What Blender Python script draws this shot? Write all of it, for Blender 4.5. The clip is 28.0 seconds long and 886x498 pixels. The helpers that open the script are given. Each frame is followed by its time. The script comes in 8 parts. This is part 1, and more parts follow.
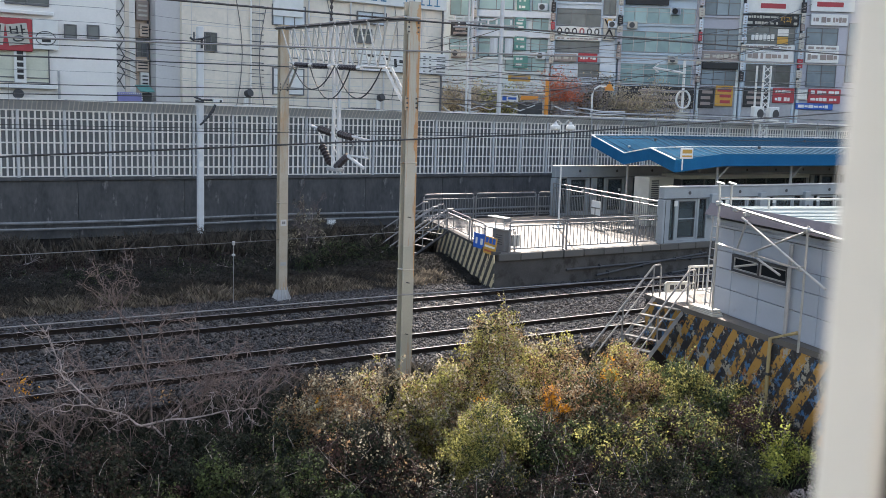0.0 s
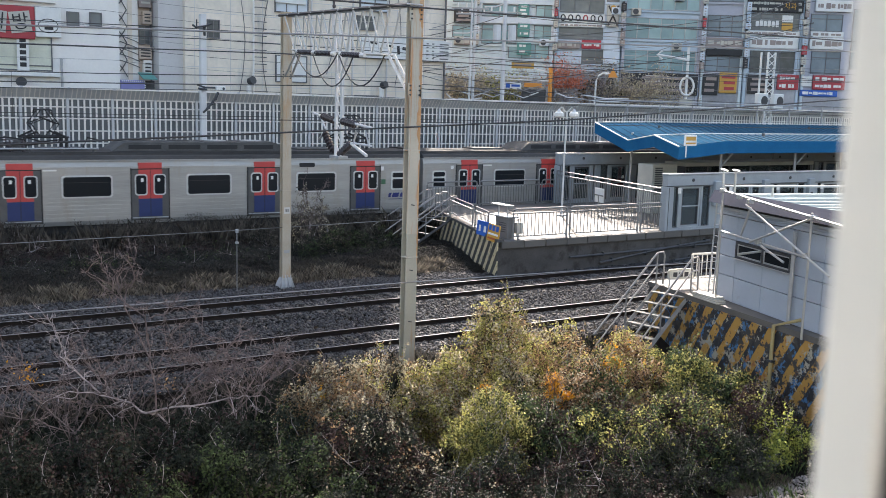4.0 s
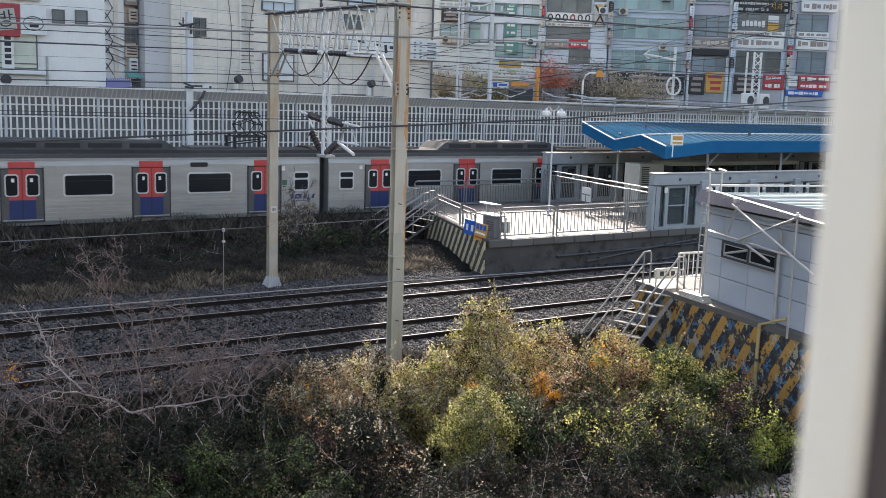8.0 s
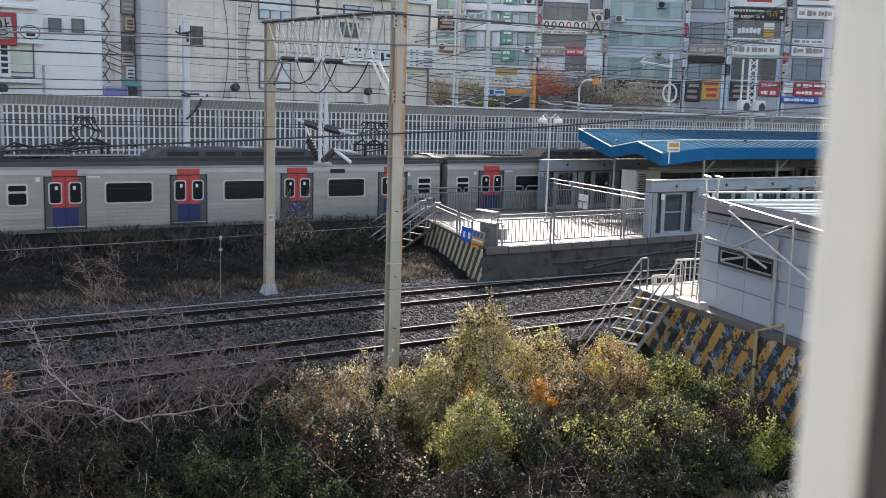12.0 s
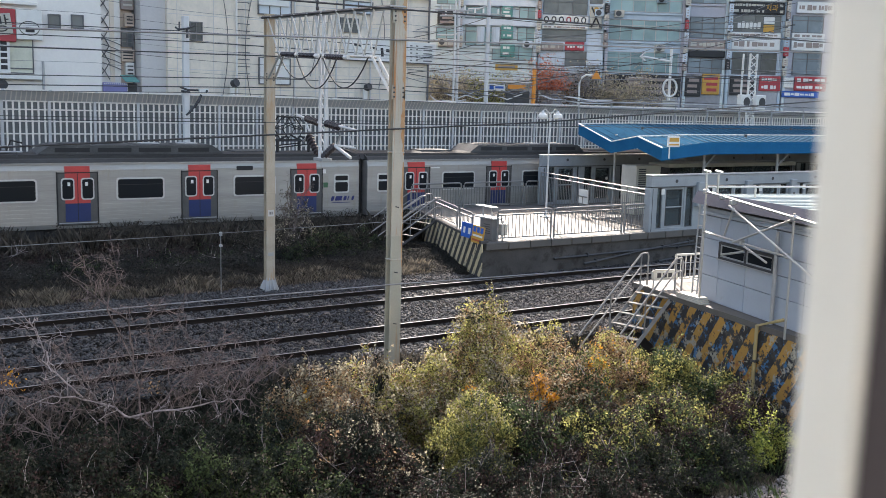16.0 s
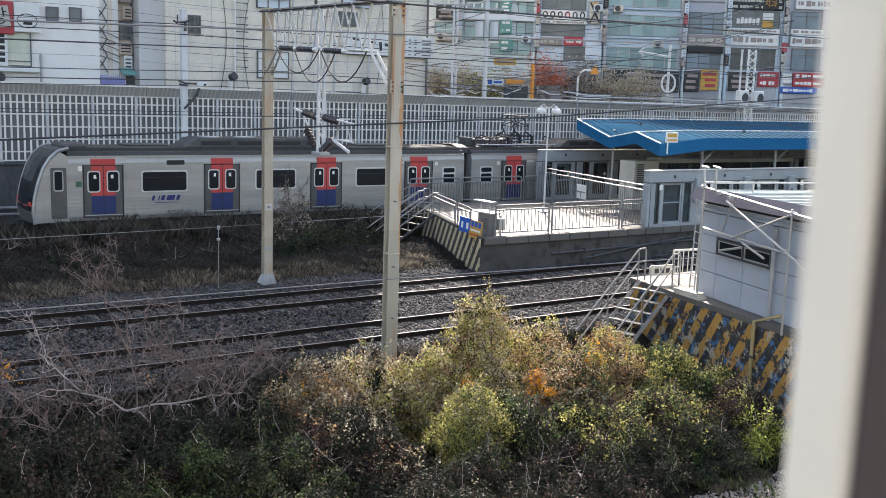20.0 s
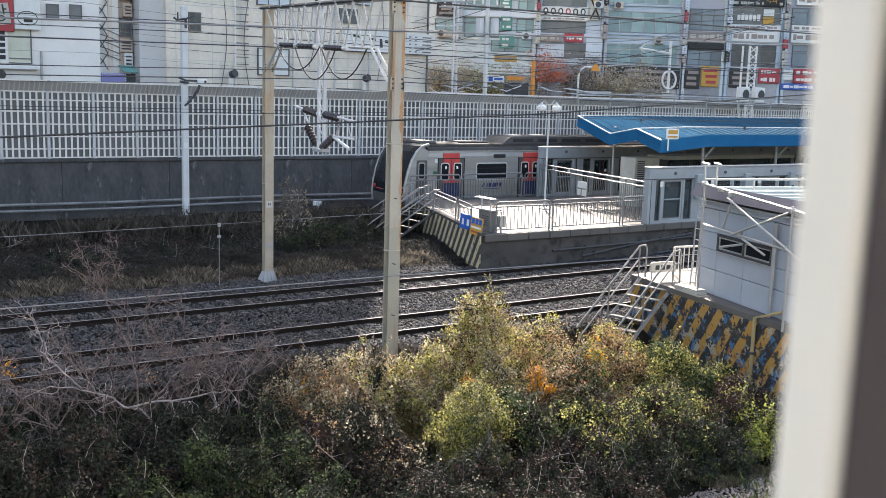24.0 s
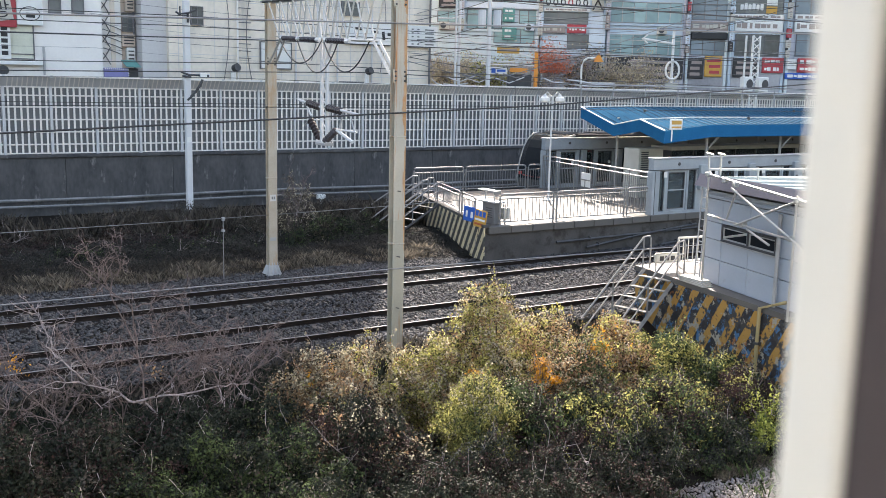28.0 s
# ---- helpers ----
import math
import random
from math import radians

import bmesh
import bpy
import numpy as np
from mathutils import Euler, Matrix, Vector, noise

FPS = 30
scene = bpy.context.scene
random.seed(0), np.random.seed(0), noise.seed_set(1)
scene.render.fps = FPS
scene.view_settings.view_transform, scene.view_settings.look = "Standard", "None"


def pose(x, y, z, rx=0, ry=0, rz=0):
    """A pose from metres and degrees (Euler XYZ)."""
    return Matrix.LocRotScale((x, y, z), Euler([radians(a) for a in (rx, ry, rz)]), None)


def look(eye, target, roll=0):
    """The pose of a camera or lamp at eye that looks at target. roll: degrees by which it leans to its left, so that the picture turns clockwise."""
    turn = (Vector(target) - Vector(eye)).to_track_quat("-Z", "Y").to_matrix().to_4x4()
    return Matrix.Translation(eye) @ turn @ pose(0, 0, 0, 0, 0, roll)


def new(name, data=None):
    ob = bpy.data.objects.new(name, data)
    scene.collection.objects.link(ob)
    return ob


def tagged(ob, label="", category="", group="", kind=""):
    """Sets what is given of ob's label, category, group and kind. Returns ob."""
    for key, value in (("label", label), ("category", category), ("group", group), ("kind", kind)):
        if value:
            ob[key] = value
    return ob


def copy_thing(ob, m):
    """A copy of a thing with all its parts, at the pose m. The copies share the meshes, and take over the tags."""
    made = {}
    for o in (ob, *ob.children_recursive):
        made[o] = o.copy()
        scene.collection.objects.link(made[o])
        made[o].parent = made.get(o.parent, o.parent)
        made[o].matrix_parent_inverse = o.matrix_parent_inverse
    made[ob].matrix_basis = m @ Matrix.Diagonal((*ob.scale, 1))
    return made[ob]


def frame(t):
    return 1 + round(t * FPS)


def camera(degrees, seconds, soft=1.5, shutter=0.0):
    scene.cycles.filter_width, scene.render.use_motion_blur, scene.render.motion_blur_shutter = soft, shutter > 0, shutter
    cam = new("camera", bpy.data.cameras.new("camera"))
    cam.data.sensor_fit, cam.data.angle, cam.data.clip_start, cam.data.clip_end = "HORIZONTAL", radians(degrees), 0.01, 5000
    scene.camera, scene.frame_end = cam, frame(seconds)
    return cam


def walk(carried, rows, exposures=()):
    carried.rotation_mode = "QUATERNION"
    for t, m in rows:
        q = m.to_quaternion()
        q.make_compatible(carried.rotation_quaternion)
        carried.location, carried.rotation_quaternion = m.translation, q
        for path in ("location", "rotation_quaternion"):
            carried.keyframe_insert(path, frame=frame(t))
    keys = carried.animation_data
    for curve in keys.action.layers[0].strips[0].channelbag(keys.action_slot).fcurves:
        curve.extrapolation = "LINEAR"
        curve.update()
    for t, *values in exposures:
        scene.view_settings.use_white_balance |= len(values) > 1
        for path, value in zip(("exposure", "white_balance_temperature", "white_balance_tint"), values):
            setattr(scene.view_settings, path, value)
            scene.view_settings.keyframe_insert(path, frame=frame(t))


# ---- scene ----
# The camera stands in an upstairs window and is held by hand.
EYE_Z = 6.06
CAM = [
    (0, 32.70, 7.96, 1.80, -2.3), (0.5, 32.55, 8.13, 1.77, -2.1), (1, 32.47, 8.26, 1.73, -1.9), (1.5, 32.39, 8.35, 1.68, -1.6),
    (2, 32.32, 8.50, 1.67, -1.4), (2.5, 32.33, 8.59, 1.60, -1.2), (3, 32.39, 8.63, 1.60, -0.9), (3.5, 32.45, 8.64, 1.68, -0.8),
    (5.5, 32.81, 8.89, 1.77, -0.5), (6, 32.93, 8.84, 1.83, -0.4), (6.5, 33.03, 8.80, 1.83, -0.3), (7, 33.10, 8.78, 1.82, -0.2),
    (7.5, 33.17, 8.76, 1.83, -0.1), (8, 33.28, 8.73, 1.87, 0.0), (8.5, 33.35, 8.63, 1.88, 0.0), (9, 33.38, 8.63, 1.88, 0.0),
    (9.5, 33.43, 8.55, 1.94, 0.0), (10, 33.42, 8.47, 1.89, 0.0), (10.5, 33.41, 8.39, 1.76, 0.0), (11, 33.40, 8.34, 1.76, 0.0),
    (11.5, 33.40, 8.32, 1.69, -0.0), (12, 33.44, 8.29, 1.72, -0.1), (12.5, 33.40, 8.30, 1.71, -0.1), (14.5, 33.35, 8.30, 1.69, -0.2),
    (15, 33.41, 8.28, 1.66, 0.5), (15.5, 33.45, 8.36, 1.65, 1.2), (16, 33.43, 8.56, 1.59, 1.9), (16.5, 33.37, 8.68, 1.61, 2.6),
    (17, 33.36, 8.78, 1.62, 3.3), (17.5, 33.34, 8.84, 1.60, 3.2), (18, 33.38, 8.90, 1.66, 3.2), (18.5, 33.38, 8.95, 1.66, 3.1),
    (19, 33.38, 8.99, 1.67, 3.1), (19.5, 33.42, 8.96, 1.78, 3.1), (20, 33.57, 8.87, 1.84, 3.0), (20.5, 33.69, 8.79, 1.88, 3.2),
    (21, 33.76, 8.77, 1.93, 3.3), (21.5, 33.80, 8.76, 1.95, 3.5), (23.5, 33.59, 9.01, 1.82, 6.1), (24, 33.53, 9.05, 1.77, 6.7),
    (24.5, 33.49, 9.07, 1.71, 6.9), (25, 33.43, 9.03, 1.64, 7.0), (25.5, 33.35, 9.07, 1.54, 7.1), (26, 33.42, 9.14, 1.54, 7.2),
    (26.5, 33.41, 9.22, 1.49, 7.3), (27, 33.40, 9.29, 1.45, 7.4), (27.5, 33.33, 9.39, 1.35, 7.6), (28, 33.30, 9.50, 1.31, 7.7),
]


def cam_pose(yaw, pitch, roll, slide):
    a, b = radians(yaw), radians(pitch)
    eye = Vector((math.cos(a), -math.sin(a), 0)) * slide * 0.001 + Vector((0, 0, EYE_Z))
    way = Vector((math.sin(a) * math.cos(b), math.cos(a) * math.cos(b), -math.sin(b)))
    return look(eye, eye + way * 10, roll)


cam = camera(48.9, 28.0, soft=0.8, shutter=0.1)
walk(cam, [(t, cam_pose(a, b, c, d)) for t, a, b, c, d in CAM], exposures=[(t, s + 1.62, 6850 + 10 * max(0, t - 16), 14) for t, s in ((0.0, 0.02), (2.5, 0.2), (6.0, 0.1), (11.0, 0.0), (15.0, 0.03), (16.5, 0.14), (20.0, 0.2), (24.0, 0.31), (28.0, 0.47))])
cam.data.dof.use_dof = True
cam.data.dof.focus_distance = 27.0
cam.data.dof.aperture_fstop = 5.6

# ---- world, sun, exposure ----
SUN_AZ = math.atan2(0.68, 1.0)      # from +y towards +x
SUN_EL = radians(31)
world = bpy.data.worlds.new("world")
scene.world = world
world.use_nodes = True
wn = world.node_tree.nodes
sky = wn.new("ShaderNodeTexSky")
sky.sky_type = "NISHITA"
sky.sun_disc = False
sky.sun_elevation = SUN_EL
sky.sun_rotation = SUN_AZ
sky.air_density = 1.2
sky.ozone_density = 0.4
sky.dust_density = 4.5
wn["Background"].inputs["Strength"].default_value = 0.15
world.node_tree.links.new(sky.outputs[0], wn["Background"].inputs["Color"])
sun_data = bpy.data.lights.new("sun", "SUN")
sun_data.energy = 3.8
sun_data.angle = radians(0.6)
sun_data.color = (1.0, 0.95, 0.88)
sun = new("sun", sun_data)
sun_way = Vector((math.sin(SUN_AZ) * math.cos(SUN_EL), math.cos(SUN_AZ) * math.cos(SUN_EL), math.sin(SUN_EL)))
sun.matrix_world = look(sun_way * 200, (0, 0, 0))


# ---- materials ----
def mat(name, c1, c2=None, rough=0.7, metal=0.0, scale=2.0, fine=30.0, bump=0.15, rand=0.0, island=False, stretch=(1, 1, 1),
        trans=0.0, emit=None, grime=None, spec=0.5, low=0.45):
    m = bpy.data.materials.new(name)
    m.use_nodes = True
    n, l = m.node_tree.nodes, m.node_tree.links
    p = n["Principled BSDF"]
    p.inputs["Roughness"].default_value = rough
    p.inputs["Metallic"].default_value = metal
    p.inputs["Specular IOR Level"].default_value = spec
    c2 = c2 or tuple(v * 0.7 for v in c1)
    tc = n.new("ShaderNodeTexCoord")
    mp = n.new("ShaderNodeMapping")
    mp.inputs["Scale"].default_value = stretch
    l.new(tc.outputs["Object"], mp.inputs["Vector"])
    big, small = n.new("ShaderNodeTexNoise"), n.new("ShaderNodeTexNoise")
    big.inputs["Scale"].default_value, small.inputs["Scale"].default_value = scale, fine
    big.inputs["Detail"].default_value, small.inputs["Detail"].default_value = 5, 3
    l.new(mp.outputs[0], big.inputs["Vector"]), l.new(mp.outputs[0], small.inputs["Vector"])
    add = n.new("ShaderNodeMath")
    add.operation = "MULTIPLY_ADD"
    add.inputs[1].default_value = 0.45
    l.new(small.outputs[0], add.inputs[0]), l.new(big.outputs[0], add.inputs[2])
    fac = add.outputs[0]
    if rand:
        if island:
            r = n.new("ShaderNodeNewGeometry").outputs["Random Per Island"]
        else:
            r = n.new("ShaderNodeObjectInfo").outputs["Random"]
        a2 = n.new("ShaderNodeMath")
        a2.operation = "MULTIPLY_ADD"
        a2.inputs[1].default_value = rand
        l.new(r, a2.inputs[0]), l.new(fac, a2.inputs[2])
        fac = a2.outputs[0]
    ramp = n.new("ShaderNodeMapRange")
    ramp.inputs["From Min"].default_value = low
    ramp.inputs["From Max"].default_value = 1.0 + rand
    l.new(fac, ramp.inputs["Value"])
    mix = n.new("ShaderNodeMix")
    mix.data_type = "RGBA"
    mix.inputs[6].default_value, mix.inputs[7].default_value = (*c1, 1), (*c2, 1)
    l.new(ramp.outputs[0], mix.inputs[0])
    col = mix.outputs[2]
    if grime:
        g = n.new("ShaderNodeTexNoise")
        g.inputs["Scale"].default_value = grime[1]
        g.inputs["Detail"].default_value = 8
        g.inputs["Roughness"].default_value = 0.7
        mp2 = n.new("ShaderNodeMapping")
        mp2.inputs["Scale"].default_value = grime[3] if len(grime) > 3 else (1, 1, 1)
        l.new(tc.outputs["Object"], mp2.inputs["Vector"]), l.new(mp2.outputs[0], g.inputs["Vector"])
        r2 = n.new("ShaderNodeMapRange")
        r2.inputs["From Min"].default_value, r2.inputs["From Max"].default_value = grime[2], grime[2] + 0.12
        l.new(g.outputs[0], r2.inputs["Value"])
        mx = n.new("ShaderNodeMix")
        mx.data_type = "RGBA"
        mx.inputs[7].default_value = (*grime[0], 1)
        l.new(r2.outputs[0], mx.inputs[0]), l.new(col, mx.inputs[6])
        col = mx.outputs[2]
    l.new(col, p.inputs["Base Color"])
    if bump:
        b = n.new("ShaderNodeBump")
        b.inputs["Strength"].default_value = bump
        b.inputs["Distance"].default_value = 0.02
        l.new(add.outputs[0], b.inputs["Height"]), l.new(b.outputs[0], p.inputs["Normal"])
    if trans:
        t = n.new("ShaderNodeBsdfTranslucent")
        ms = n.new("ShaderNodeMixShader")
        ms.inputs[0].default_value = trans
        l.new(col, t.inputs["Color"])
        l.new(p.outputs[0], ms.inputs[1]), l.new(t.outputs[0], ms.inputs[2])
        l.new(ms.outputs[0], n["Material Output"].inputs["Surface"])
    if emit:
        p.inputs["Emission Color"].default_value = (*emit[:3], 1)
        p.inputs["Emission Strength"].default_value = emit[3]
    return m


def glass(name, tint, rough=0.08, spec=0.45):
    m = bpy.data.materials.new(name)
    m.use_nodes = True
    p = m.node_tree.nodes["Principled BSDF"]
    p.inputs["Base Color"].default_value = (*tint, 1)
    p.inputs["Roughness"].default_value = rough
    p.inputs["IOR"].default_value = 1.5
    p.inputs["Specular IOR Level"].default_value = spec
    return m


def clear_glass(name, tint):
    m = bpy.data.materials.new(name)
    m.use_nodes = True
    p = m.node_tree.nodes["Principled BSDF"]
    p.inputs["Base Color"].default_value = (*tint, 1)
    p.inputs["Roughness"].default_value = 0.05
    p.inputs["Transmission Weight"].default_value = 0.85
    p.inputs["IOR"].default_value = 1.1
    return m


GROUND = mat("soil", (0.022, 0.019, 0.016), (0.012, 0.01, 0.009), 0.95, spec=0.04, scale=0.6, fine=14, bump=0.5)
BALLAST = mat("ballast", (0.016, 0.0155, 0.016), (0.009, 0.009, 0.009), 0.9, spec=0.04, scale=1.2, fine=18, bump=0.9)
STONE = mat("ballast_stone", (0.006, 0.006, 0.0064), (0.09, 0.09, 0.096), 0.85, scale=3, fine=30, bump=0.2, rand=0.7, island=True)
# Brighter copy of the stone colour, with the sunlight on the path put in.
GRAVEL = mat("pale_gravel", (0.14, 0.125, 0.12), (0.42, 0.38, 0.37), 0.85, scale=3, fine=30, bump=0.2, rand=0.7, island=True)
RAIL = mat("rail_steel", (0.016, 0.013, 0.012), (0.03, 0.023, 0.019), 0.85, 0.0, scale=3, fine=40, spec=0.1)
RAILHEAD = mat("rail_head", (0.2, 0.2, 0.205), (0.12, 0.12, 0.125), 0.7, 0.15, scale=1, fine=20, bump=0.03, spec=0.15)
SLEEPER = mat("sleeper_concrete", (0.07, 0.066, 0.064), (0.035, 0.033, 0.031), 0.9, scale=4, fine=30, rand=0.4)
CONC_DARK = mat("old_wall_concrete", (0.11, 0.108, 0.108), (0.035, 0.036, 0.04), 0.92, scale=0.9, fine=7, bump=0.6,
                grime=((0.2, 0.195, 0.19), 1.3, 0.58, (1.6, 1, 0.6)), stretch=(1, 1, 0.45))
CONC = mat("platform_concrete", (0.1, 0.094, 0.088), (0.05, 0.047, 0.045), 0.92, scale=1.2, fine=20, bump=0.4, grime=((0.035, 0.03, 0.027), 1.1, 0.52))
PAVE = mat("platform_paving", (0.135, 0.125, 0.115), (0.085, 0.08, 0.073), 0.75, scale=1.5, fine=25, rand=0.3, bump=0.15)
POLE = mat("painted_steel_pole", (0.43, 0.42, 0.35), (0.34, 0.335, 0.285), 0.55, 0.1, scale=1.2, fine=25, bump=0.1,
           grime=((0.4, 0.18, 0.06), 1.0, 0.57, (5, 5, 0.3)))
POLE_RUST = mat("rusty_steel_pole", (0.5, 0.48, 0.41), (0.4, 0.385, 0.33), 0.6, 0.1, scale=1.2, fine=25, bump=0.15,
                grime=((0.43, 0.2, 0.075), 0.85, 0.5, (7, 7, 0.3)))
POLE_TAN = mat("stained_steel_pole", (0.5, 0.46, 0.38), (0.4, 0.33, 0.25), 0.6, 0.1, scale=1.6, fine=25, bump=0.15,
               grime=((0.44, 0.3, 0.18), 0.5, 0.5, (4, 4, 0.8)))
GALV = mat("galvanised_steel", (0.46, 0.465, 0.47), (0.34, 0.345, 0.35), 0.55, 0.25, scale=3, fine=50, bump=0.05)
PIPE = mat("scaffold_tube", (0.6, 0.6, 0.58), (0.42, 0.42, 0.41), 0.4, 0.6, scale=4, fine=40, bump=0.05, rand=0.3)
WIRE = mat("wire_dark", (0.06, 0.06, 0.065), (0.045, 0.045, 0.045), 0.6, 0.2, bump=0)
WIRE_L = mat("wire_bright", (0.3, 0.3, 0.3), (0.2, 0.2, 0.2), 0.5, 0.4, bump=0)
INSUL = mat("insulator_brown", (0.05, 0.04, 0.045), (0.03, 0.025, 0.03), 0.3, bump=0)
STEELCAR = mat("brushed_stainless", (0.45, 0.44, 0.425), (0.3, 0.295, 0.285), 0.4, 0.45, scale=0.8, fine=9, bump=0.04, stretch=(0.25, 1, 3.5),
               grime=((0.36, 0.34, 0.31), 1.5, 0.54, (1.6, 1, 0.3)))
CARROOF = mat("train_roof_grey", (0.08, 0.079, 0.078), (0.045, 0.044, 0.044), 0.9, spec=0.1, scale=0.9, fine=14, bump=0.15, stretch=(0.3, 1, 1), grime=((0.09, 0.088, 0.086), 0.8, 0.6, (0.4, 1.5, 1)))
ROOFUNIT = mat("roof_unit_paint", (0.12, 0.12, 0.119), (0.065, 0.065, 0.065), 0.85, 0.0, spec=0.15, scale=1.5, fine=18, bump=0.2, grime=((0.19, 0.187, 0.184), 1.3, 0.6))
RED = mat("door_red", (0.56, 0.06, 0.055), (0.46, 0.05, 0.045), 0.5, scale=2, fine=20, bump=0.03)
BLUE = mat("door_blue", (0.014, 0.032, 0.13), (0.011, 0.026, 0.1), 0.5, scale=2, fine=20, bump=0.03)
WINTRIM = mat("pale_window_trim", (0.62, 0.62, 0.6), (0.5, 0.5, 0.49), 0.45, 0.1, scale=2, fine=20, bump=0.02)
GREENTAG = mat("green_tag", (0.03, 0.1, 0.05), (0.05, 0.14, 0.08), 0.5, bump=0)
DOORGREY = mat("door_grey", (0.12, 0.118, 0.116), (0.08, 0.079, 0.078), 0.5, 0.3, scale=2, fine=20, bump=0.03)
RUBBER = mat("black_rubber", (0.02, 0.02, 0.022), (0.03, 0.03, 0.03), 0.8, bump=0.1)
CARGLASS = glass("train_glass", (0.014, 0.017, 0.021), 0.2, 0.2)
LOGO = mat("logo_blue", (0.015, 0.025, 0.15), (0.012, 0.02, 0.12), 0.5, bump=0)
WHITE = mat("white_paint", (0.8, 0.8, 0.78), (0.68, 0.68, 0.66), 0.5, scale=2, fine=20, bump=0.03)
PVC = mat("white_pvc", (0.69, 0.722, 0.704), (0.645, 0.677, 0.66), 0.4, scale=3, fine=30, bump=0.02)
DARKPLASTIC = mat("dark_seal_shade", (0.06, 0.05, 0.055), (0.045, 0.04, 0.045), 0.6, bump=0.02)


# ---- builders ----
class Geo:
    """Collects vertices and faces of one mesh."""

    def __init__(self):
        self.v, self.f, self.k = [], [], []

    def face(self, pts, k=0):
        b = len(self.v)
        self.v += [tuple(p) for p in pts]
        self.f.append(tuple(range(b, b + len(pts))))
        self.k.append(k)
        return self

    def box(self, x0, x1, y0, y1, z0, z1, k=0, m=None):
        b = len(self.v)
        pts = [(x0, y0, z0), (x1, y0, z0), (x1, y1, z0), (x0, y1, z0), (x0, y0, z1), (x1, y0, z1), (x1, y1, z1), (x0, y1, z1)]
        self.v += [tuple(m @ Vector(p)) for p in pts] if m else pts
        for q in ((0, 3, 2, 1), (4, 5, 6, 7), (0, 1, 5, 4), (1, 2, 6, 5), (2, 3, 7, 6), (3, 0, 4, 7)):
            self.f.append(tuple(b + i for i in q))
            self.k.append(k)
        return self

    def cbox(self, x0, x1, y0, y1, z0, z1, c=0.02, k=0, m=None):
        """A box with chamfered edges."""
        bm = bmesh.new()
        bmesh.ops.create_cube(bm, size=1)
        for v in bm.verts:
            v.co = Vector(((x0 + x1) / 2 + v.co.x * (x1 - x0), (y0 + y1) / 2 + v.co.y * (y1 - y0), (z0 + z1) / 2 + v.co.z * (z1 - z0)))
        bmesh.ops.bevel(bm, geom=bm.edges[:], offset=c, segments=1, affect="EDGES")
        b = len(self.v)
        bm.verts.index_update()
        self.v += [tuple(m @ v.co) if m else tuple(v.co) for v in bm.verts]
        for f in bm.faces:
            self.f.append(tuple(b + v.index for v in f.verts))
            self.k.append(k)
        bm.free()
        return self

    def rbox(self, x0, x1, y0, y1, z0, z1, r, seg=4, k=0):
        """A plate in the x-z plane with round corners, from y0 to y1."""
        ring = []
        for cx, cz, a0 in ((x1 - r, z1 - r, 0), (x0 + r, z1 - r, 90), (x0 + r, z0 + r, 180), (x1 - r, z0 + r, 270)):
            for i in range(seg + 1):
                a = radians(a0 + 90 * i / seg)
                ring.append((cx + r * math.cos(a), cz + r * math.sin(a)))
        n, b = len(ring), len(self.v)
        self.v += [(x, y0, z) for x, z in ring] + [(x, y1, z) for x, z in ring]
        self.f.append(tuple(b + i for i in range(n)))
        self.f.append(tuple(b + n + i for i in reversed(range(n))))
        for i in range(n):
            j = (i + 1) % n
            self.f.append((b + i, b + j, b + n + j, b + n + i))
        self.k += [k] * (n + 2)
        return self

    def ring(self, x0, x1, y0, y1, z0, z1, t):
        """A rectangular frame of width t in the x-z plane, in one piece."""
        b = len(self.v)
        for y in (y0, y1):
            for d in (0, t):
                self.v += [(x0 + d, y, z0 + d), (x1 - d, y, z0 + d), (x1 - d, y, z1 - d), (x0 + d, y, z1 - d)]
        for i in range(4):
            j = (i + 1) % 4
            for q in ((i, j, 4 + j, 4 + i), (8 + i, 12 + i, 12 + j, 8 + j), (i, 8 + i, 8 + j, j), (4 + i, 4 + j, 12 + j, 12 + i)):
                self.f.append(tuple(b + n for n in q))
                self.k.append(0)
        return self

    def ribbed(self, a, b, r, ribs, n=8):
        """A rod from a to b that swells into ribs, as on an insulator."""
        a, b = Vector(a), Vector(b)
        m, pts, rs = ribs * 4, [], []
        for i in range(m + 1):
            pts.append(a.lerp(b, i / m))
            rs.append(r if i % 4 in (1, 2) else r * 0.5)
        return self.tube(pts, r, n, rs=rs)

    def tube(self, pts, r, n=6, k=0, r2=None, caps=True, rs=None):
        pts = [Vector(p) for p in pts]
        r2 = r if r2 is None else r2
        b = len(self.v)
        m = len(pts)
        for i, p in enumerate(pts):
            d = (pts[min(i + 1, m - 1)] - pts[max(i - 1, 0)]).normalized()
            a = d.cross(Vector((0, 0, 1)) if abs(d.z) < 0.9 else Vector((1, 0, 0))).normalized()
            c = d.cross(a)
            rr = rs[i] if rs else r + (r2 - r) * i / max(m - 1, 1)
            for j in range(n):
                t = 2 * math.pi * j / n
                self.v.append(tuple(p + (a * math.cos(t) + c * math.sin(t)) * rr))
        for i in range(m - 1):
            for j in range(n):
                j2 = (j + 1) % n
                self.f.append((b + i * n + j, b + i * n + j2, b + (i + 1) * n + j2, b + (i + 1) * n + j))
                self.k.append(k)
        if caps:
            self.f.append(tuple(b + j for j in range(n)))
            self.f.append(tuple(b + (m - 1) * n + j for j in reversed(range(n))))
            self.k += [k, k]
        return self

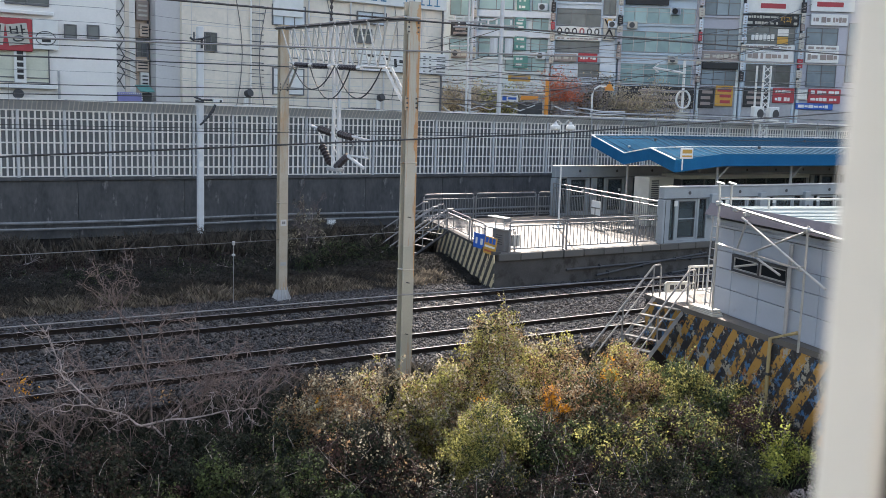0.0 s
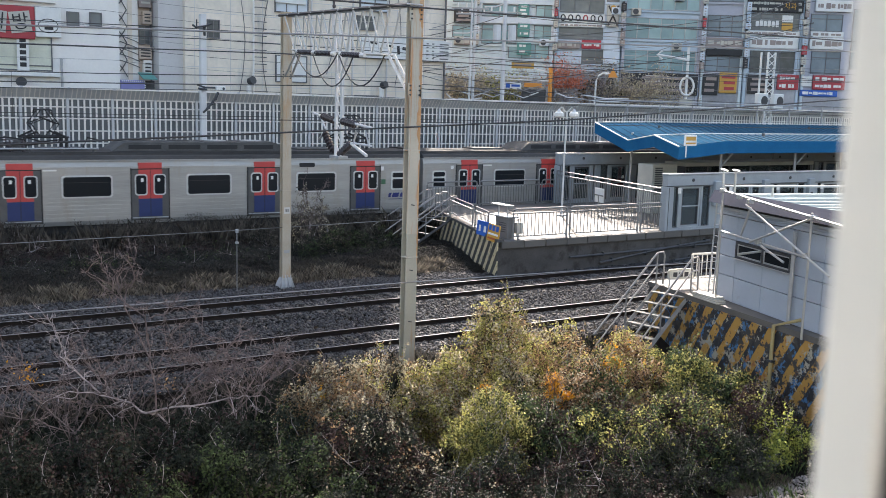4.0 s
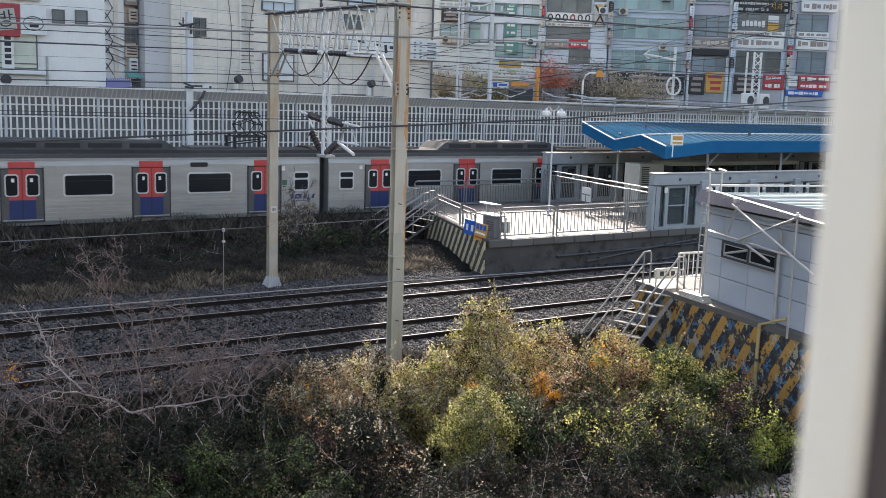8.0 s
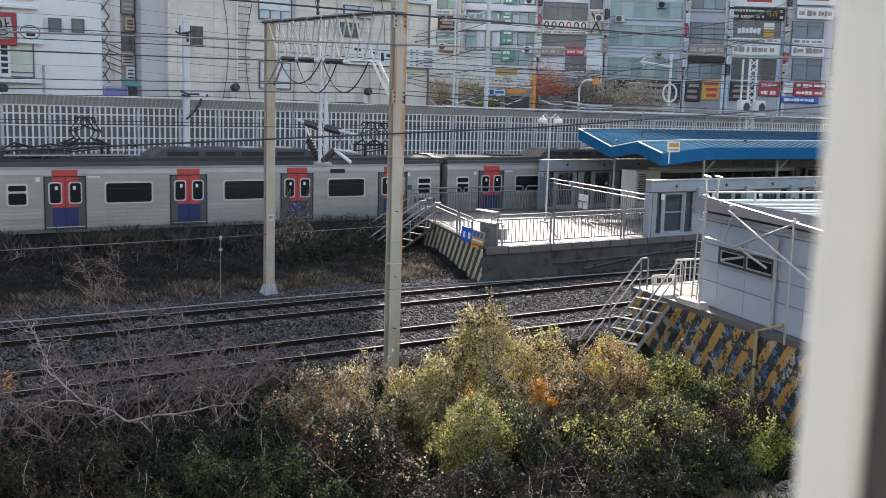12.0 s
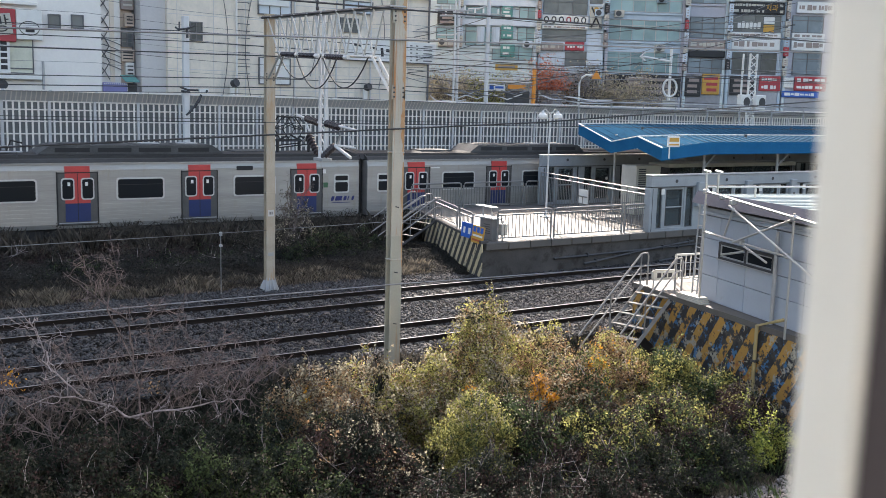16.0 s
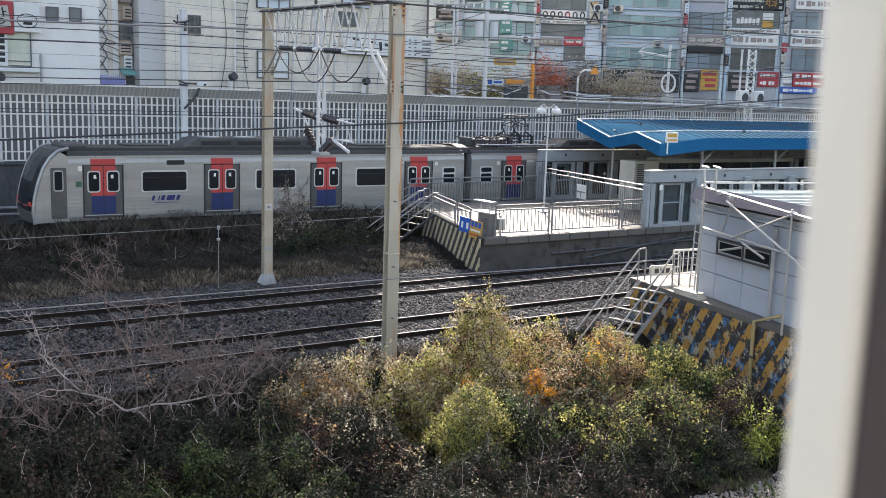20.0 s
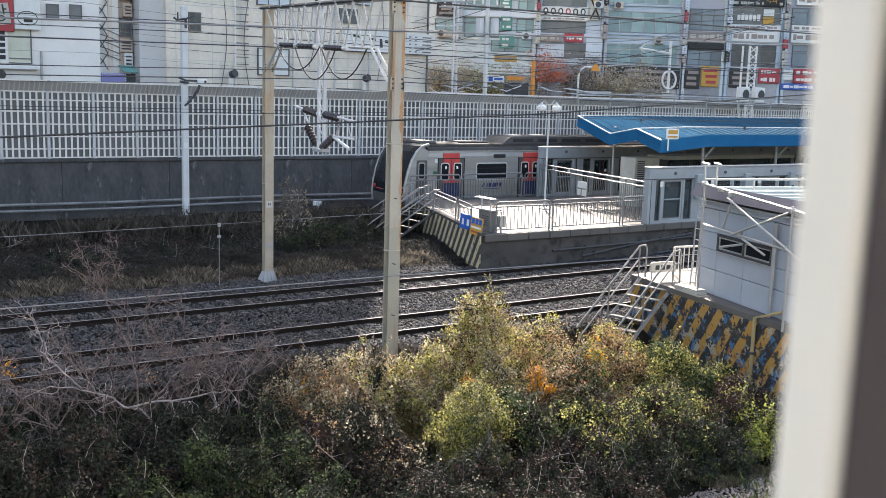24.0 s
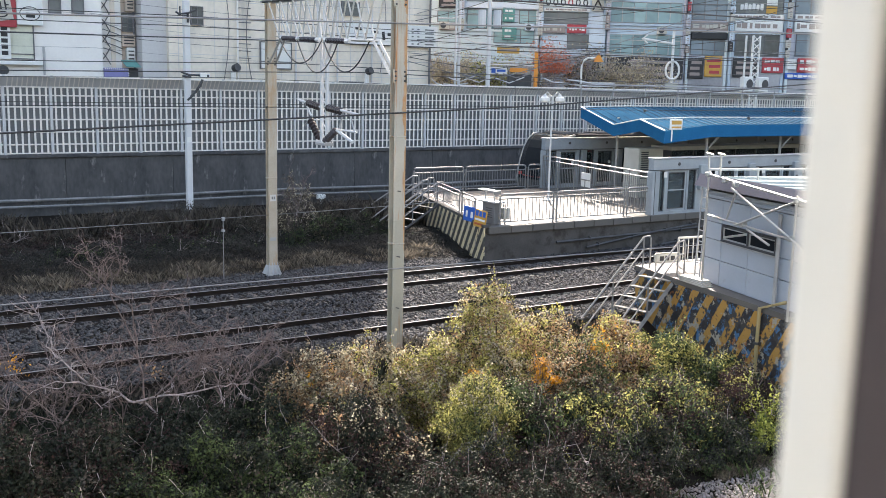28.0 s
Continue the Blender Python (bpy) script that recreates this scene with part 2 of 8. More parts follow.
    def prism(self, poly, z0, z1, k=0):
        """An upright prism over a plan polygon."""
        n, b = len(poly), len(self.v)
        self.v += [(x, y, z0) for x, y in poly] + [(x, y, z1) for x, y in poly]
        self.f.append(tuple(b + i for i in reversed(range(n))))
        self.f.append(tuple(b + n + i for i in range(n)))
        for i in range(n):
            j = (i + 1) % n
            self.f.append((b + i, b + j, b + n + j, b + n + i))
        self.k += [k] * (n + 2)
        return self

    def sweep(self, prof, x0, x1, k=0):
        """A closed y-z profile drawn along x."""
        n, b = len(prof), len(self.v)
        self.v += [(x0, y, z) for y, z in prof] + [(x1, y, z) for y, z in prof]
        self.f.append(tuple(b + i for i in range(n)))
        self.f.append(tuple(b + n + i for i in reversed(range(n))))
        for i in range(n):
            j = (i + 1) % n
            self.f.append((b + i, b + n + i, b + n + j, b + j))
        self.k += [k] * (n + 2)
        return self

    def mesh(self, name, mats):
        me = bpy.data.meshes.new(name)
        me.from_pydata(self.v, [], self.f)
        for m in mats if isinstance(mats, (list, tuple)) else [mats]:
            me.materials.append(m)
        me.polygons.foreach_set("material_index", self.k)
        bm = bmesh.new()
        bm.from_mesh(me)
        bmesh.ops.recalc_face_normals(bm, faces=bm.faces)
        bm.to_mesh(me)
        bm.free()
        me.update()
        return me


def part(name, geo, material, parent, label="", at=None):
    data = geo if isinstance(geo, bpy.types.Mesh) else geo.mesh(name, material)
    ob = new(name, data)
    ob.parent = parent
    if at is not None:
        ob.matrix_basis = at if isinstance(at, Matrix) else Matrix.Translation(at)
    if label:
        ob["label"] = label
    return ob


def thing(name, at, label, category, group="", kind=""):
    ob = new(name)
    ob.empty_display_size = 0.3
    ob.matrix_basis = at if isinstance(at, Matrix) else Matrix.Translation(at)
    return tagged(ob, label, category, group, kind)


def solid(name, geo, material, label, category, group="", kind=""):
    return tagged(new(name, geo.mesh(name, material)), label, category, group, kind)


def shell(name, verts, faces, material):
    """A mesh from numpy arrays: vertices (n, 3) and faces (m, k)."""
    me = bpy.data.meshes.new(name)
    n, k = faces.shape
    me.vertices.add(len(verts))
    me.vertices.foreach_set("co", verts.astype(np.float32).ravel())
    me.loops.add(n * k)
    me.loops.foreach_set("vertex_index", faces.astype(np.int32).ravel())
    me.polygons.add(n)
    me.polygons.foreach_set("loop_start", np.arange(0, n * k, k, dtype=np.int32))
    me.polygons.foreach_set("loop_total", np.full(n, k, dtype=np.int32))
    me.materials.append(material)
    me.update(calc_edges=True)
    return me


# ---- plan: x along the tracks, y away from the window, z above the rail tops ----
NEAR_TRACK, MID_TRACK, FAR_TRACK = 21.75, 26.25, 40.3
WALL_Y = 47.0
PLAT = 1.1


def end_far(y):
    return 20.15 + 0.335 * (y - 27.9)


def end_near(y):
    return 19.47 + 0.215 * (y - 18.3)


# ground: one sheet with the drop behind the near track and the raised street beyond the wall
def ground_z(x, y):
    if y < 19.6:
        d = min(1.0, (19.6 - y) / 2.2)
        return -0.22 - 0.75 * d
    if y > 47.2:
        return 2.45
    if y > 29.5 and y < 38.0:
        return -0.22 + 0.25 * math.sin((y - 29.5) / 8.5 * math.pi)
    return -0.22


def build_ground():
    xs = [-900, -300, -120, -60, -40] + [-30 + i * 1.5 for i in range(80)] + [100, 140, 200, 400, 900, 1500]
    ys = [-600, -150, -40, -10] + [i * 0.8 for i in range(59)] + [47.19, 47.21, 60, 80, 120, 200, 500, 1500]
    geo = Geo()
    for y in ys:
        for x in xs:
            w = 0.06 * noise.noise((x * 0.5, y * 0.5, 3)) if 2 < y < 46 else 0
            geo.v.append((x, y, ground_z(x, y) + w))
    n = len(xs)
    for j in range(len(ys) - 1):
        for i in range(n - 1):
            geo.f.append((j * n + i, j * n + i + 1, (j + 1) * n + i + 1, (j + 1) * n + i))
            geo.k.append(0)
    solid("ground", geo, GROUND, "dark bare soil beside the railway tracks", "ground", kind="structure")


build_ground()


# ballast beds, stones, sleepers and rails
def build_track(cy, x0, x1, label):
    bed = Geo()
    bed.sweep([(cy - 2.1, -0.35), (cy - 1.5, -0.14), (cy + 1.5, -0.14), (cy + 2.1, -0.35)], x0, x1)
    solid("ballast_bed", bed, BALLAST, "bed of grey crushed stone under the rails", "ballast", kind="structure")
    tr = thing("railway_track", (0, cy, 0), label, "railway track", "parallel tracks")
    for s in (-1, 1):
        g = Geo()
        y = s * 0.755
        g.sweep([(y - 0.07, -0.15), (y + 0.07, -0.15), (y + 0.07, -0.138), (y + 0.012, -0.12), (y + 0.012, -0.045), (y + 0.036, -0.03),
                 (y + 0.036, -0.004), (y - 0.036, -0.004), (y - 0.036, -0.03), (y - 0.012, -0.045), (y - 0.012, -0.12), (y - 0.07, -0.138)], x0, x1)
        r = part("rail", g, RAIL, tr, "rusty steel rail with a polished top")
        h = Geo().box(x0, x1, y - 0.03, y + 0.03, -0.004, 0.0)
        part("rail_head", h, RAILHEAD, r)
    sl = Geo().cbox(-0.13, 0.13, -1.22, 1.22, -0.3, -0.13, 0.025).mesh("sleeper", SLEEPER)
    for i in range(int((min(x1, 62) - max(x0, -6)) / 0.62)):
        part("sleeper", sl, None, tr, at=(max(x0, -6) + i * 0.62, 0, random.uniform(-0.005, 0.005)))


build_track(NEAR_TRACK, -120, 160, "steel railway track on grey ballast beside the bushes")
build_track(MID_TRACK, -120, 160, "railway track on grey ballast beside the platform")
build_track(FAR_TRACK, -160, 260, "railway track beside the dark retaining wall")


def build_stones(n, x0, x1, y0, y1, z, size, seed, stone=STONE):
    rng = np.random.default_rng(seed)
    base = np.array([(1, 0, 0), (-1, 0, 0), (0, 1, 0), (0, -1, 0), (0, 0, 1), (0, 0, -1)], float)
    tri = np.array([(0, 2, 4), (2, 1, 4), (1, 3, 4), (3, 0, 4), (2, 0, 5), (1, 2, 5), (3, 1, 5), (0, 3, 5)])
    c = np.c_[rng.uniform(x0, x1, n), rng.uniform(y0, y1, n), np.full(n, z)]
    c[:, 2] += rng.uniform(-0.025, 0.03, n)
    # the bed lies open beside the rails
    for cy in (NEAR_TRACK, MID_TRACK):
        for s in (-0.755, 0.755):
            near = np.abs(c[:, 1] - cy - s) < 0.17
            c[near, 2] -= 0.035
    sc = rng.uniform(0.5, 1.3, (n, 1, 3)) * size * np.array([1, 1, 0.75])
    v = base[None] * sc + rng.normal(0, size * 0.18, (n, 6, 3))
    a = rng.uniform(0, 6.28, n)
    ca, sa = np.cos(a)[:, None], np.sin(a)[:, None]
    v = np.stack([v[..., 0] * ca - v[..., 1] * sa, v[..., 0] * sa + v[..., 1] * ca, v[..., 2]], -1) + c[:, None]
    f = tri[None] + (np.arange(n) * 6)[:, None, None]
    return shell("stones", v.reshape(-1, 3), f.reshape(-1, 3), stone)


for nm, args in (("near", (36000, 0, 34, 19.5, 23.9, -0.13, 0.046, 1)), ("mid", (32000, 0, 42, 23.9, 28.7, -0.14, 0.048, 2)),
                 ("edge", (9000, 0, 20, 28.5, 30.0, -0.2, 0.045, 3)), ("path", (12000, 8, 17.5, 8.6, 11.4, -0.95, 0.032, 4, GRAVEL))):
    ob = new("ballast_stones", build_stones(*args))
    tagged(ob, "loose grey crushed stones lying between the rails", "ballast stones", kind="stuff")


# ---- retaining wall and noise barrier ----
FENCE = mat("barrier_white_bars", (0.82, 0.79, 0.75), (0.7, 0.67, 0.64), 0.5, 0.1, scale=2, fine=20, rand=0.3, bump=0.05)
FENCE_BACK = mat("barrier_grey_panel", (0.17, 0.178, 0.19), (0.115, 0.122, 0.132), 0.4, 0.1, scale=1, fine=12, rand=0.4, bump=0.05)
FENCE_TOP = mat("barrier_hood", (0.6, 0.605, 0.62), (0.47, 0.475, 0.49), 0.5, 0.2, scale=2, fine=20, bump=0.05)
g = Geo()
g.box(-80, 120, WALL_Y + 0.02, WALL_Y + 0.42, -0.6, 2.4)
wall_r = solid("wall_retaining", g, CONC_DARK, "dark stained concrete retaining wall behind the far track", "wall", kind="structure")
wp = Geo().cbox(0.012, 4.988, WALL_Y - 0.02, WALL_Y + 0.021, -0.6, 2.418, 0.008).mesh("wall_panel", CONC_DARK)
for i in range(-4, 16):
    part("wall_panel", wp, None, wall_r, at=(i * 5.0, 0, 0))
solid("wall_coping", Geo().cbox(-80, 120, WALL_Y - 0.1, WALL_Y + 0.45, 2.42, 2.58, 0.03), CONC_DARK,
      "grey concrete coping along the wall top", "coping", kind="structure")
DUCT = mat("old_duct", (0.3, 0.3, 0.3), (0.1, 0.1, 0.1), 0.7, scale=0.8, fine=9, bump=0.1)
for z, r, y in ((0.55, 0.07, 46.75), (0.28, 0.06, 46.6)):
    pg = Geo().tube([(x, y, z + 0.03 * math.sin(x * 0.4)) for x in range(-30, 70, 3)], r, 6)
    solid("cable_duct", pg, DUCT, "pale cable duct running along the wall foot", "cable duct")

barrier = thing("noise_barrier", (0, WALL_Y + 0.1, 2.58), "grey metal noise barrier with white vertical bars on a wall", "noise barrier")
BAR_H = 3.05
post_mesh = Geo().box(-0.06, 0.06, -0.08, 0.1, 0, BAR_H).box(-0.06, 0.06, -0.42, -0.34, BAR_H + 0.4, BAR_H + 0.5)
post_mesh.face([(-0.06, -0.08, BAR_H), (0.06, -0.08, BAR_H), (0.06, -0.42, BAR_H + 0.48), (-0.06, -0.42, BAR_H + 0.48)])
post_mesh.face([(-0.06, -0.08, BAR_H), (-0.06, 0.1, BAR_H), (-0.06, -0.34, BAR_H + 0.5), (-0.06, -0.42, BAR_H + 0.48)])
post_mesh.face([(0.06, -0.08, BAR_H), (0.06, 0.1, BAR_H), (0.06, -0.34, BAR_H + 0.5), (0.06, -0.42, BAR_H + 0.48)])
post_mesh = post_mesh.mesh("barrier_post", FENCE_TOP)
PITCH = 2.0
RAIL_Z = (0.02, 0.42, 0.98, 1.54, 2.1, 2.62, BAR_H - 0.06)
rails_mesh = Geo().box(0.07, PITCH - 0.07, 0.06, 0.09, 0.03, BAR_H - 0.02).mesh("barrier_panel", FENCE_BACK)
crossbar_mesh = Geo().cbox(0.06, PITCH - 0.06, -0.031, 0.06, -0.03, 0.03, 0.008).mesh("crossbar", FENCE)
slat_mesh = Geo().cbox(-0.043, 0.043, -0.06, -0.032, 0.03, BAR_H - 0.06, 0.008).mesh("slat", FENCE)
hood = Geo()
hood.face([(0.06, -0.03, BAR_H), (PITCH - 0.06, -0.03, BAR_H), (PITCH - 0.06, -0.4, BAR_H + 0.46), (0.06, -0.4, BAR_H + 0.46)], 1)
hood.face([(0.06, -0.01, BAR_H + 0.01), (PITCH - 0.06, -0.01, BAR_H + 0.01), (PITCH - 0.06, -0.38, BAR_H + 0.48), (0.06, -0.38, BAR_H + 0.48)], 1)
hood.box(0.06, PITCH - 0.06, -0.43, -0.36, BAR_H + 0.42, BAR_H + 0.5)
for i in range(9):
    x = 0.17 + i * 0.208
    hood.face([(x - 0.025, -0.05, BAR_H - 0.02), (x + 0.025, -0.05, BAR_H - 0.02), (x + 0.025, -0.42, BAR_H + 0.44), (x - 0.025, -0.42, BAR_H + 0.44)])
hood_mesh = hood.mesh("barrier_hood", [FENCE, FENCE_TOP])
for i in range(-5, 50):
    x = i * PITCH + 1.5
    part("barrier_post", post_mesh, None, barrier, at=(x, 0, 0))
    p = part("barrier_panel", rails_mesh, None, barrier, at=(x, 0, 0))
    part("barrier_hood", hood_mesh, None, barrier, at=(x, 0, 0))
    if -1 <= i < 27:
        for j in range(7):
            part("slat", slat_mesh, None, p, at=(0.2 + j * 0.267, 0, 0))
        for z in RAIL_Z:
            part("crossbar", crossbar_mesh, None, p, at=(0, 0, z + 0.03))
    else:
        sg = Geo()
        for j in range(7):
            sg.box(0.2 + j * 0.267 - 0.043, 0.2 + j * 0.267 + 0.043, -0.06, -0.032, 0.03, BAR_H - 0.06)
        for z in RAIL_Z:
            sg.box(0.06, PITCH - 0.06, -0.03, 0.06, z, z + 0.06)
        tagged(part("bar_grid", sg, FENCE, p), kind="stuff")


# ---- the train ----
def car_body(cab):
    """A 20 m car: x from -9.8 to 9.8, sides at y = +-1.56. cab: the front end slopes at +x."""
    car = thing("train_car", (0, 0, 0), "silver commuter train car with red and blue doors", "train car", "cars of the train")
    xe = 8.5 if cab else 9.78
    prof = [(-1.5, 0.88), (-1.56, 1.05), (-1.56, 3.1), (-1.5, 3.36), (1.5, 3.36), (1.56, 3.1), (1.56, 1.05), (1.5, 0.88)]
    g = Geo().sweep(prof, -9.78, xe)
    body = part("body", g, STEELCAR, car, "brushed stainless steel side")
    beads = Geo()
    for s in (-1, 1):
        for z in (1.15, 1.3, 1.45, 1.6, 1.75):
            x = -9.7
            for a in (-7.2, -2.4, 2.4, 7.2, xe + 0.78):
                beads.box(x, a - 0.78, s * 1.56 - 0.02, s * 1.56 + 0.02, z, z + 0.05)
                x = a + 0.78
        beads.box(-9.7, xe, s * 1.56 - 0.014, s * 1.56 + 0.014, 1.9, 1.94)
        beads.box(-9.7, xe, s * 1.56 - 0.014, s * 1.56 + 0.014, 3.06, 3.12)
    part("side_beading", beads, STEELCAR, body)
    roof = [(-1.53, 3.34), (-1.42, 3.52), (-1.0, 3.66), (-0.4, 3.72), (0.4, 3.72), (1.0, 3.66), (1.42, 3.52), (1.53, 3.34)]
    part("roof", Geo().sweep(roof, -9.75, xe), CARROOF, car, "dark grey curved roof")
    for y in (-1.28, -1.12, 1.12, 1.28):
        part("roof_rib", Geo().box(-9.7, xe, y - 0.02, y + 0.02, 3.55, 3.635 if abs(y) > 1.2 else 3.67), CARROOF, car)
    gut = Geo()
    for s in (-1, 1):
        gut.box(-9.75, xe, s * 1.54 - 0.025, s * 1.54 + 0.025, 3.33, 3.39)
    part("gutter", gut, STEELCAR, car)
    under = Geo().box(-9.3, min(xe, 9.3), -1.25, 1.25, 0.55, 0.9)
    for x in (-4.5, -1.5, 1.2, 4.0):
        under.cbox(x - 0.9, x + 0.9, -1.35, 1.35, 0.3, 0.85, 0.05)
    part("underframe", under, RUBBER, car, "dark underframe equipment boxes")
    for bx in (-6.9, 6.9):
        bg = Geo().box(bx - 1.6, bx + 1.6, -1.0, 1.0, 0.4, 0.65)
        for wx in (-1.05, 1.05):
            for s in (-1, 1):
                bg.tube([(bx + wx, s * 0.68, 0.43), (bx + wx, s * 0.82, 0.43)], 0.43, 14)
        part("bogie", bg, RUBBER, car, "dark bogie with steel wheels")
    # doors
    for s in (-1, 1):
        for dx in (-7.2, -2.4, 2.4, 7.2):
            y = s * 1.555
            d = part("door", Geo().cbox(-0.74, 0.74, -0.03, 0.03, 1.0, 3.03, 0.02), DOORGREY, car,
                     "red and blue double sliding door", at=(dx, y, 0))
            part("door_panel", Geo().box(-0.465, 0.465, -0.042, 0.042, 1.852, 3.0), RED, d, "red upper door leaves")
            part("door_panel", Geo().box(-0.465, 0.465, -0.042, 0.042, 1.14, 1.844), BLUE, d, "blue lower door leaves")
            part("door_header", Geo().cbox(-0.465, 0.465, -0.03, 0.036, 3.035, 3.27, 0.01), RED, d, "red panel above the door")
            part("door_seam", Geo().box(-0.012, 0.012, -0.046, 0.046, 1.12, 3.0), RUBBER, d)
            part("threshold", Geo().box(-0.7, 0.7, -0.06, 0.05, 1.08, 1.115), GALV, d)
            for wx in (-0.365, 0.365):
                w = Geo().rbox(wx - 0.245, wx + 0.245, -0.05, 0.05, 1.98, 2.82, 0.11)
                wo = part("door_window", w, [WINTRIM], d, "rounded door window in a pale frame")
                part("pane", Geo().rbox(wx - 0.2, wx + 0.2, -0.056, 0.056, 2.03, 2.77, 0.09), CARGLASS, wo)
                part("sticker", Geo().box(wx - 0.04 * (1 if wx > 0 else -1) - 0.05, wx + 0.05 - 0.04 * (1 if wx > 0 else -1), -0.06, 0.06, 2.52, 2.66), WHITE, wo)
            frame_g = Geo()
            for a in (-0.77, 0.73):
                frame_g.cbox(a, a + 0.04, -0.045, 0.045, 1.0, 3.05, 0.01)
            frame_g.cbox(-0.73, 0.73, -0.045, 0.045, 3.005, 3.034, 0.01)
            part("door_frame", frame_g, RUBBER, d, "dark door surround")
        for wx in (-4.8, 0.0, 4.8):
            w = part("window", Geo().rbox(-0.95, 0.95, -0.025, 0.025, 1.93, 2.8, 0.12), WINTRIM, car, "wide dark side window", at=(wx, s * 1.56, 0))
            part("pane", Geo().rbox(-0.885, 0.885, -0.034, 0.034, 1.99, 2.74, 0.09), CARGLASS, w)
            part("window_bar", Geo().box(-0.88, 0.88, -0.038, 0.038, 2.52, 2.535), RUBBER, w)
        for wx in ((-8.9,) if cab else (-8.9, 8.9)):
            w = part("window", Geo().rbox(-0.38, 0.38, -0.025, 0.025, 1.93, 2.78, 0.11), WINTRIM, car, "small side window with a top light", at=(wx, s * 1.56, 0))
            part("pane", Geo().rbox(-0.31, 0.31, -0.034, 0.034, 2.0, 2.42, 0.07), CARGLASS, w)
            part("pane", Geo().rbox(-0.31, 0.31, -0.034, 0.034, 2.5, 2.71, 0.06), CARGLASS, w)
        # the operator's mark as plain bars, small plates
        lx, t = (8.95 if not cab else 4.8), 0.06 * s
        for i, wd in enumerate((0.13, 0.22, 0.12, 0.14, 0.05, 0.1)):
            x0, lg = lx - 0.58 + i * 0.205, Geo()
            for y in (s * 1.575 - 0.008, s * 1.575 + 0.008):
                lg.face([(x0, y, 1.6), (x0 + wd, y, 1.6), (x0 + wd - t, y, 1.8), (x0 - t, y, 1.8)])
            part("mark", lg, LOGO, car, "blue operator mark")
        part("mark", Geo().box(lx - 0.52, lx + 0.4, s * 1.575 - 0.006, s * 1.575 + 0.006, 1.5, 1.525), LOGO, car, "thin blue writing bar")
        for x0, x1, z0, z1 in ((-6.4, -5.9, 2.97, 3.03), (-8.25, -8.1, 2.84, 3.0)):
            part("plate", Geo().box(x0, x1, s * 1.562 - 0.01, s * 1.562 + 0.01, z0, z1), WHITE, car, "small white plate")
        lamp_g = Geo().rbox(-0.36, 0.36, -0.02, 0.02, 3.02, 3.2, 0.05)
        part("side_indicator", lamp_g, RUBBER, car, "dark destination display", at=(4.35, s * 1.57, 0))
        part("label_plate", Geo().rbox(-0.11, 0.11, -0.02, 0.02, 2.2, 2.42, 0.03), GREENTAG, car, "small green notice", at=(8.12, s * 1.56, 0))
        part("plate", Geo().box(-0.07, 0.07, -0.014, 0.014, 2.82, 3.0), WHITE, car, "small white plate", at=(8.06, s * 1.56, 0))
    # gangway at the blind ends
    ends = (-1,) if cab else (-1, 1)
    for s in ends:
        gg = Geo()
        for i in range(3):
            x = s * (9.8 + 0.07 * i)
            gg.box(min(x, x + s * 0.05), max(x, x + s * 0.05), -1.1, 1.1, 0.9, 3.45)
        gg.box(min(s * 9.75, s * 10), max(s * 9.75, s * 10), -1.02, 1.02, 0.95, 3.4)
        part("gangway", gg, RUBBER, car, "black rubber gangway bellows")
        hx = (s * 9.68, s * 9.99)
        part("gangway_hood", Geo().sweep([(-1.3, 3.4), (-1.1, 3.66), (-0.5, 3.79), (0.5, 3.79), (1.1, 3.66), (1.3, 3.4)], min(hx), max(hx)), RUBBER, car, "dark hood over the gangway")
    # one long air conditioner with sloping ends
    ac = Geo()
    prof = [(-3.7, 3.68), (-3.2, 4.02), (3.2, 4.02), (3.7, 3.68)]
    for y0, y1 in ((-0.9, 0.9),):
        n = len(prof)
        for y in (y0, y1):
            ac.face([(x, y, z) for x, z in prof])
        for i in range(n):
            (xa, za), (xb, zb) = prof[i], prof[(i + 1) % n]
            ac.face([(xa, y0, za), (xb, y0, zb), (xb, y1, zb), (xa, y1, za)])
    u = part("air_conditioner", ac, ROOFUNIT, car, "grey roof air conditioner with sloping ends")
    for x in (-2.4, -0.8, 0.8, 2.4):
        part("grille", Geo().box(x - 0.65, x + 0.65, -0.91, 0.91, 3.76, 3.93), RUBBER, u, "dark louvred grille")
        part("cover", Geo().cbox(x - 0.72, x + 0.72, -0.75, 0.75, 4.0, 4.06, 0.03), ROOFUNIT, u)
        part("fan", Geo().tube([(x, 0, 4.05), (x, 0, 4.09)], 0.45, 14), GALV if x > 0 else ROOFUNIT, u, "round fan guard")
    for x in (5.2, -5.4):
        part("roof_hatch", Geo().cbox(x - 0.9, x + 0.9, -0.55, 0.55, 3.7, 3.78, 0.03), ROOFUNIT, car, "flat roof hatch")
    return car


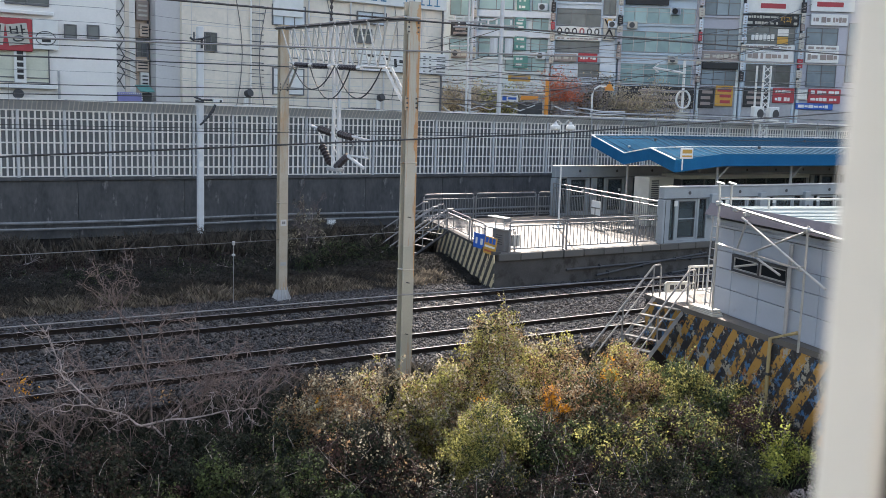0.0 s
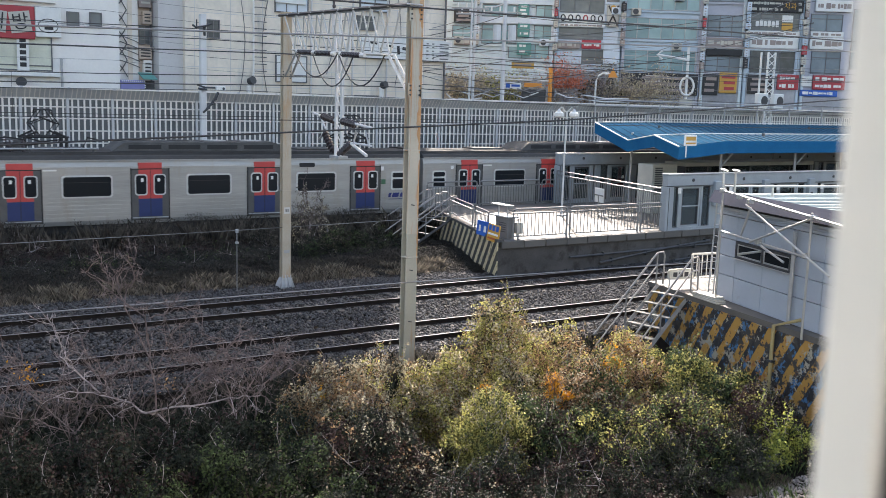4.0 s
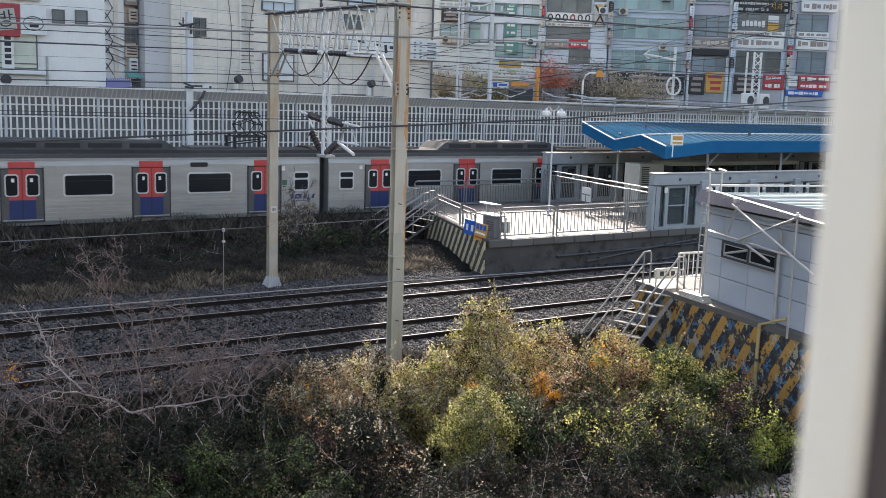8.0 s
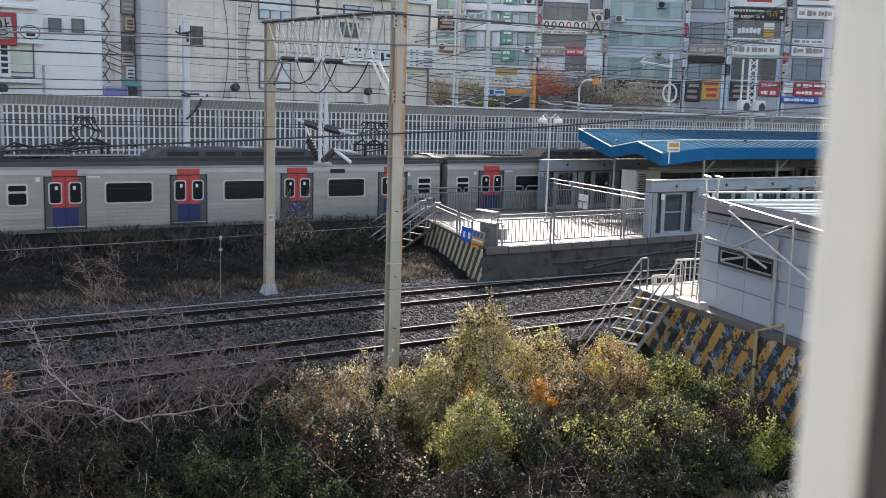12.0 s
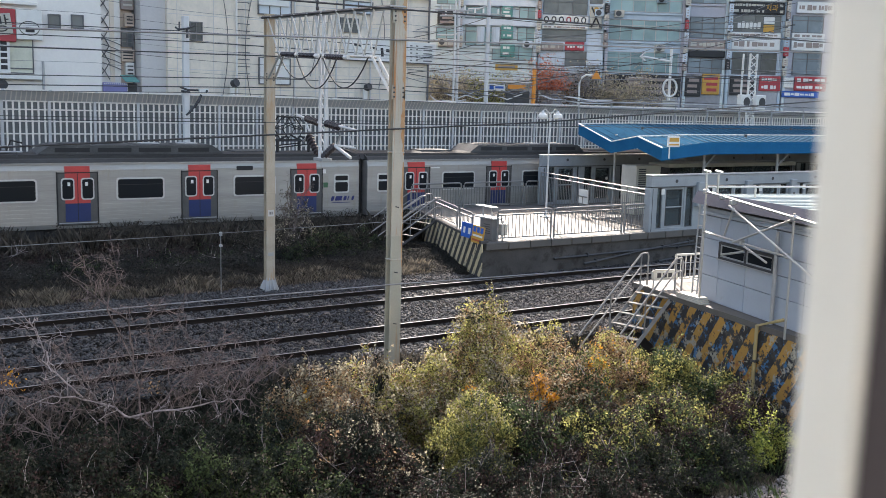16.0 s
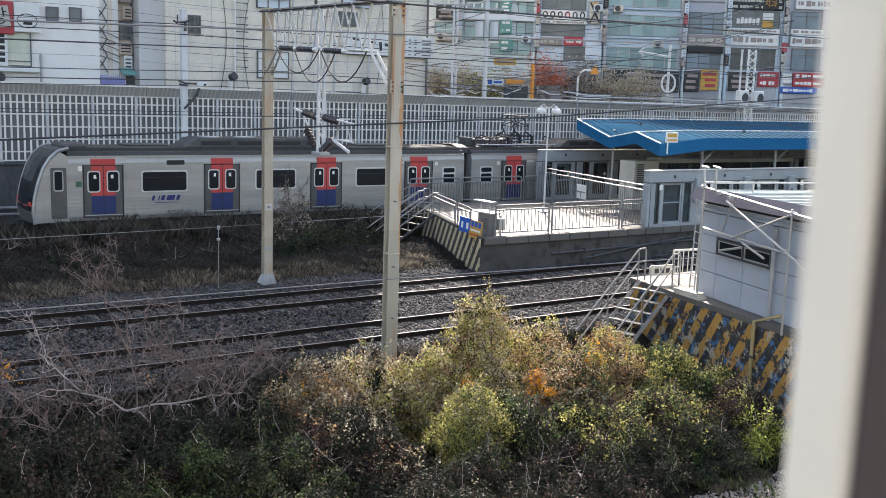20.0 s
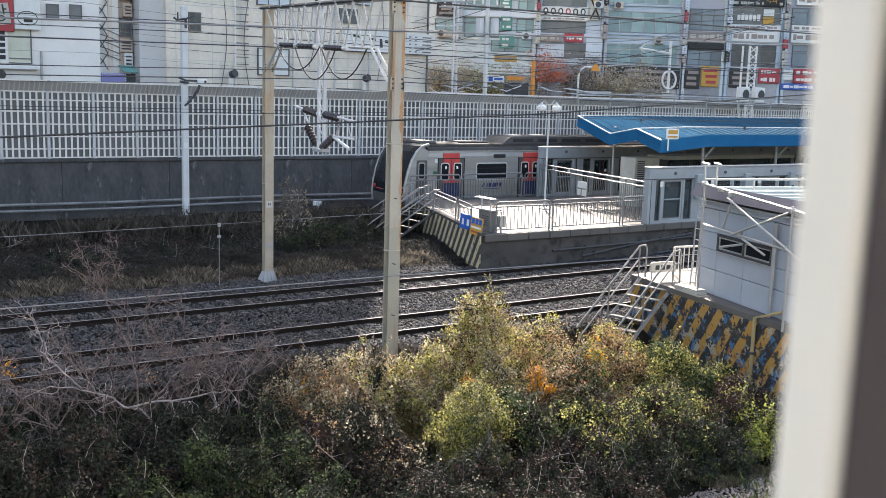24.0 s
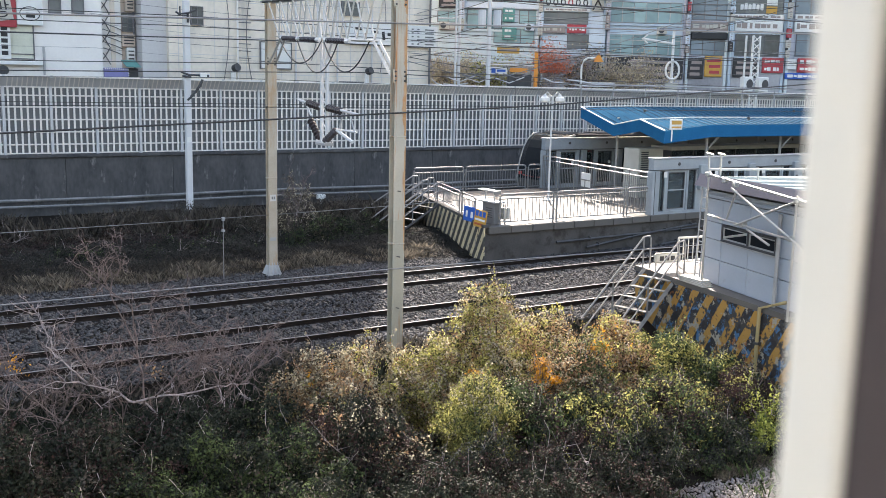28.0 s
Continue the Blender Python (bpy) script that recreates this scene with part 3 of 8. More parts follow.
def add_cab(car):
    """The driving end: a leaning dark front in a silver surround."""
    prof = [(8.5, 3.34, 3.68), (8.9, 3.3, 3.62), (9.2, 3.1, 3.42), (9.45, 2.6, 3.0), (9.62, 2.0, 2.4), (9.75, 1.2, 1.6)]
    secs = [(8.48, 3.7, 1.54), (8.85, 3.6, 1.54), (9.15, 3.34, 1.52), (9.4, 2.95, 1.5), (9.6, 2.4, 1.47), (9.74, 1.8, 1.44), (9.8, 1.3, 1.42), (9.74, 0.85, 1.4)]
    nose = Geo()
    pts = []
    for x, z, w in secs:
        pts.append([(x, -w, z), (x + 0.1, -w * 0.7, z), (x + 0.14, 0, z), (x + 0.1, w * 0.7, z), (x, w, z)])
    for i in range(len(secs) - 1):
        for j in range(4):
            k = 1 if i < 6 else 0
            nose.face([pts[i][j], pts[i][j + 1], pts[i + 1][j + 1], pts[i + 1][j]], k)
    n = part("cab_front", nose, [ROOFUNIT, CARGLASS], car, "dark sloping cab windscreen")
    part("band", Geo().tube([(9.74, -1.38, 1.5), (9.83, -0.85, 1.47), (9.85, 0, 1.46), (9.83, 0.85, 1.47), (9.74, 1.38, 1.5)], 0.07, 6), RED, car, "dull red band under the cab window")
    for s in (-1, 1):
        side = Geo()
        outer = [(8.48, 0.88), (8.48, 3.36)] + [(x, z) for x, z, w in secs[1:]]
        for off in (1.545, 1.49):
            side.face([(x, s * off, z) for x, z in outer])
        for i in range(len(secs) - 1):
            a, b = secs[i], secs[i + 1]
            side.face([(a[0], s * 1.545, a[1]), (b[0], s * 1.545, b[1]), (b[0], s * 1.42, b[1]), (a[0], s * 1.42, a[1])])
        part("cab_side", side, STEELCAR, car, "silver cab surround")
    for s in (-1, 1):
        rim = Geo().tube([(x - 0.03, s * 1.5, z - 0.02) for x, z, w in secs], 0.075, 6)
        part("cab_rim", rim, STEELCAR, car, "pale moulding round the cab front")
    for s in (-1, 1):
        w = part("cab_window", Geo().rbox(8.68, 9.04, s * 1.55 - 0.025, s * 1.55 + 0.025, 2.05, 2.85, 0.08), GALV, car)
        part("pane", Geo().rbox(8.72, 9.0, s * 1.55 - 0.033, s * 1.55 + 0.033, 2.1, 2.8, 0.06), CARGLASS, w)
        part("cab_door", Geo().rbox(8.56, 9.14, s * 1.545 - 0.015, s * 1.545 + 0.015, 1.0, 2.95, 0.06), DOORGREY, car, "grey cab door")
        part("tail_lamp", Geo().cbox(9.7, 9.87, s * 1.15 - 0.15, s * 1.15 + 0.15, 1.5, 1.64, 0.02), RED, car, "red tail lamp")
    part("horn_cover", Geo().cbox(7.6, 8.6, -0.9, 0.9, 3.62, 3.82, 0.08), ROOFUNIT, car, "grey roof fairing above the cab")
    part("coupler", Geo().box(9.6, 10.1, -0.2, 0.2, 0.6, 0.85), RUBBER, car)


def add_pantograph(car, x, gear):
    pg = Geo()
    for s in (-0.5, 0.5):
        pg.tube([(x - 0.85, s, 4.2), (x + 0.85, s, 4.2)], 0.035, 5)
        for e in (-1, 1):
            pg.tube([(x + e * 0.2, s, 4.24), (x + e * 0.5, s * 0.9, 4.7), (x + e * 0.16, s * 0.7, 5.2)], 0.03, 5)
            pg.tube([(x + e * 0.5, s * 0.9, 4.7), (x - e * 0.2, s * 0.4, 4.98)], 0.018, 4)
            pg.tube([(x + e * 0.75, s, 4.2), (x + e * 0.3, s, 4.42)], 0.04, 6)
        for xx in (-0.75, 0.75):
            pg.tube([(x + xx, s, 3.7), (x + xx, s, 4.2)], 0.07, 6)
        pg.tube([(x - 0.7, s, 3.9), (x + 0.7, s, 4.05)], 0.03, 5)
    for e in (-0.5, 0.5):
        pg.tube([(x + e, -0.45, 4.7), (x + e, 0.45, 4.7)], 0.024, 5)
    for e in (-0.17, 0.17):
        pg.tube([(x + e, -1.0, 5.08), (x + e, -0.8, 5.23), (x + e, 0.8, 5.23), (x + e, 1.0, 5.08)], 0.034, 5)
    part("pantograph", pg, RUBBER, car, "dark raised pantograph")
    if not gear:
        return
    o = -1
    for i in range(5):
        part("roof_insulator", Geo().ribbed((x + o * (1.2 + i * 0.42), 0.5, 3.7), (x + o * (1.2 + i * 0.42), 0.5, 4.02), 0.08, 3), INSUL, car)
    part("bus_bar", Geo().tube([(x + o * 1.1, 0.5, 4.04), (x + o * 3.0, 0.5, 4.04), (x + o * 3.4, 0.3, 4.12)], 0.03, 5), RUBBER, car, "dark roof bus bar")
    part("bus_bar", Geo().tube([(x + o * 1.0, -0.7, 3.98), (x + o * 2.6, -0.75, 4.0)], 0.035, 5), RUBBER, car, "dark roof bus bar")
    part("roof_box", Geo().cbox(x + o * 2.0 - 0.45, x + o * 2.0 + 0.45, -0.85, -0.1, 3.7, 4.02, 0.04), ROOFUNIT, car, "grey roof switch box")
    for i in range(4):
        a = x + o * (1.3 + i * 0.55)
        part("roof_insulator", Geo().ribbed((a, -0.6, 3.7), (a, -0.6, 3.98), 0.09, 3), INSUL, car)
        part("roof_connector", Geo().cbox(a - 0.1, a + 0.1, -0.7, -0.5, 3.98, 4.08, 0.02), GALV, car, "pale roof connector")
    part("roof_cable", Geo().tube([(x, 0.3, 3.98), (x + o * 0.7, 0.1, 4.18), (x + o * 1.4, -0.2, 3.95), (x + o * 2.6, -0.3, 4.15), (x + o * 3.4, -0.3, 3.85)], 0.03, 5), RUBBER, car, "sagging black roof cable")
    part("walkway_rail", Geo().tube([(x - o * 1.8, -1.15, 3.8), (x + o * 3.2, -1.15, 3.8)], 0.035, 6), GALV, car, "pale rail along the roof edge")
    for i in range(5):
        part("rail_foot", Geo().box(x - o * 1.6 + o * i * 1.15 - 0.03, x - o * 1.6 + o * i * 1.15 + 0.03, -1.18, -1.12, 3.5, 3.78), ROOFUNIT, car)
    for i in range(6):
        a = x + o * (0.9 + i * 0.45)
        part("roof_insulator", Geo().ribbed((a, -0.95, 3.66), (a, -0.95, 4.1), 0.07, 3), INSUL, car)
    part("roof_cable", Geo().tube([(x + o * 0.8, -0.95, 4.12), (x + o * 1.5, -0.95, 4.22), (x + o * 2.1, -0.95, 4.1), (x + o * 2.8, -0.95, 4.26), (x + o * 3.3, -0.9, 3.95)], 0.035, 5), RUBBER, car, "black roof cable on insulators")
    for a in (1.1, 3.1):
        part("roof_box", Geo().cbox(x + o * a - 0.22, x + o * a + 0.22, -0.5, 0.2, 3.7, 4.12, 0.03), ROOFUNIT, car, "dark roof fuse box")
    part("arrester", Geo().tube([(x - o * 1.3, -0.6, 3.7), (x - o * 1.5, -0.6, 4.2), (x - o * 1.9, -0.6, 4.1)], 0.035, 5), RUBBER, car)


mid_car = car_body(False)
pan_car = car_body(False)
add_pantograph(pan_car, -6.05, True)
add_pantograph(pan_car, 7.05, False)
cab_car = car_body(True)
add_cab(cab_car)
cab_car["label"] = "silver driving car with a dark sloping cab"
TRAIN = []
for k in range(10):
    if k == 0:
        car = cab_car
    elif k == 9:
        car = copy_thing(cab_car, pose(0, 0, 0, 0, 0, 180))
    elif k in (1, 4, 6, 8):
        car = pan_car if k == 1 else copy_thing(pan_car, pose(0, 0, 0))
    else:
        car = mid_car if k == 2 else copy_thing(mid_car, pose(0, 0, 0))
    TRAIN.append(car)
# seconds and the place of the rear end of the first car
RUN = [(0.0, -39.2), (1.0, -23.2), (2.0, -7.4), (3.0, 8.1), (3.5, 15.75), (4.5, 30.6), (5.5, 44.95), (6.0, 52.1), (7.0, 65.8), (8.0, 79.05),
       (9.0, 91.6), (10.0, 103.5), (11.0, 114.85), (12.0, 125.5), (12.5, 130.5), (13.5, 140.1), (14.5, 149.05), (15.5, 157.3), (16.0, 161.15),
       (17.0, 168.55), (18.0, 175.35), (18.5, 178.45), (19.0, 181.4), (20.0, 187.0), (21.0, 191.95), (21.5, 194.1), (22.5, 198.1), (23.5, 201.6),
       (24.0, 203.2), (25.0, 206.2), (25.5, 207.55), (26.0, 208.7), (26.5, 209.75), (27.0, 210.65), (27.5, 211.4), (28.0, 211.95)]


# ---- platforms ----
BLUEROOF = mat("blue_roof_sheet", (0.02, 0.14, 0.3), (0.016, 0.11, 0.245), 1.0, scale=1, fine=10, bump=0.05, grime=((0.035, 0.14, 0.24), 1.5, 0.6), spec=0.0)
# The roof slopes are a darker blue than the fascia.
BLUESHEET = mat("darker_blue_sheet", (0.026, 0.085, 0.15), (0.018, 0.06, 0.11), 1.0, scale=0.8, fine=10, bump=0.05, grime=((0.05, 0.12, 0.18), 1.5, 0.58), spec=0.0)
BLUESEAM = mat("blue_roof_seam", (0.024, 0.095, 0.17), (0.018, 0.07, 0.125), 0.9, scale=2, fine=12, bump=0.03, spec=0.05)
STAINLESS = mat("stainless_tube", (0.27, 0.265, 0.26), (0.18, 0.177, 0.175), 0.45, 0.25, scale=3, fine=30, bump=0.03, spec=0.3)
PSD = mat("screen_door_metal", (0.36, 0.4, 0.43), (0.27, 0.3, 0.325), 0.45, 0.15, scale=1.5, fine=20, bump=0.03, grime=((0.3, 0.32, 0.33), 1.6, 0.65))
PSDGLASS = clear_glass("screen_door_glass", (0.3, 0.36, 0.38))
HUTPANEL = mat("hut_panel", (0.4, 0.445, 0.51), (0.34, 0.385, 0.445), 0.5, scale=1.2, fine=14, rand=0.25, bump=0.04, grime=((0.3, 0.32, 0.35), 1.5, 0.64))
HUTROOF = mat("hut_roof_sheet", (0.3, 0.36, 0.38), (0.2, 0.25, 0.27), 0.8, 0.0, scale=1.5, fine=20, bump=0.05, spec=0.05)
FLASHING = mat("slate_flashing", (0.12, 0.12, 0.155), (0.09, 0.09, 0.115), 0.7, 0.0, scale=1.5, fine=18, bump=0.08)
DARKMETAL = mat("dark_metal", (0.08, 0.085, 0.09), (0.05, 0.05, 0.055), 0.6, 0.3, bump=0.05)
YELLOWPIPE = mat("yellow_pipe", (0.42, 0.33, 0.14), (0.3, 0.25, 0.14), 0.6, scale=4, fine=30, bump=0.1)
SIGNBLUE = mat("sign_blue", (0.02, 0.12, 0.5), (0.02, 0.1, 0.42), 0.5, bump=0)
SIGNYEL = mat("sign_yellow", (0.6, 0.33, 0.06), (0.5, 0.28, 0.05), 0.5, bump=0)
SIGNINK = mat("sign_ink", (0.03, 0.03, 0.035), (0.02, 0.02, 0.02), 0.6, bump=0)
BEIGE = mat("beige_enamel", (0.55, 0.53, 0.47), (0.45, 0.43, 0.38), 0.5, scale=2, fine=20, bump=0.03)


SIGNRED_P = mat("sign_dull_red", (0.45, 0.1, 0.04), (0.36, 0.08, 0.03), 0.5, bump=0)


def stripe_mat(name, ca, cb, pitch, lean, patches):
    """Diagonal hazard paint, worn: old coats show through in patches."""
    m = bpy.data.materials.new(name)
    m.use_nodes = True
    n, l = m.node_tree.nodes, m.node_tree.links
    p = n["Principled BSDF"]
    p.inputs["Roughness"].default_value = 0.75
    tc, sep = n.new("ShaderNodeTexCoord"), n.new("ShaderNodeSeparateXYZ")
    l.new(tc.outputs["Object"], sep.inputs[0])

    def op(kind, a, b=0.0, c=0.0):
        x = n.new("ShaderNodeMath")
        x.operation = kind
        for i, v in enumerate((a, b, c)):
            if isinstance(v, (int, float)):
                x.inputs[i].default_value = v
            else:
                l.new(v, x.inputs[i])
        return x.outputs[0]
    wob = n.new("ShaderNodeTexNoise")
    wob.inputs["Scale"].default_value = 6
    l.new(tc.outputs["Object"], wob.inputs["Vector"])
    a = op("MULTIPLY_ADD", sep.outputs[2], lean, sep.outputs[0])
    a = op("MULTIPLY_ADD", wob.outputs[0], 0.06, a)
    s = op("GREATER_THAN", op("FRACT", op("DIVIDE", a, pitch)), 0.52)
    mix = n.new("ShaderNodeMix")
    mix.data_type = "RGBA"
    mix.inputs[6].default_value, mix.inputs[7].default_value = (*ca, 1), (*cb, 1)
    l.new(s, mix.inputs[0])
    col = mix.outputs[2]
    for i, (c, sc, lim, only) in enumerate(patches):
        t = n.new("ShaderNodeTexNoise")
        t.inputs["Scale"].default_value, t.inputs["Detail"].default_value, t.inputs["Roughness"].default_value = sc, 7, 0.72
        mp = n.new("ShaderNodeMapping")
        mp.inputs["Location"].default_value = (i * 7.3, 1.1 * i, 3.3 * i)
        l.new(tc.outputs["Object"], mp.inputs["Vector"]), l.new(mp.outputs[0], t.inputs["Vector"])
        k = op("GREATER_THAN", t.outputs[0], lim)
        if only == 0:
            k = op("MULTIPLY", k, op("SUBTRACT", 1.0, s))
        mx = n.new("ShaderNodeMix")
        mx.data_type = "RGBA"
        mx.inputs[7].default_value = (*c, 1)
        l.new(k, mx.inputs[0]), l.new(col, mx.inputs[6])
        col = mx.outputs[2]
    l.new(col, p.inputs["Base Color"])
    b = n.new("ShaderNodeBump")
    b.inputs["Strength"].default_value, b.inputs["Distance"].default_value = 0.4, 0.01
    l.new(wob.outputs[0], b.inputs["Height"]), l.new(b.outputs[0], p.inputs["Normal"])
    return m


STRIPE_NEAR = stripe_mat("worn_hazard_stripes", (0.022, 0.022, 0.025), (0.4, 0.22, 0.05), 0.62, -0.62,
                         [((0.05, 0.15, 0.29), 3.2, 0.54, 0), ((0.34, 0.32, 0.26), 2.6, 0.57, 2), ((0.3, 0.12, 0.04), 3.1, 0.62, 2), ((0.045, 0.042, 0.04), 4.5, 0.55, 2)])
STRIPE_FAR = stripe_mat("faded_hazard_stripes", (0.045, 0.045, 0.042), (0.6, 0.5, 0.31), 0.64, -0.9,
                        [((0.2, 0.2, 0.19), 3.0, 0.6, 2), ((0.08, 0.075, 0.07), 4.0, 0.6, 2)])


def plat_geo(y0, y1, x1, endf, z0, z1):
    return Geo().prism([(endf(y0), y0), (x1, y0), (x1, y1), (endf(y1), y1)], z0, z1)


solid("platform_far", plat_geo(28.05, 38.3, 150, end_far, -0.5, 0.86), CONC, "raised concrete island platform with a slanting end", "platform", kind="structure")
solid("platform_near", plat_geo(6.0, 19.9, 150, end_near, -1.6, PLAT - 0.14), CONC, "raised concrete platform beside a track", "platform", kind="structure")
floor_far = solid("platform_floor", Geo().prism([(end_far(28.6) + 0.02, 28.6), (150, 28.6), (150, 38.3), (end_far(38.3) + 0.02, 38.3)], 0.8, PLAT),
                  PAVE, "pale sunlit paving of the island platform", "paving", kind="structure")
coping = thing("platform_edge", (0, 28.0, PLAT), "worn concrete edge slabs along the platform", "platform edge")
cm = Geo().cbox(0.012, 0.988, -0.08, 0.62, -0.26, 0.006, 0.02).mesh("edge_slab", PAVE)
for i in range(60):
    part("edge_slab", cm, None, coping, at=(20.3 + i, 0, random.uniform(-0.004, 0.004)))
solid("platform_slab", plat_geo(6.0, 20.0, 150, lambda y: end_near(y) - 0.06, PLAT - 0.14, PLAT), PAVE,
      "pale concrete deck of the near platform", "paving", kind="structure")
# striped end walls, each a thin skin of painted concrete on the platform's end
for nm, endf, y0, y1, z0, z1, st, lab in (("end_wall_far", end_far, 27.95, 38.3, -0.45, PLAT - 0.02, STRIPE_FAR, "platform end wall with faded yellow and black stripes"),
                                          ("end_wall_near", end_near, 6.0, 19.95, -1.5, PLAT - 0.145, STRIPE_NEAR, "platform end wall with worn yellow and black stripes")):
    p0, p1 = Vector((endf(y1), y1, 0)), Vector((endf(y0), y0, 0))
    d = p1 - p0
    ob = solid(nm, Geo().cbox(0, d.length, -0.05, -0.004, z0, z1, 0.01), st, lab, "end wall", kind="structure")
    ob.matrix_basis = Matrix.Translation(p0) @ Matrix.Rotation(math.atan2(d.y, d.x), 4, "Z")
solid("platform_curb", Geo().prism([(end_far(28.0) - 0.06, 28.0), (end_far(28.0) + 0.25, 28.0), (end_far(38.2) + 0.25, 38.2), (end_far(38.2) - 0.06, 38.2)], PLAT - 0.02, PLAT + 0.08),
      CONC, "low concrete kerb at the platform end", "kerb", kind="structure")


def railing(name, pts, h, label, posts=1.9, gap=0.14, rails=(1.0,), mat_=None, base=0.1, group="platform railings", thick=1.0):
    """Tubular railing along straight pieces: posts, top rails and upright bars."""
    rl = thing(name, pts[0], label, "railing", group)
    o = Vector(pts[0])
    mat_ = mat_ or STAINLESS
    bar_cache = {}
    for a, b in zip(pts, pts[1:]):
        a, b = Vector(a) - o, Vector(b) - o
        L = (b - a).length
        n = max(1, round(L / posts))
        up = Vector((0, 0, 1))
        for r in rails:
            part("top_rail", Geo().tube([a + up * h * r, b + up * h * r], 0.03 * thick, 8), mat_, rl)
        part("bottom_rail", Geo().tube([a + up * base, b + up * base], 0.018, 6), mat_, rl)
        pm = Geo().tube([(0, 0, 0), (0, 0, h)], 0.03 * thick, 8).mesh("post", mat_)
        bm_ = Geo().tube([(0, 0, base), (0, 0, h * min(rails))], 0.015 * thick, 5).mesh("bar", mat_)
        for i in range(n + 1):
            part("post", pm, None, rl, at=a.lerp(b, i / n))
        k = int(L / gap)
        for i in range(1, k):
            part("bar", bm_, None, rl, at=a.lerp(b, i / k))
    return rl


ZP = PLAT
def hurdle(a, b, h, label, gap=0.13, second=0.16, thick=1.0):
    """A free-standing railing panel: a bent tube with round corners, a second rail and upright bars."""
    a, b = Vector(a), Vector(b)
    rl = thing("railing", a, label, "railing", "platform railings")
    d, up, L = (b - a).normalized(), Vector((0, 0, 1)), (b - a).length
    c = 0.12
    bent = [Vector((0, 0, 0)), up * (h - c), d * (c * 0.3) + up * (h - c * 0.3), d * c + up * h, d * (L - c) + up * h, d * (L - c * 0.3) + up * (h - c * 0.3), d * L + up * (h - c), d * L]
    part("frame", Geo().tube(bent, 0.034 * thick, 8), STAINLESS, rl, "bent silver tube")
    part("second_rail", Geo().tube([up * (h - second), d * L + up * (h - second)], 0.024 * thick, 6), STAINLESS, rl)
    part("bottom_rail", Geo().tube([up * 0.12, d * L + up * 0.12], 0.024 * thick, 6), STAINLESS, rl)
    bar = Geo().tube([(0, 0, 0.12), (0, 0, h - second)], 0.014 * thick, 5).mesh("bar", STAINLESS)
    k = int(L / gap)
    for i in range(1, k):
        part("bar", bar, None, rl, at=d * (L * i / k))
    for f in (0.0, 1.0):
        part("base_plate", Geo().cbox(-0.08, 0.08, -0.08, 0.08, 0, 0.02, 0.004), STAINLESS, rl, at=d * (L * f))
    return rl


for x0, x1 in ((21.0, 23.5), (23.66, 27.12), (27.28, 28.42)):
    hurdle((x0, 28.25, ZP), (x1, 28.25, ZP), 1.12, "silver tubular railing along the platform edge", gap=0.165, thick=1.1)
for x0, x1 in ((23.4, 26.17), (26.31, 29.9), (30.07, 30.86)):
    hurdle((x0, 38.2, ZP), (x1, 38.2, ZP), 1.19, "silver tubular railing along the far platform edge", gap=0.15, second=0.22, thick=1.1)
for y0, y1 in ((35.2, 31.6), (31.3, 29.6)):
    hurdle((end_far(y0) + 0.12, y0, ZP + 0.08), (end_far(y1) + 0.12, y1, ZP + 0.08), 0.8, "low silver railing at the platform end", gap=0.17)
railing("railing", [(30.75, 37.9, ZP), (28.68, 28.42, ZP)], 1.66, "tall silver railing across the platform", posts=1.6, gap=0.16, rails=(1.0, 0.88), thick=0.9)
board = thing("notice_board", (29.75, 33.6, ZP), "blank white board fixed on the railing", "board")
part("panel", Geo().cbox(-0.42, 0.42, -0.05, -0.02, 0.55, 1.2, 0.01), WHITE, board, at=pose(0, 0, 0, 0, 0, 77))
part("bracket", Geo().box(-0.42, 0.42, -0.02, 0.02, 0.85, 0.9), STAINLESS, board, at=pose(0, 0, 0, 0, 0, 77))
part("leg", Geo().tube([(0, 0, 0), (0, 0, 0.9)], 0.02, 6), STAINLESS, board)

# equipment box at the platform corner, with its sign plates
BOXGREY = mat("box_grey_paint", (0.2, 0.2, 0.2), (0.14, 0.14, 0.14), 0.7, 0.1, scale=2, fine=20, bump=0.05)
box_ = thing("equipment_box", (20.95, 28.75, ZP), "grey metal equipment box with a sunlit lid", "equipment box")
part("body", Geo().cbox(-0.1, 0.24, -0.35, 0.4, 0, 0.8, 0.02), BOXGREY, box_)
# Lid and shelf tops are paler than the sides: sun glare put into colour.
part("lid", Geo().cbox(-0.2, 0.3, -0.5, 0.75, 0.8, 0.85, 0.01), GALV, box_, "pale sunlit lid")
part("shelf", Geo().cbox(-0.12, 0.18, -0.35, 0.7, 1.2, 1.24, 0.01), GALV, box_, "pale upper shelf")
part("shelf_side", Geo().cbox(-0.12, 0.18, -0.38, -0.35, 1.1, 1.24, 0.008), BOXGREY, box_)
for y in (-0.2, 0.35):
    part("rack_post", Geo().tube([(0, y, 0.85), (0, y, 1.2)], 0.03, 6), GALV, box_)
for i in range(5):
    part("slot", Geo().box(-0.11, -0.096, -0.25, 0.15, 0.25 + i * 0.08, 0.28 + i * 0.08), DARKMETAL, box_)
cb_ = thing("junction_box", (21.35, 28.4, ZP), "small grey junction box on a post", "junction box")
part("post", Geo().tube([(0, 0, 0), (0, 0, 0.75)], 0.035, 8), GALV, cb_)
part("case", Geo().cbox(-0.15, 0.15, -0.12, 0.12, 0.2, 0.62, 0.02), BEIGE, cb_)
R70 = pose(0, 0, 0, 0, 6, -78)
sg = thing("warning_sign", (20.58, 29.6, 1.1), "blue sign plate with white bars on the striped wall", "sign", "signs on the end wall")
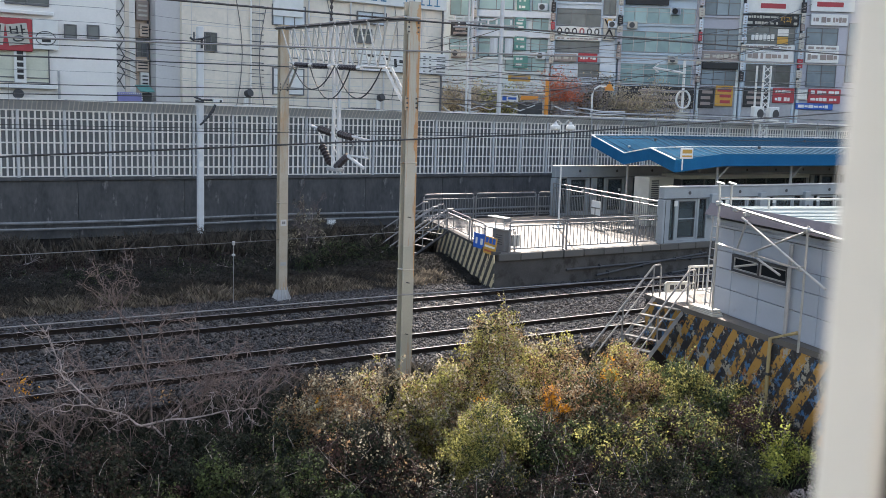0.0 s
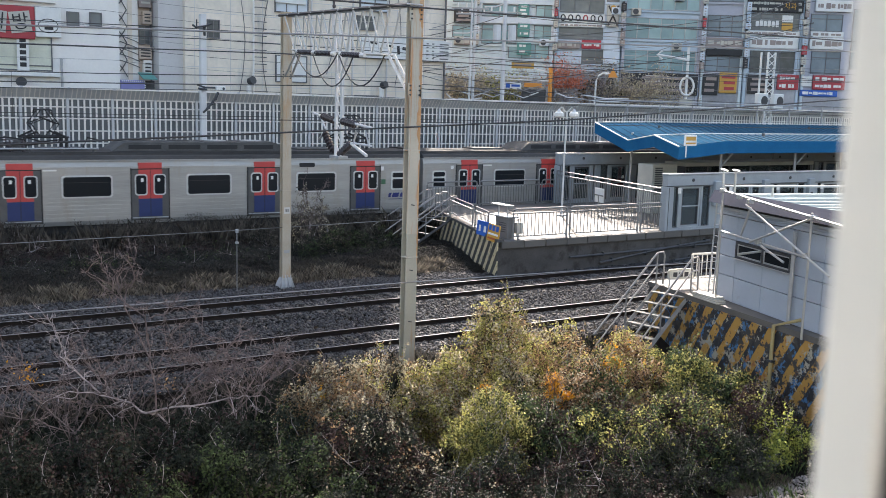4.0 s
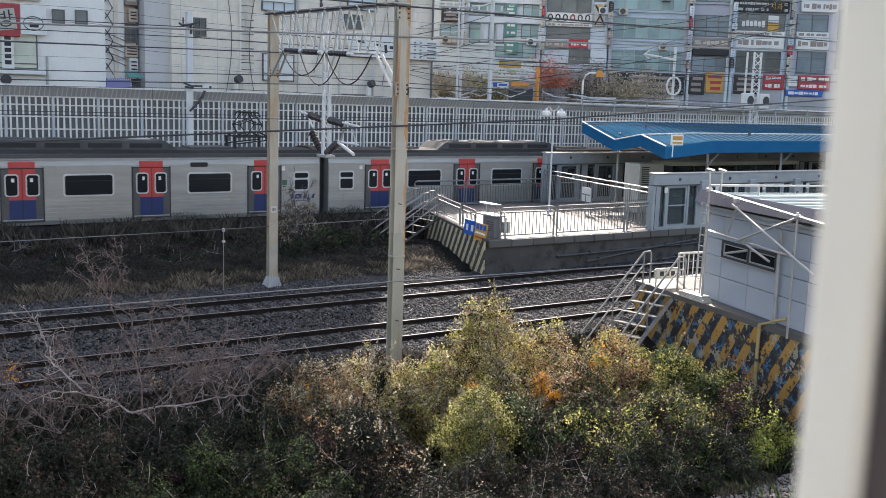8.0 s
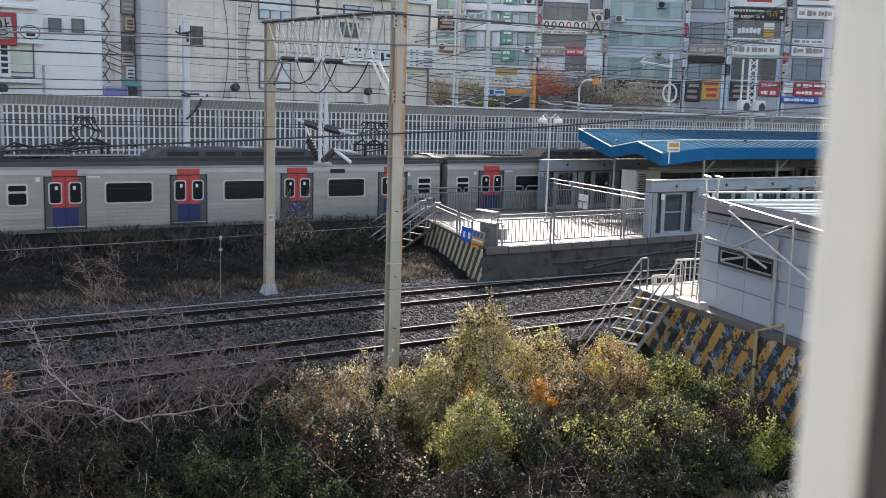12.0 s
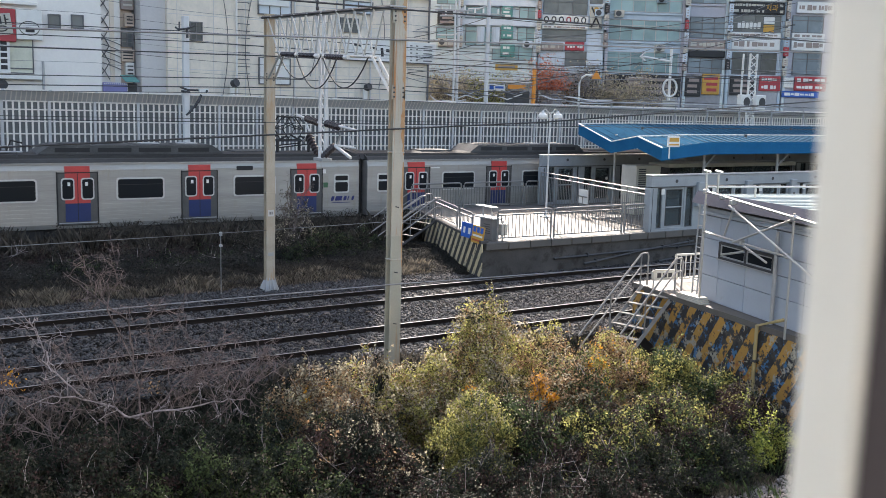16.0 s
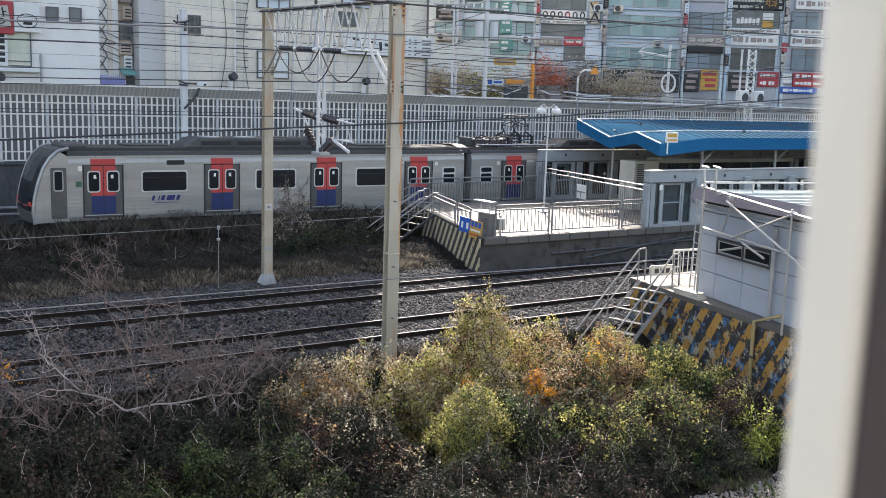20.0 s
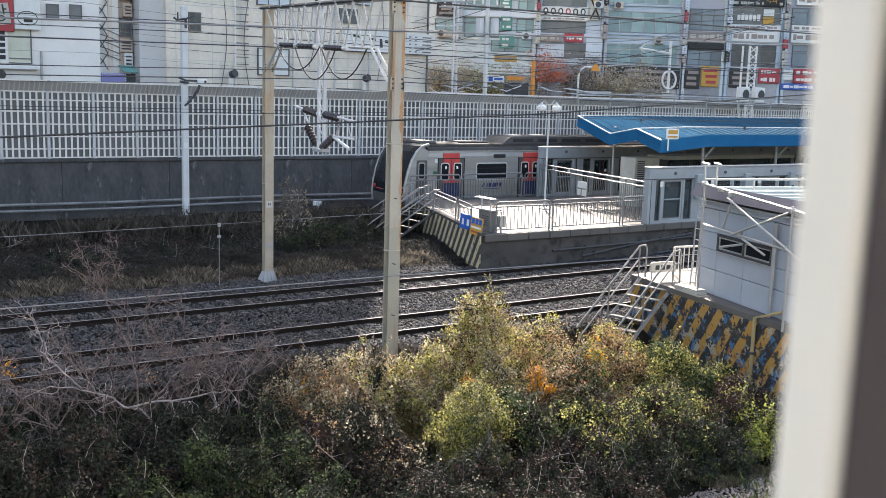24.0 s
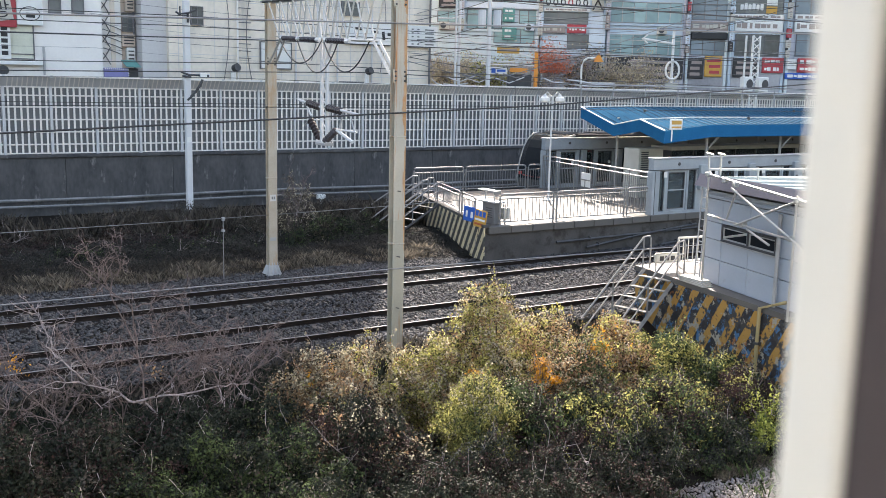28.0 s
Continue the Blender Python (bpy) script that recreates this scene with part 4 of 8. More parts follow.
part("plate", Geo().cbox(-0.3, 0.3, -0.02, 0.02, 0, 0.56, 0.01), SIGNBLUE, sg, at=R70)
part("bracket", Geo().box(0.0, 0.32, -0.03, 0.03, 0.25, 0.31), GALV, sg)
for a, b in ((-0.2, -0.07), (0.05, 0.2)):
    part("mark", Geo().cbox(a, b, -0.026, 0.026, 0.14, 0.4, 0.02), WHITE, sg, "white pictogram bar", at=R70)
sg = thing("warning_sign", (20.2, 28.4, 1.06), "orange and blue sign plate on the striped wall", "sign", "signs on the end wall")
R70 = pose(0, 0, 0, 0, 9, -72)
part("plate", Geo().cbox(-0.27, 0.27, -0.02, 0.02, 0, 0.64, 0.01), SIGNYEL, sg, at=R70)
part("bracket", Geo().box(0.0, 0.3, -0.03, 0.03, 0.3, 0.36), GALV, sg)
for a, b in ((-0.22, -0.1), (-0.06, 0.06), (0.1, 0.22)):
    part("mark", Geo().box(a, b, -0.026, 0.026, 0.4, 0.6), SIGNBLUE, sg, "dark blue pictogram", at=R70)
for z in (0.08, 0.24):
    part("mark", Geo().box(-0.22, 0.22, -0.026, 0.026, z, z + 0.07), WHITE if z > 0.1 else SIGNRED_P, sg, "pale writing bar", at=R70)


for k, (x0, z0, x1, z1) in enumerate(((23.5, 0.35, 40.0, 0.5), (25.0, 0.05, 31.0, 0.62), (29.0, -0.1, 38.0, 0.3))):
    cd = thing("wall_conduit", (0, 27.97, 0), "dark pipe fixed along the platform wall", "pipe", "pipes on the platform wall")
    part("tube", Geo().tube([(x0, -0.01 * k, z0), ((x0 + x1) / 2, -0.02 * k, (z0 + z1) / 2 + 0.05), (x1, -0.01 * k, z1)], 0.045, 6), DARKMETAL, cd)
    for f in (0.1, 0.4, 0.7, 0.95):
        part("clip", Geo().cbox(x0 + (x1 - x0) * f - 0.03, x0 + (x1 - x0) * f + 0.03, -0.06, 0.08, z0 + (z1 - z0) * f - 0.06, z0 + (z1 - z0) * f + 0.1, 0.01), DARKMETAL, cd)

# ---- stairs off the platform ends ----
# Two colours of one steel: sunlit for the near stairs, shaded for the far.
STAIR_LIT = mat("sunlit_stair_steel", (0.27, 0.26, 0.24), (0.16, 0.155, 0.145), 0.75, scale=4, fine=30, bump=0.15, spec=0.2)
STAIR_SHADED = mat("shaded_stair_steel", (0.06, 0.057, 0.055), (0.035, 0.033, 0.032), 0.8, 0.0, scale=4, fine=30, bump=0.15)
def stairs(at, run, drop, width, steps, label, turn=0, steel=None):
    """Steel stairs that go down towards -x; handrails on both sides."""
    steel = steel or STAIR_SHADED
    st = thing("metal_stairs", at, label, "stairs", "metal stairs")
    st.matrix_basis = st.matrix_basis @ pose(0, 0, 0, 0, 0, turn)
    for s in (0, 1):
        y = s * width
        part("stringer", Geo().tube([(0.1, y, 0), (-run, y, -drop)], 0.065, 4), steel, st)
        part("handrail", Geo().tube([(0.35, y, 0), (0.35, y, 0.82), (0.28, y, 0.92), (0, y, 0.92), (-run, y, -drop + 0.9)], 0.026, 8), STAINLESS, st)
        part("mid_rail", Geo().tube([(0.3, y, 0.55), (0, y, 0.55), (-run, y, -drop + 0.52)], 0.022, 6), STAINLESS, st)
        for f in (0.0, 0.5):
            part("baluster", Geo().tube([(-run * f, y, -drop * f), (-run * f, y, -drop * f + 0.9)], 0.025, 6), STAINLESS, st)
    tm = Geo().cbox(-0.09, 0.09, 0.03, width - 0.03, -0.015, 0.015, 0.006).mesh("tread", steel)
    for i in range(steps):
        f = (i + 0.6) / steps
        part("tread", tm, None, st, at=(-run * f, 0, -drop * f))
    return st


stairs((19.62, 18.25, PLAT + 0.03), 2.75, 1.9, 1.1, 8, "steel stairs from the platform down to the bushes", turn=12, steel=STAIR_LIT)
stairs((end_far(36.2) - 0.05, 36.1, PLAT + 0.03), 2.9, 1.4, 1.1, 6, "steel stairs from the island platform to the track", turn=8)
stairs((end_far(34.2) - 0.05, 34.3, PLAT + 0.03), 2.7, 1.4, 1.0, 6, "steel stairs at the striped platform end", turn=8)

# ---- near platform: gate, hut, scaffold ----
gate = railing("platform_gate", [(20.9, 19.45, PLAT), (21.95, 19.3, PLAT)], 0.8, "white barred gate beside the hut", posts=1.9, gap=0.17, mat_=BEIGE, group="gates", thick=1.15)
bd = thing("name_board", (19.95, 18.95, PLAT), "small pale board with unreadable writing on the platform", "board")
part("panel", Geo().cbox(-0.42, 0.42, -0.02, 0.02, 0.22, 0.52, 0.05), BEIGE, bd, at=pose(0, 0, 0, 0, 0, -12))
for a in (-0.26, -0.08, 0.1):
    part("mark", Geo().box(a, a + 0.13, -0.026, 0.026, 0.3, 0.43), SIGNINK, bd, "dark writing bar", at=pose(0, 0, 0, 0, 0, -12))
for x in (-0.36, 0.36):
    part("leg", Geo().tube([(x, 0, 0), (x, 0, 0.25)], 0.02, 6), GALV, bd, at=pose(0, 0, 0, 0, 0, -12))
slabs = thing("timber_stack", (19.35, 17.3, PLAT), "short stack of pale planks by the hut wall", "planks")
for i in range(4):
    part("plank", Geo().cbox(-0.2, 0.1, -0.55 + 0.05 * i, 0.5, 0.04 * i, 0.04 * i + 0.035, 0.006), BEIGE, slabs, at=pose(0, 0, 0, 0, 0, -12 + i * 2))

HUT_ANG = math.degrees(math.atan2(-1, -0.287))   # local +x runs along the end wall
hut = thing("platform_hut", pose(19.85, 17.6, PLAT, 0, 0, HUT_ANG), "pale blue panelled hut with a corrugated roof", "hut")
HL, HD, HH = 6.2, 6.0, 2.6
HW = [(0.86, 3.05, 1.2, 1.58)]
wallg = Geo().box(0.06, HL, 0.06, 0.12, 0, HH)
part("wall", wallg, DARKMETAL, hut, "dark joints behind the wall panels")
part("side_wall", Geo().box(0, 0.06, 0.02, HD, 0, HH), HUTPANEL, hut)
part("side_wall", Geo().box(HL - 0.06, HL, 0.02, HD, 0, HH), HUTPANEL, hut)
part("back_wall", Geo().box(0, HL, HD, HD + 0.06, 0, HH), HUTPANEL, hut)
xs, zs = [0.0, 0.82, 2.0, 3.13, 4.27, 5.4, 6.2], [0.0, 0.66, 1.17, 1.62, 2.22, 2.36]
for i in range(6):
    for j in range(5):
        if j == 2 and i in (1, 2):
            continue
        part("wall_panel", Geo().cbox(xs[i] + 0.008, xs[i + 1] - 0.008, 0.0, 0.058, zs[j] + 0.008, zs[j + 1] - 0.008, 0.006), HUTPANEL, hut)
for z in (2.24, 2.36, 2.48):
    part("cladding_rail", Geo().cbox(0, HL, -0.05, -0.004, z, z + 0.07, 0.015), HUTPANEL, hut, "ribbed eaves cladding")
win = part("window", Geo().ring(0.83, 3.12, -0.03, 0.05, 1.175, 1.615, 0.06).cbox(1.94, 2.01, -0.03, 0.05, 1.235, 1.555, 0.01), DARKMETAL, hut, "dark framed sliding window")
part("sill", Geo().cbox(0.8, 3.15, -0.07, -0.032, 1.15, 1.18, 0.006), GALV, win)
for a in (0.89, 2.01):
    part("pane", Geo().box(a, a + 1.05, 0.02, 0.03, 1.235, 1.555), CARGLASS, win)
    part("inner_frame", Geo().ring(a, a + 1.05, -0.005, 0.018, 1.235, 1.555, 0.035), GALV, win)
roof = part("roof", Geo().box(-0.06, HL + 0.3, -0.2, HD + 0.3, HH + 0.02, HH + 0.1, 0), HUTROOF, hut, "corrugated metal roof sheet")
for i in range(20):
    x = 0.04 + i * 0.33
    part("rib", Geo().prism([(x - 0.06, -0.2), (x + 0.06, -0.2), (x + 0.06, HD + 0.3), (x - 0.06, HD + 0.3)], HH + 0.1, HH + 0.16), HUTROOF, roof)
fl = Geo().sweep([(-0.36, HH - 0.06), (-0.34, HH - 0.06), (-0.17, HH + 0.24), (-0.19, HH + 0.25)], -0.06, HL + 0.32)
part("flashing", fl, FLASHING, hut, "dark slate-coloured roof edge flashing")
scaff = thing("scaffold", pose(19.85, 17.6, PLAT, 0, 0, HUT_ANG), "rusting tube scaffold standing round the hut", "scaffold")
for pts in ([(0.75, -0.45, -0.1), (0.75, -0.45, 2.95)], [(4.3, -0.45, -0.1), (4.3, -0.45, 2.75)], [(0.7, -0.45, 2.9), (5.6, -0.45, 2.57)], [(0.76, -0.45, 1.87), (4.2, -0.45, 1.75)],
            [(1.85, -0.5, 2.66), (5.1, -0.5, 1.48)], [(2.2, -0.55, 1.8), (4.4, -0.4, 2.68)], [(1.69, -0.5, 1.42), (2.6, -0.5, 1.63)], [(2.6, -0.5, 1.76), (3.5, -0.5, 1.52)],
            [(0.75, 1.0, -0.1), (0.75, 1.0, 3.0)], [(0.78, -0.45, 3.02), (0.78, 5.6, 3.02)], [(0.78, 5.6, 3.02), (5.2, 5.6, 3.02)], [(4.3, 1.5, 2.8), (4.3, 5.0, 2.95)],
            [(1.0, 3.2, 3.05), (5.8, 3.2, 3.05)], [(1.59, -0.4, 1.87), (1.92, -0.4, 2.6)], [(0.75, -0.45, 2.88), (0.7, -0.45, 3.41)], [(1.25, -0.45, 2.85), (1.25, -0.45, 3.44)],
            [(0.6, -0.45, 3.42), (0.9, -0.45, 3.4)], [(1.12, -0.45, 3.45), (1.42, -0.45, 3.43)]):
    part("tube", Geo().tube(pts, 0.028, 8), PIPE, scaff)
for x, z in ((0.75, 2.9), (1.95, 2.75), (4.3, 2.65), (4.2, 1.78), (2.4, 1.84), (1.5, 2.82)):
    part("coupler", Geo().cbox(x - 0.06, x + 0.06, -0.53, -0.38, z - 0.06, z + 0.06, 0.02), PIPE, scaff)
lad = thing("scaffold_ladder", pose(19.85, 17.6, PLAT, 0, 0, HUT_ANG), "narrow pale ladder leaning on the hut", "ladder")
for a in (-0.12, 0.12):
    part("stile", Geo().tube([(0.1 + a, -0.2, 0.0), (0.1 + a, -0.12, 2.5)], 0.022, 6), GALV, lad)
for i in range(8):
    part("rung", Geo().tube([(-0.02, -0.2 + 0.01 * i, 0.2 + i * 0.29), (0.22, -0.2 + 0.01 * i, 0.2 + i * 0.29)], 0.014, 5), GALV, lad)
pipe = thing("drain_pipe", (end_near(14.6) - 0.14, 14.6, -1.0), "dull yellow pipe on the striped wall", "pipe")
part("riser", Geo().tube([(0, 0, -0.2), (0, 0, 2.08), (0.25, -0.55, 2.3)], 0.045, 8), YELLOWPIPE, pipe)
part("clamp", Geo().cbox(-0.07, 0.12, -0.07, 0.07, 1.2, 1.26, 0.01), DARKMETAL, pipe)
stand = thing("down_pipe", pose(19.85, 17.6, PLAT, 0, 0, HUT_ANG), "grey down pipe on the hut wall", "pipe")
part("riser", Geo().tube([(3.3, -0.1, 0), (3.3, -0.1, 2.2)], 0.05, 8), GALV, stand)


# ---- platform screen doors ----
def screen(y, x0, n, h, label, head, bay):
    """A run of screen doors. bay: fixed pane, door and second pane as (start, end) along one bay, and the bay's length."""
    sc = thing("platform_screen", (x0, y, PLAT), label, "platform screen", "platform screens")
    L, zt = n * bay[-1], h - head
    part("header", Geo().cbox(-0.02, L, -0.16, 0.16, zt, h, 0.02), PSD, sc)
    part("header_cap", Geo().cbox(-0.04, L, -0.19, 0.19, h + 0.002, h + 0.05, 0.01), GALV, sc, "pale cover strip")
    part("header_groove", Geo().box(-0.02, L, -0.165, 0.165, zt + 0.02, zt + 0.05), DARKMETAL, sc)
    part("end_panel", Geo().cbox(-0.06, 0.16, -0.17, 0.17, 0, zt, 0.02), PSD, sc)
    part("end_strip", Geo().box(0.06, 0.09, -0.176, 0.176, 0.02, zt - 0.02), DARKMETAL, sc)
    part("sill", Geo().box(0.16, L, -0.12, 0.12, 0, 0.12), PSD, sc)
    (a0, a1), (d0, d1), (c0, c1), step = bay
    for i in range(n):
        x = i * step
        for p, q in ((0.16 if i == 0 else 0.0, a0), (a1, d0), (d1, c0), (c1, step)):
            part("post", Geo().cbox(x + p, x + q, -0.1, 0.1, 0.12, zt, 0.012), PSD, sc)
        dr = part("screen_door", Geo().ring(x + d0, x + d1, -0.06, 0.06, 0.12, zt, 0.085), PSD, sc, "pale framed glass door")
        part("door_edge", Geo().ring(x + d0 + 0.085, x + d1 - 0.085, -0.064, 0.064, 0.205, zt - 0.085, 0.03), DARKMETAL, dr)
        part("pane", Geo().box(x + d0 + 0.11, x + d1 - 0.11, -0.012, 0.012, 0.23, zt - 0.11), PSDGLASS, dr)
        part("push_bar", Geo().box(x + d0 + 0.1, x + d1 - 0.1, -0.075, -0.064, 0.95, 1.0), PSD, dr)
        for p, q in ((a0, a1), (c0, c1)):
            fx = part("fixed_panel", Geo().ring(x + p, x + q, -0.05, 0.05, 0.12, zt, 0.035), DARKMETAL, sc)
            part("pane", Geo().box(x + p + 0.035, x + q - 0.035, -0.012, 0.012, 0.155, zt - 0.035), PSDGLASS, fx)
        part("lamp", Geo().tube([(x + (d0 + d1) / 2, -0.162, h - 0.22), (x + (d0 + d1) / 2, -0.185, h - 0.22)], 0.07, 10), DARKMETAL, sc, "dark oval door lamp")
        if bay[-1] > 2.8:
            eb = part("control_box", Geo().cbox(x + step - 0.42, x + step - 0.02, -0.3, -0.1, 0.95, 1.98, 0.02), PSD, sc, "grey control cabinet")
            part("handle", Geo().rbox(x + step - 0.3, x + step - 0.18, -0.33, -0.3, 1.15, 1.4, 0.04), DARKMETAL, eb)
            part("notice", Geo().box(x + 0.62, x + 0.8, -0.115, -0.1, 1.5, 1.72), WHITE, sc, "small white notice")
        else:
            part("sticker", Geo().tube([(x + d1 - 0.2, -0.012, 1.25), (x + d1 - 0.2, -0.02, 1.25)], 0.09, 10), WHITE, sc, "round white sticker")
    return sc


screen(28.15, 28.42, 14, 2.26, "grey screen doors along the near platform edge", 0.48, ((0.42, 0.7), (0.84, 1.96), (2.08, 2.52), 3.0))
screen(38.1, 30.9, 16, 2.47, "pale blue screen doors along the far platform edge", 0.58, ((0.3, 0.8), (1.0, 2.12), (2.3, 2.42), 2.5))
lv = thing("ventilation_cabinet", (33.1, 33.4, PLAT), "beige cabinet with a louvred side", "cabinet")
part("body", Geo().cbox(-0.75, 0.85, -0.5, 0.5, 0, 2.3, 0.03), BEIGE, lv)
for i in range(13):
    part("louvre", Geo().cbox(-0.6, -0.15, -0.54, -0.5, 0.9 + i * 0.1, 0.95 + i * 0.1, 0.006), DARKMETAL, lv)

# ---- canopy ----
can = thing("platform_canopy", (0, 0, PLAT), "blue folded metal canopy over the platform", "canopy")
ra = [(33.15, 38.0, 5.12), (32.28, 34.6, 4.38), (31.63, 32.2, 4.73), (29.92, 29.0, 4.39)]
rb = [(36.7, 38.0, 5.2), (35.4, 34.6, 4.62), (34.9, 32.2, 4.82), (32.78, 29.0, 4.64)]
rc = [(150, 38.0, 5.3), (150, 34.6, 4.72), (150, 32.2, 5.0), (150, 29.0, 4.85)]
sh = Geo()
for A, B in ((ra, rb), (rb, rc)):
    for j in range(3):
        q = [Vector(A[j]), Vector(B[j]), Vector(B[j + 1]), Vector(A[j + 1])]
        sh.face([p - Vector((0, 0, PLAT)) for p in q])
        sh.face([p - Vector((0, 0, PLAT + 0.06)) for p in q])
roof = part("roof_sheet", sh, BLUESHEET, can, "blue roof sheeting")
fas = Geo()
for A in (ra, [rc[3], rb[3], ra[3]]):
    for p, q in zip(A, A[1:]):
        p, q = Vector(p), Vector(q)
        lo = Vector((0, 0, 0.52))
        off = Vector((-0.03, -0.03, 0.03 - PLAT))
        fas.face([p + off, q + off, q + off - lo, p + off - lo])
        fas.face([p + off + Vector((0.05, 0.05, 0)), q + off + Vector((0.05, 0.05, 0)), q + off - lo + Vector((0.05, 0.05, 0)), p + off - lo + Vector((0.05, 0.05, 0))])
part("fascia", fas, BLUEROOF, can, "deep blue fascia")
for line in (ra, [rc[0], rb[0], ra[0]], [rc[2], rb[2], ra[2]]):
    part("trim", Geo().tube([Vector(p) + Vector((0, 0, 0.05 - PLAT)) for p in line], 0.032, 6), WHITE, can, "white edge trim")
def on_roof(u, j, f):
    """A point on the roof: u metres along from the slanting end, strip j, f from its far to its near edge."""
    p, q = Vector(ra[j]).lerp(Vector(ra[j + 1]), f), Vector(rb[j]).lerp(Vector(rb[j + 1]), f)
    if u <= 3:
        return p.lerp(q, u / 3) + Vector((0, 0, 0.025 - PLAT))
    e = Vector(rc[j]).lerp(Vector(rc[j + 1]), f)
    return q + (e - q).normalized() * (u - 3) + Vector((0, 0, 0.025 - PLAT))


for i in range(52):
    for j in (0, 2):
        part("seam", Geo().tube([on_roof(0.4 + i * 0.5, j, 0.02), on_roof(0.4 + i * 0.5, j, 0.98)], 0.024, 4), BLUESEAM, roof)
for u, j, f in ((3.0, 0, 0.45), (6.5, 2, 0.3), (15.0, 0, 0.4)):
    c = on_roof(u, j, f)
    part("vent", Geo().tube([c, c + Vector((0, 0, 0.14))], 0.07, 8), DARKMETAL, roof, "small dark roof vent")
for x in (33.5, 38.5, 44, 50, 56, 62, 70, 78):
    for y, h in ((29.9, 4.3), (35.6, 4.75)):
        part("post", Geo().tube([(x, y, 0), (x, y, h - PLAT)], 0.065, 10), GALV, can)
    part("beam", Geo().box(x - 0.08, x + 0.08, 29.2, 37.8, 3.16, 3.32), GALV, can)
    part("brace", Geo().tube([(x, 29.9, 2.4), (x + 0.5, 29.5, 3.2)], 0.05, 6), GALV, can)
for y in (30.2, 33.5, 37.0):
    part("purlin", Geo().box(33.6, 80, y - 0.05, y + 0.05, 3.3, 3.4), GALV, can)
sb = part("sign", Geo().cbox(-0.36, 0.36, -0.03, 0.03, -0.02, 0.42, 0.02), WHITE, can, "small yellow and white sign", at=(30.35, 28.8, 4.5 - PLAT))
part("mark", Geo().box(-0.28, 0.28, -0.035, 0.035, 0.2, 0.36), SIGNYEL, sb, "yellow writing bar")
part("mark", Geo().box(-0.28, 0.28, -0.035, 0.035, 0.05, 0.12), SIGNYEL, sb, "yellow writing bar")
part("stem", Geo().tube([(-0.2, 0.02, -0.5), (-0.2, 0.02, 0.1)], 0.03, 6), WHITE, sb)
tr = thing("ticket_shelter", (36, 34.5, PLAT), "low glazed shelter under the canopy", "shelter")
part("base", Geo().cbox(-0.5, 9, -0.6, 0.6, 0, 0.6, 0.02), PSD, tr)
part("top", Geo().cbox(-0.6, 9.1, -0.7, 0.7, 2.1, 2.3, 0.02), BEIGE, tr)
for i in range(7):
    part("mullion", Geo().cbox(-0.5 + i * 1.55, -0.4 + i * 1.55, -0.58, 0.58, 0.6, 2.1, 0.01), DARKMETAL, tr)
    if i < 6:
        part("pane", Geo().box(-0.4 + i * 1.55, 1.05 + i * 1.55, -0.55, -0.53, 0.6, 2.1), PSDGLASS, tr)

# ---- platform lamp ----
BACKLAMP = mat("lamp_post_paint", (0.62, 0.62, 0.61), (0.5, 0.5, 0.5), 0.5, 0.1, scale=2, fine=20, bump=0.03)
lp = thing("platform_lamp", (27.72, 33.7, PLAT), "thin white lamp post with two round heads", "lamp post")
part("base_plate", Geo().cbox(-0.2, 0.2, -0.2, 0.2, 0, 0.05, 0.01), GALV, lp)
part("post", Geo().tube([(0, 0, 0.05), (0, 0, 4.55)], 0.05, 10, r2=0.035), BACKLAMP, lp)
part("arm", Geo().tube([(-0.36, 0.18, 4.62), (-0.2, 0.1, 4.8), (0, 0, 4.55), (0.2, -0.1, 4.8), (0.36, -0.18, 4.62)], 0.025, 6), BACKLAMP, lp)
for s in (-1, 1):
    c = Vector((s * 0.3, -s * 0.15, 0))
    hd = Geo().tube([c + Vector((0, 0, z)) for z in (4.36, 4.42, 4.54, 4.6)], 0.2, 14, rs=[0.12, 0.2, 0.2, 0.14])
    h_ = part("lamp_head", hd, WHITE, lp, "round white lamp head")
    part("cap", Geo().tube([c + Vector((0, 0, 4.6)), c + Vector((0, 0, 4.72))], 0.1, 10, r2=0.04), BACKLAMP, h_)
    part("lens", Geo().tube([c + Vector((0, 0, 4.33)), c + Vector((0, 0, 4.36))], 0.11, 10), GALV, h_)


# ---- overhead line masts, portal beam and wires ----
BEAMSTEEL = mat("weathered_lattice_steel", (0.6, 0.6, 0.58), (0.42, 0.42, 0.41), 0.7, 0.2, scale=3, fine=30, bump=0.1)


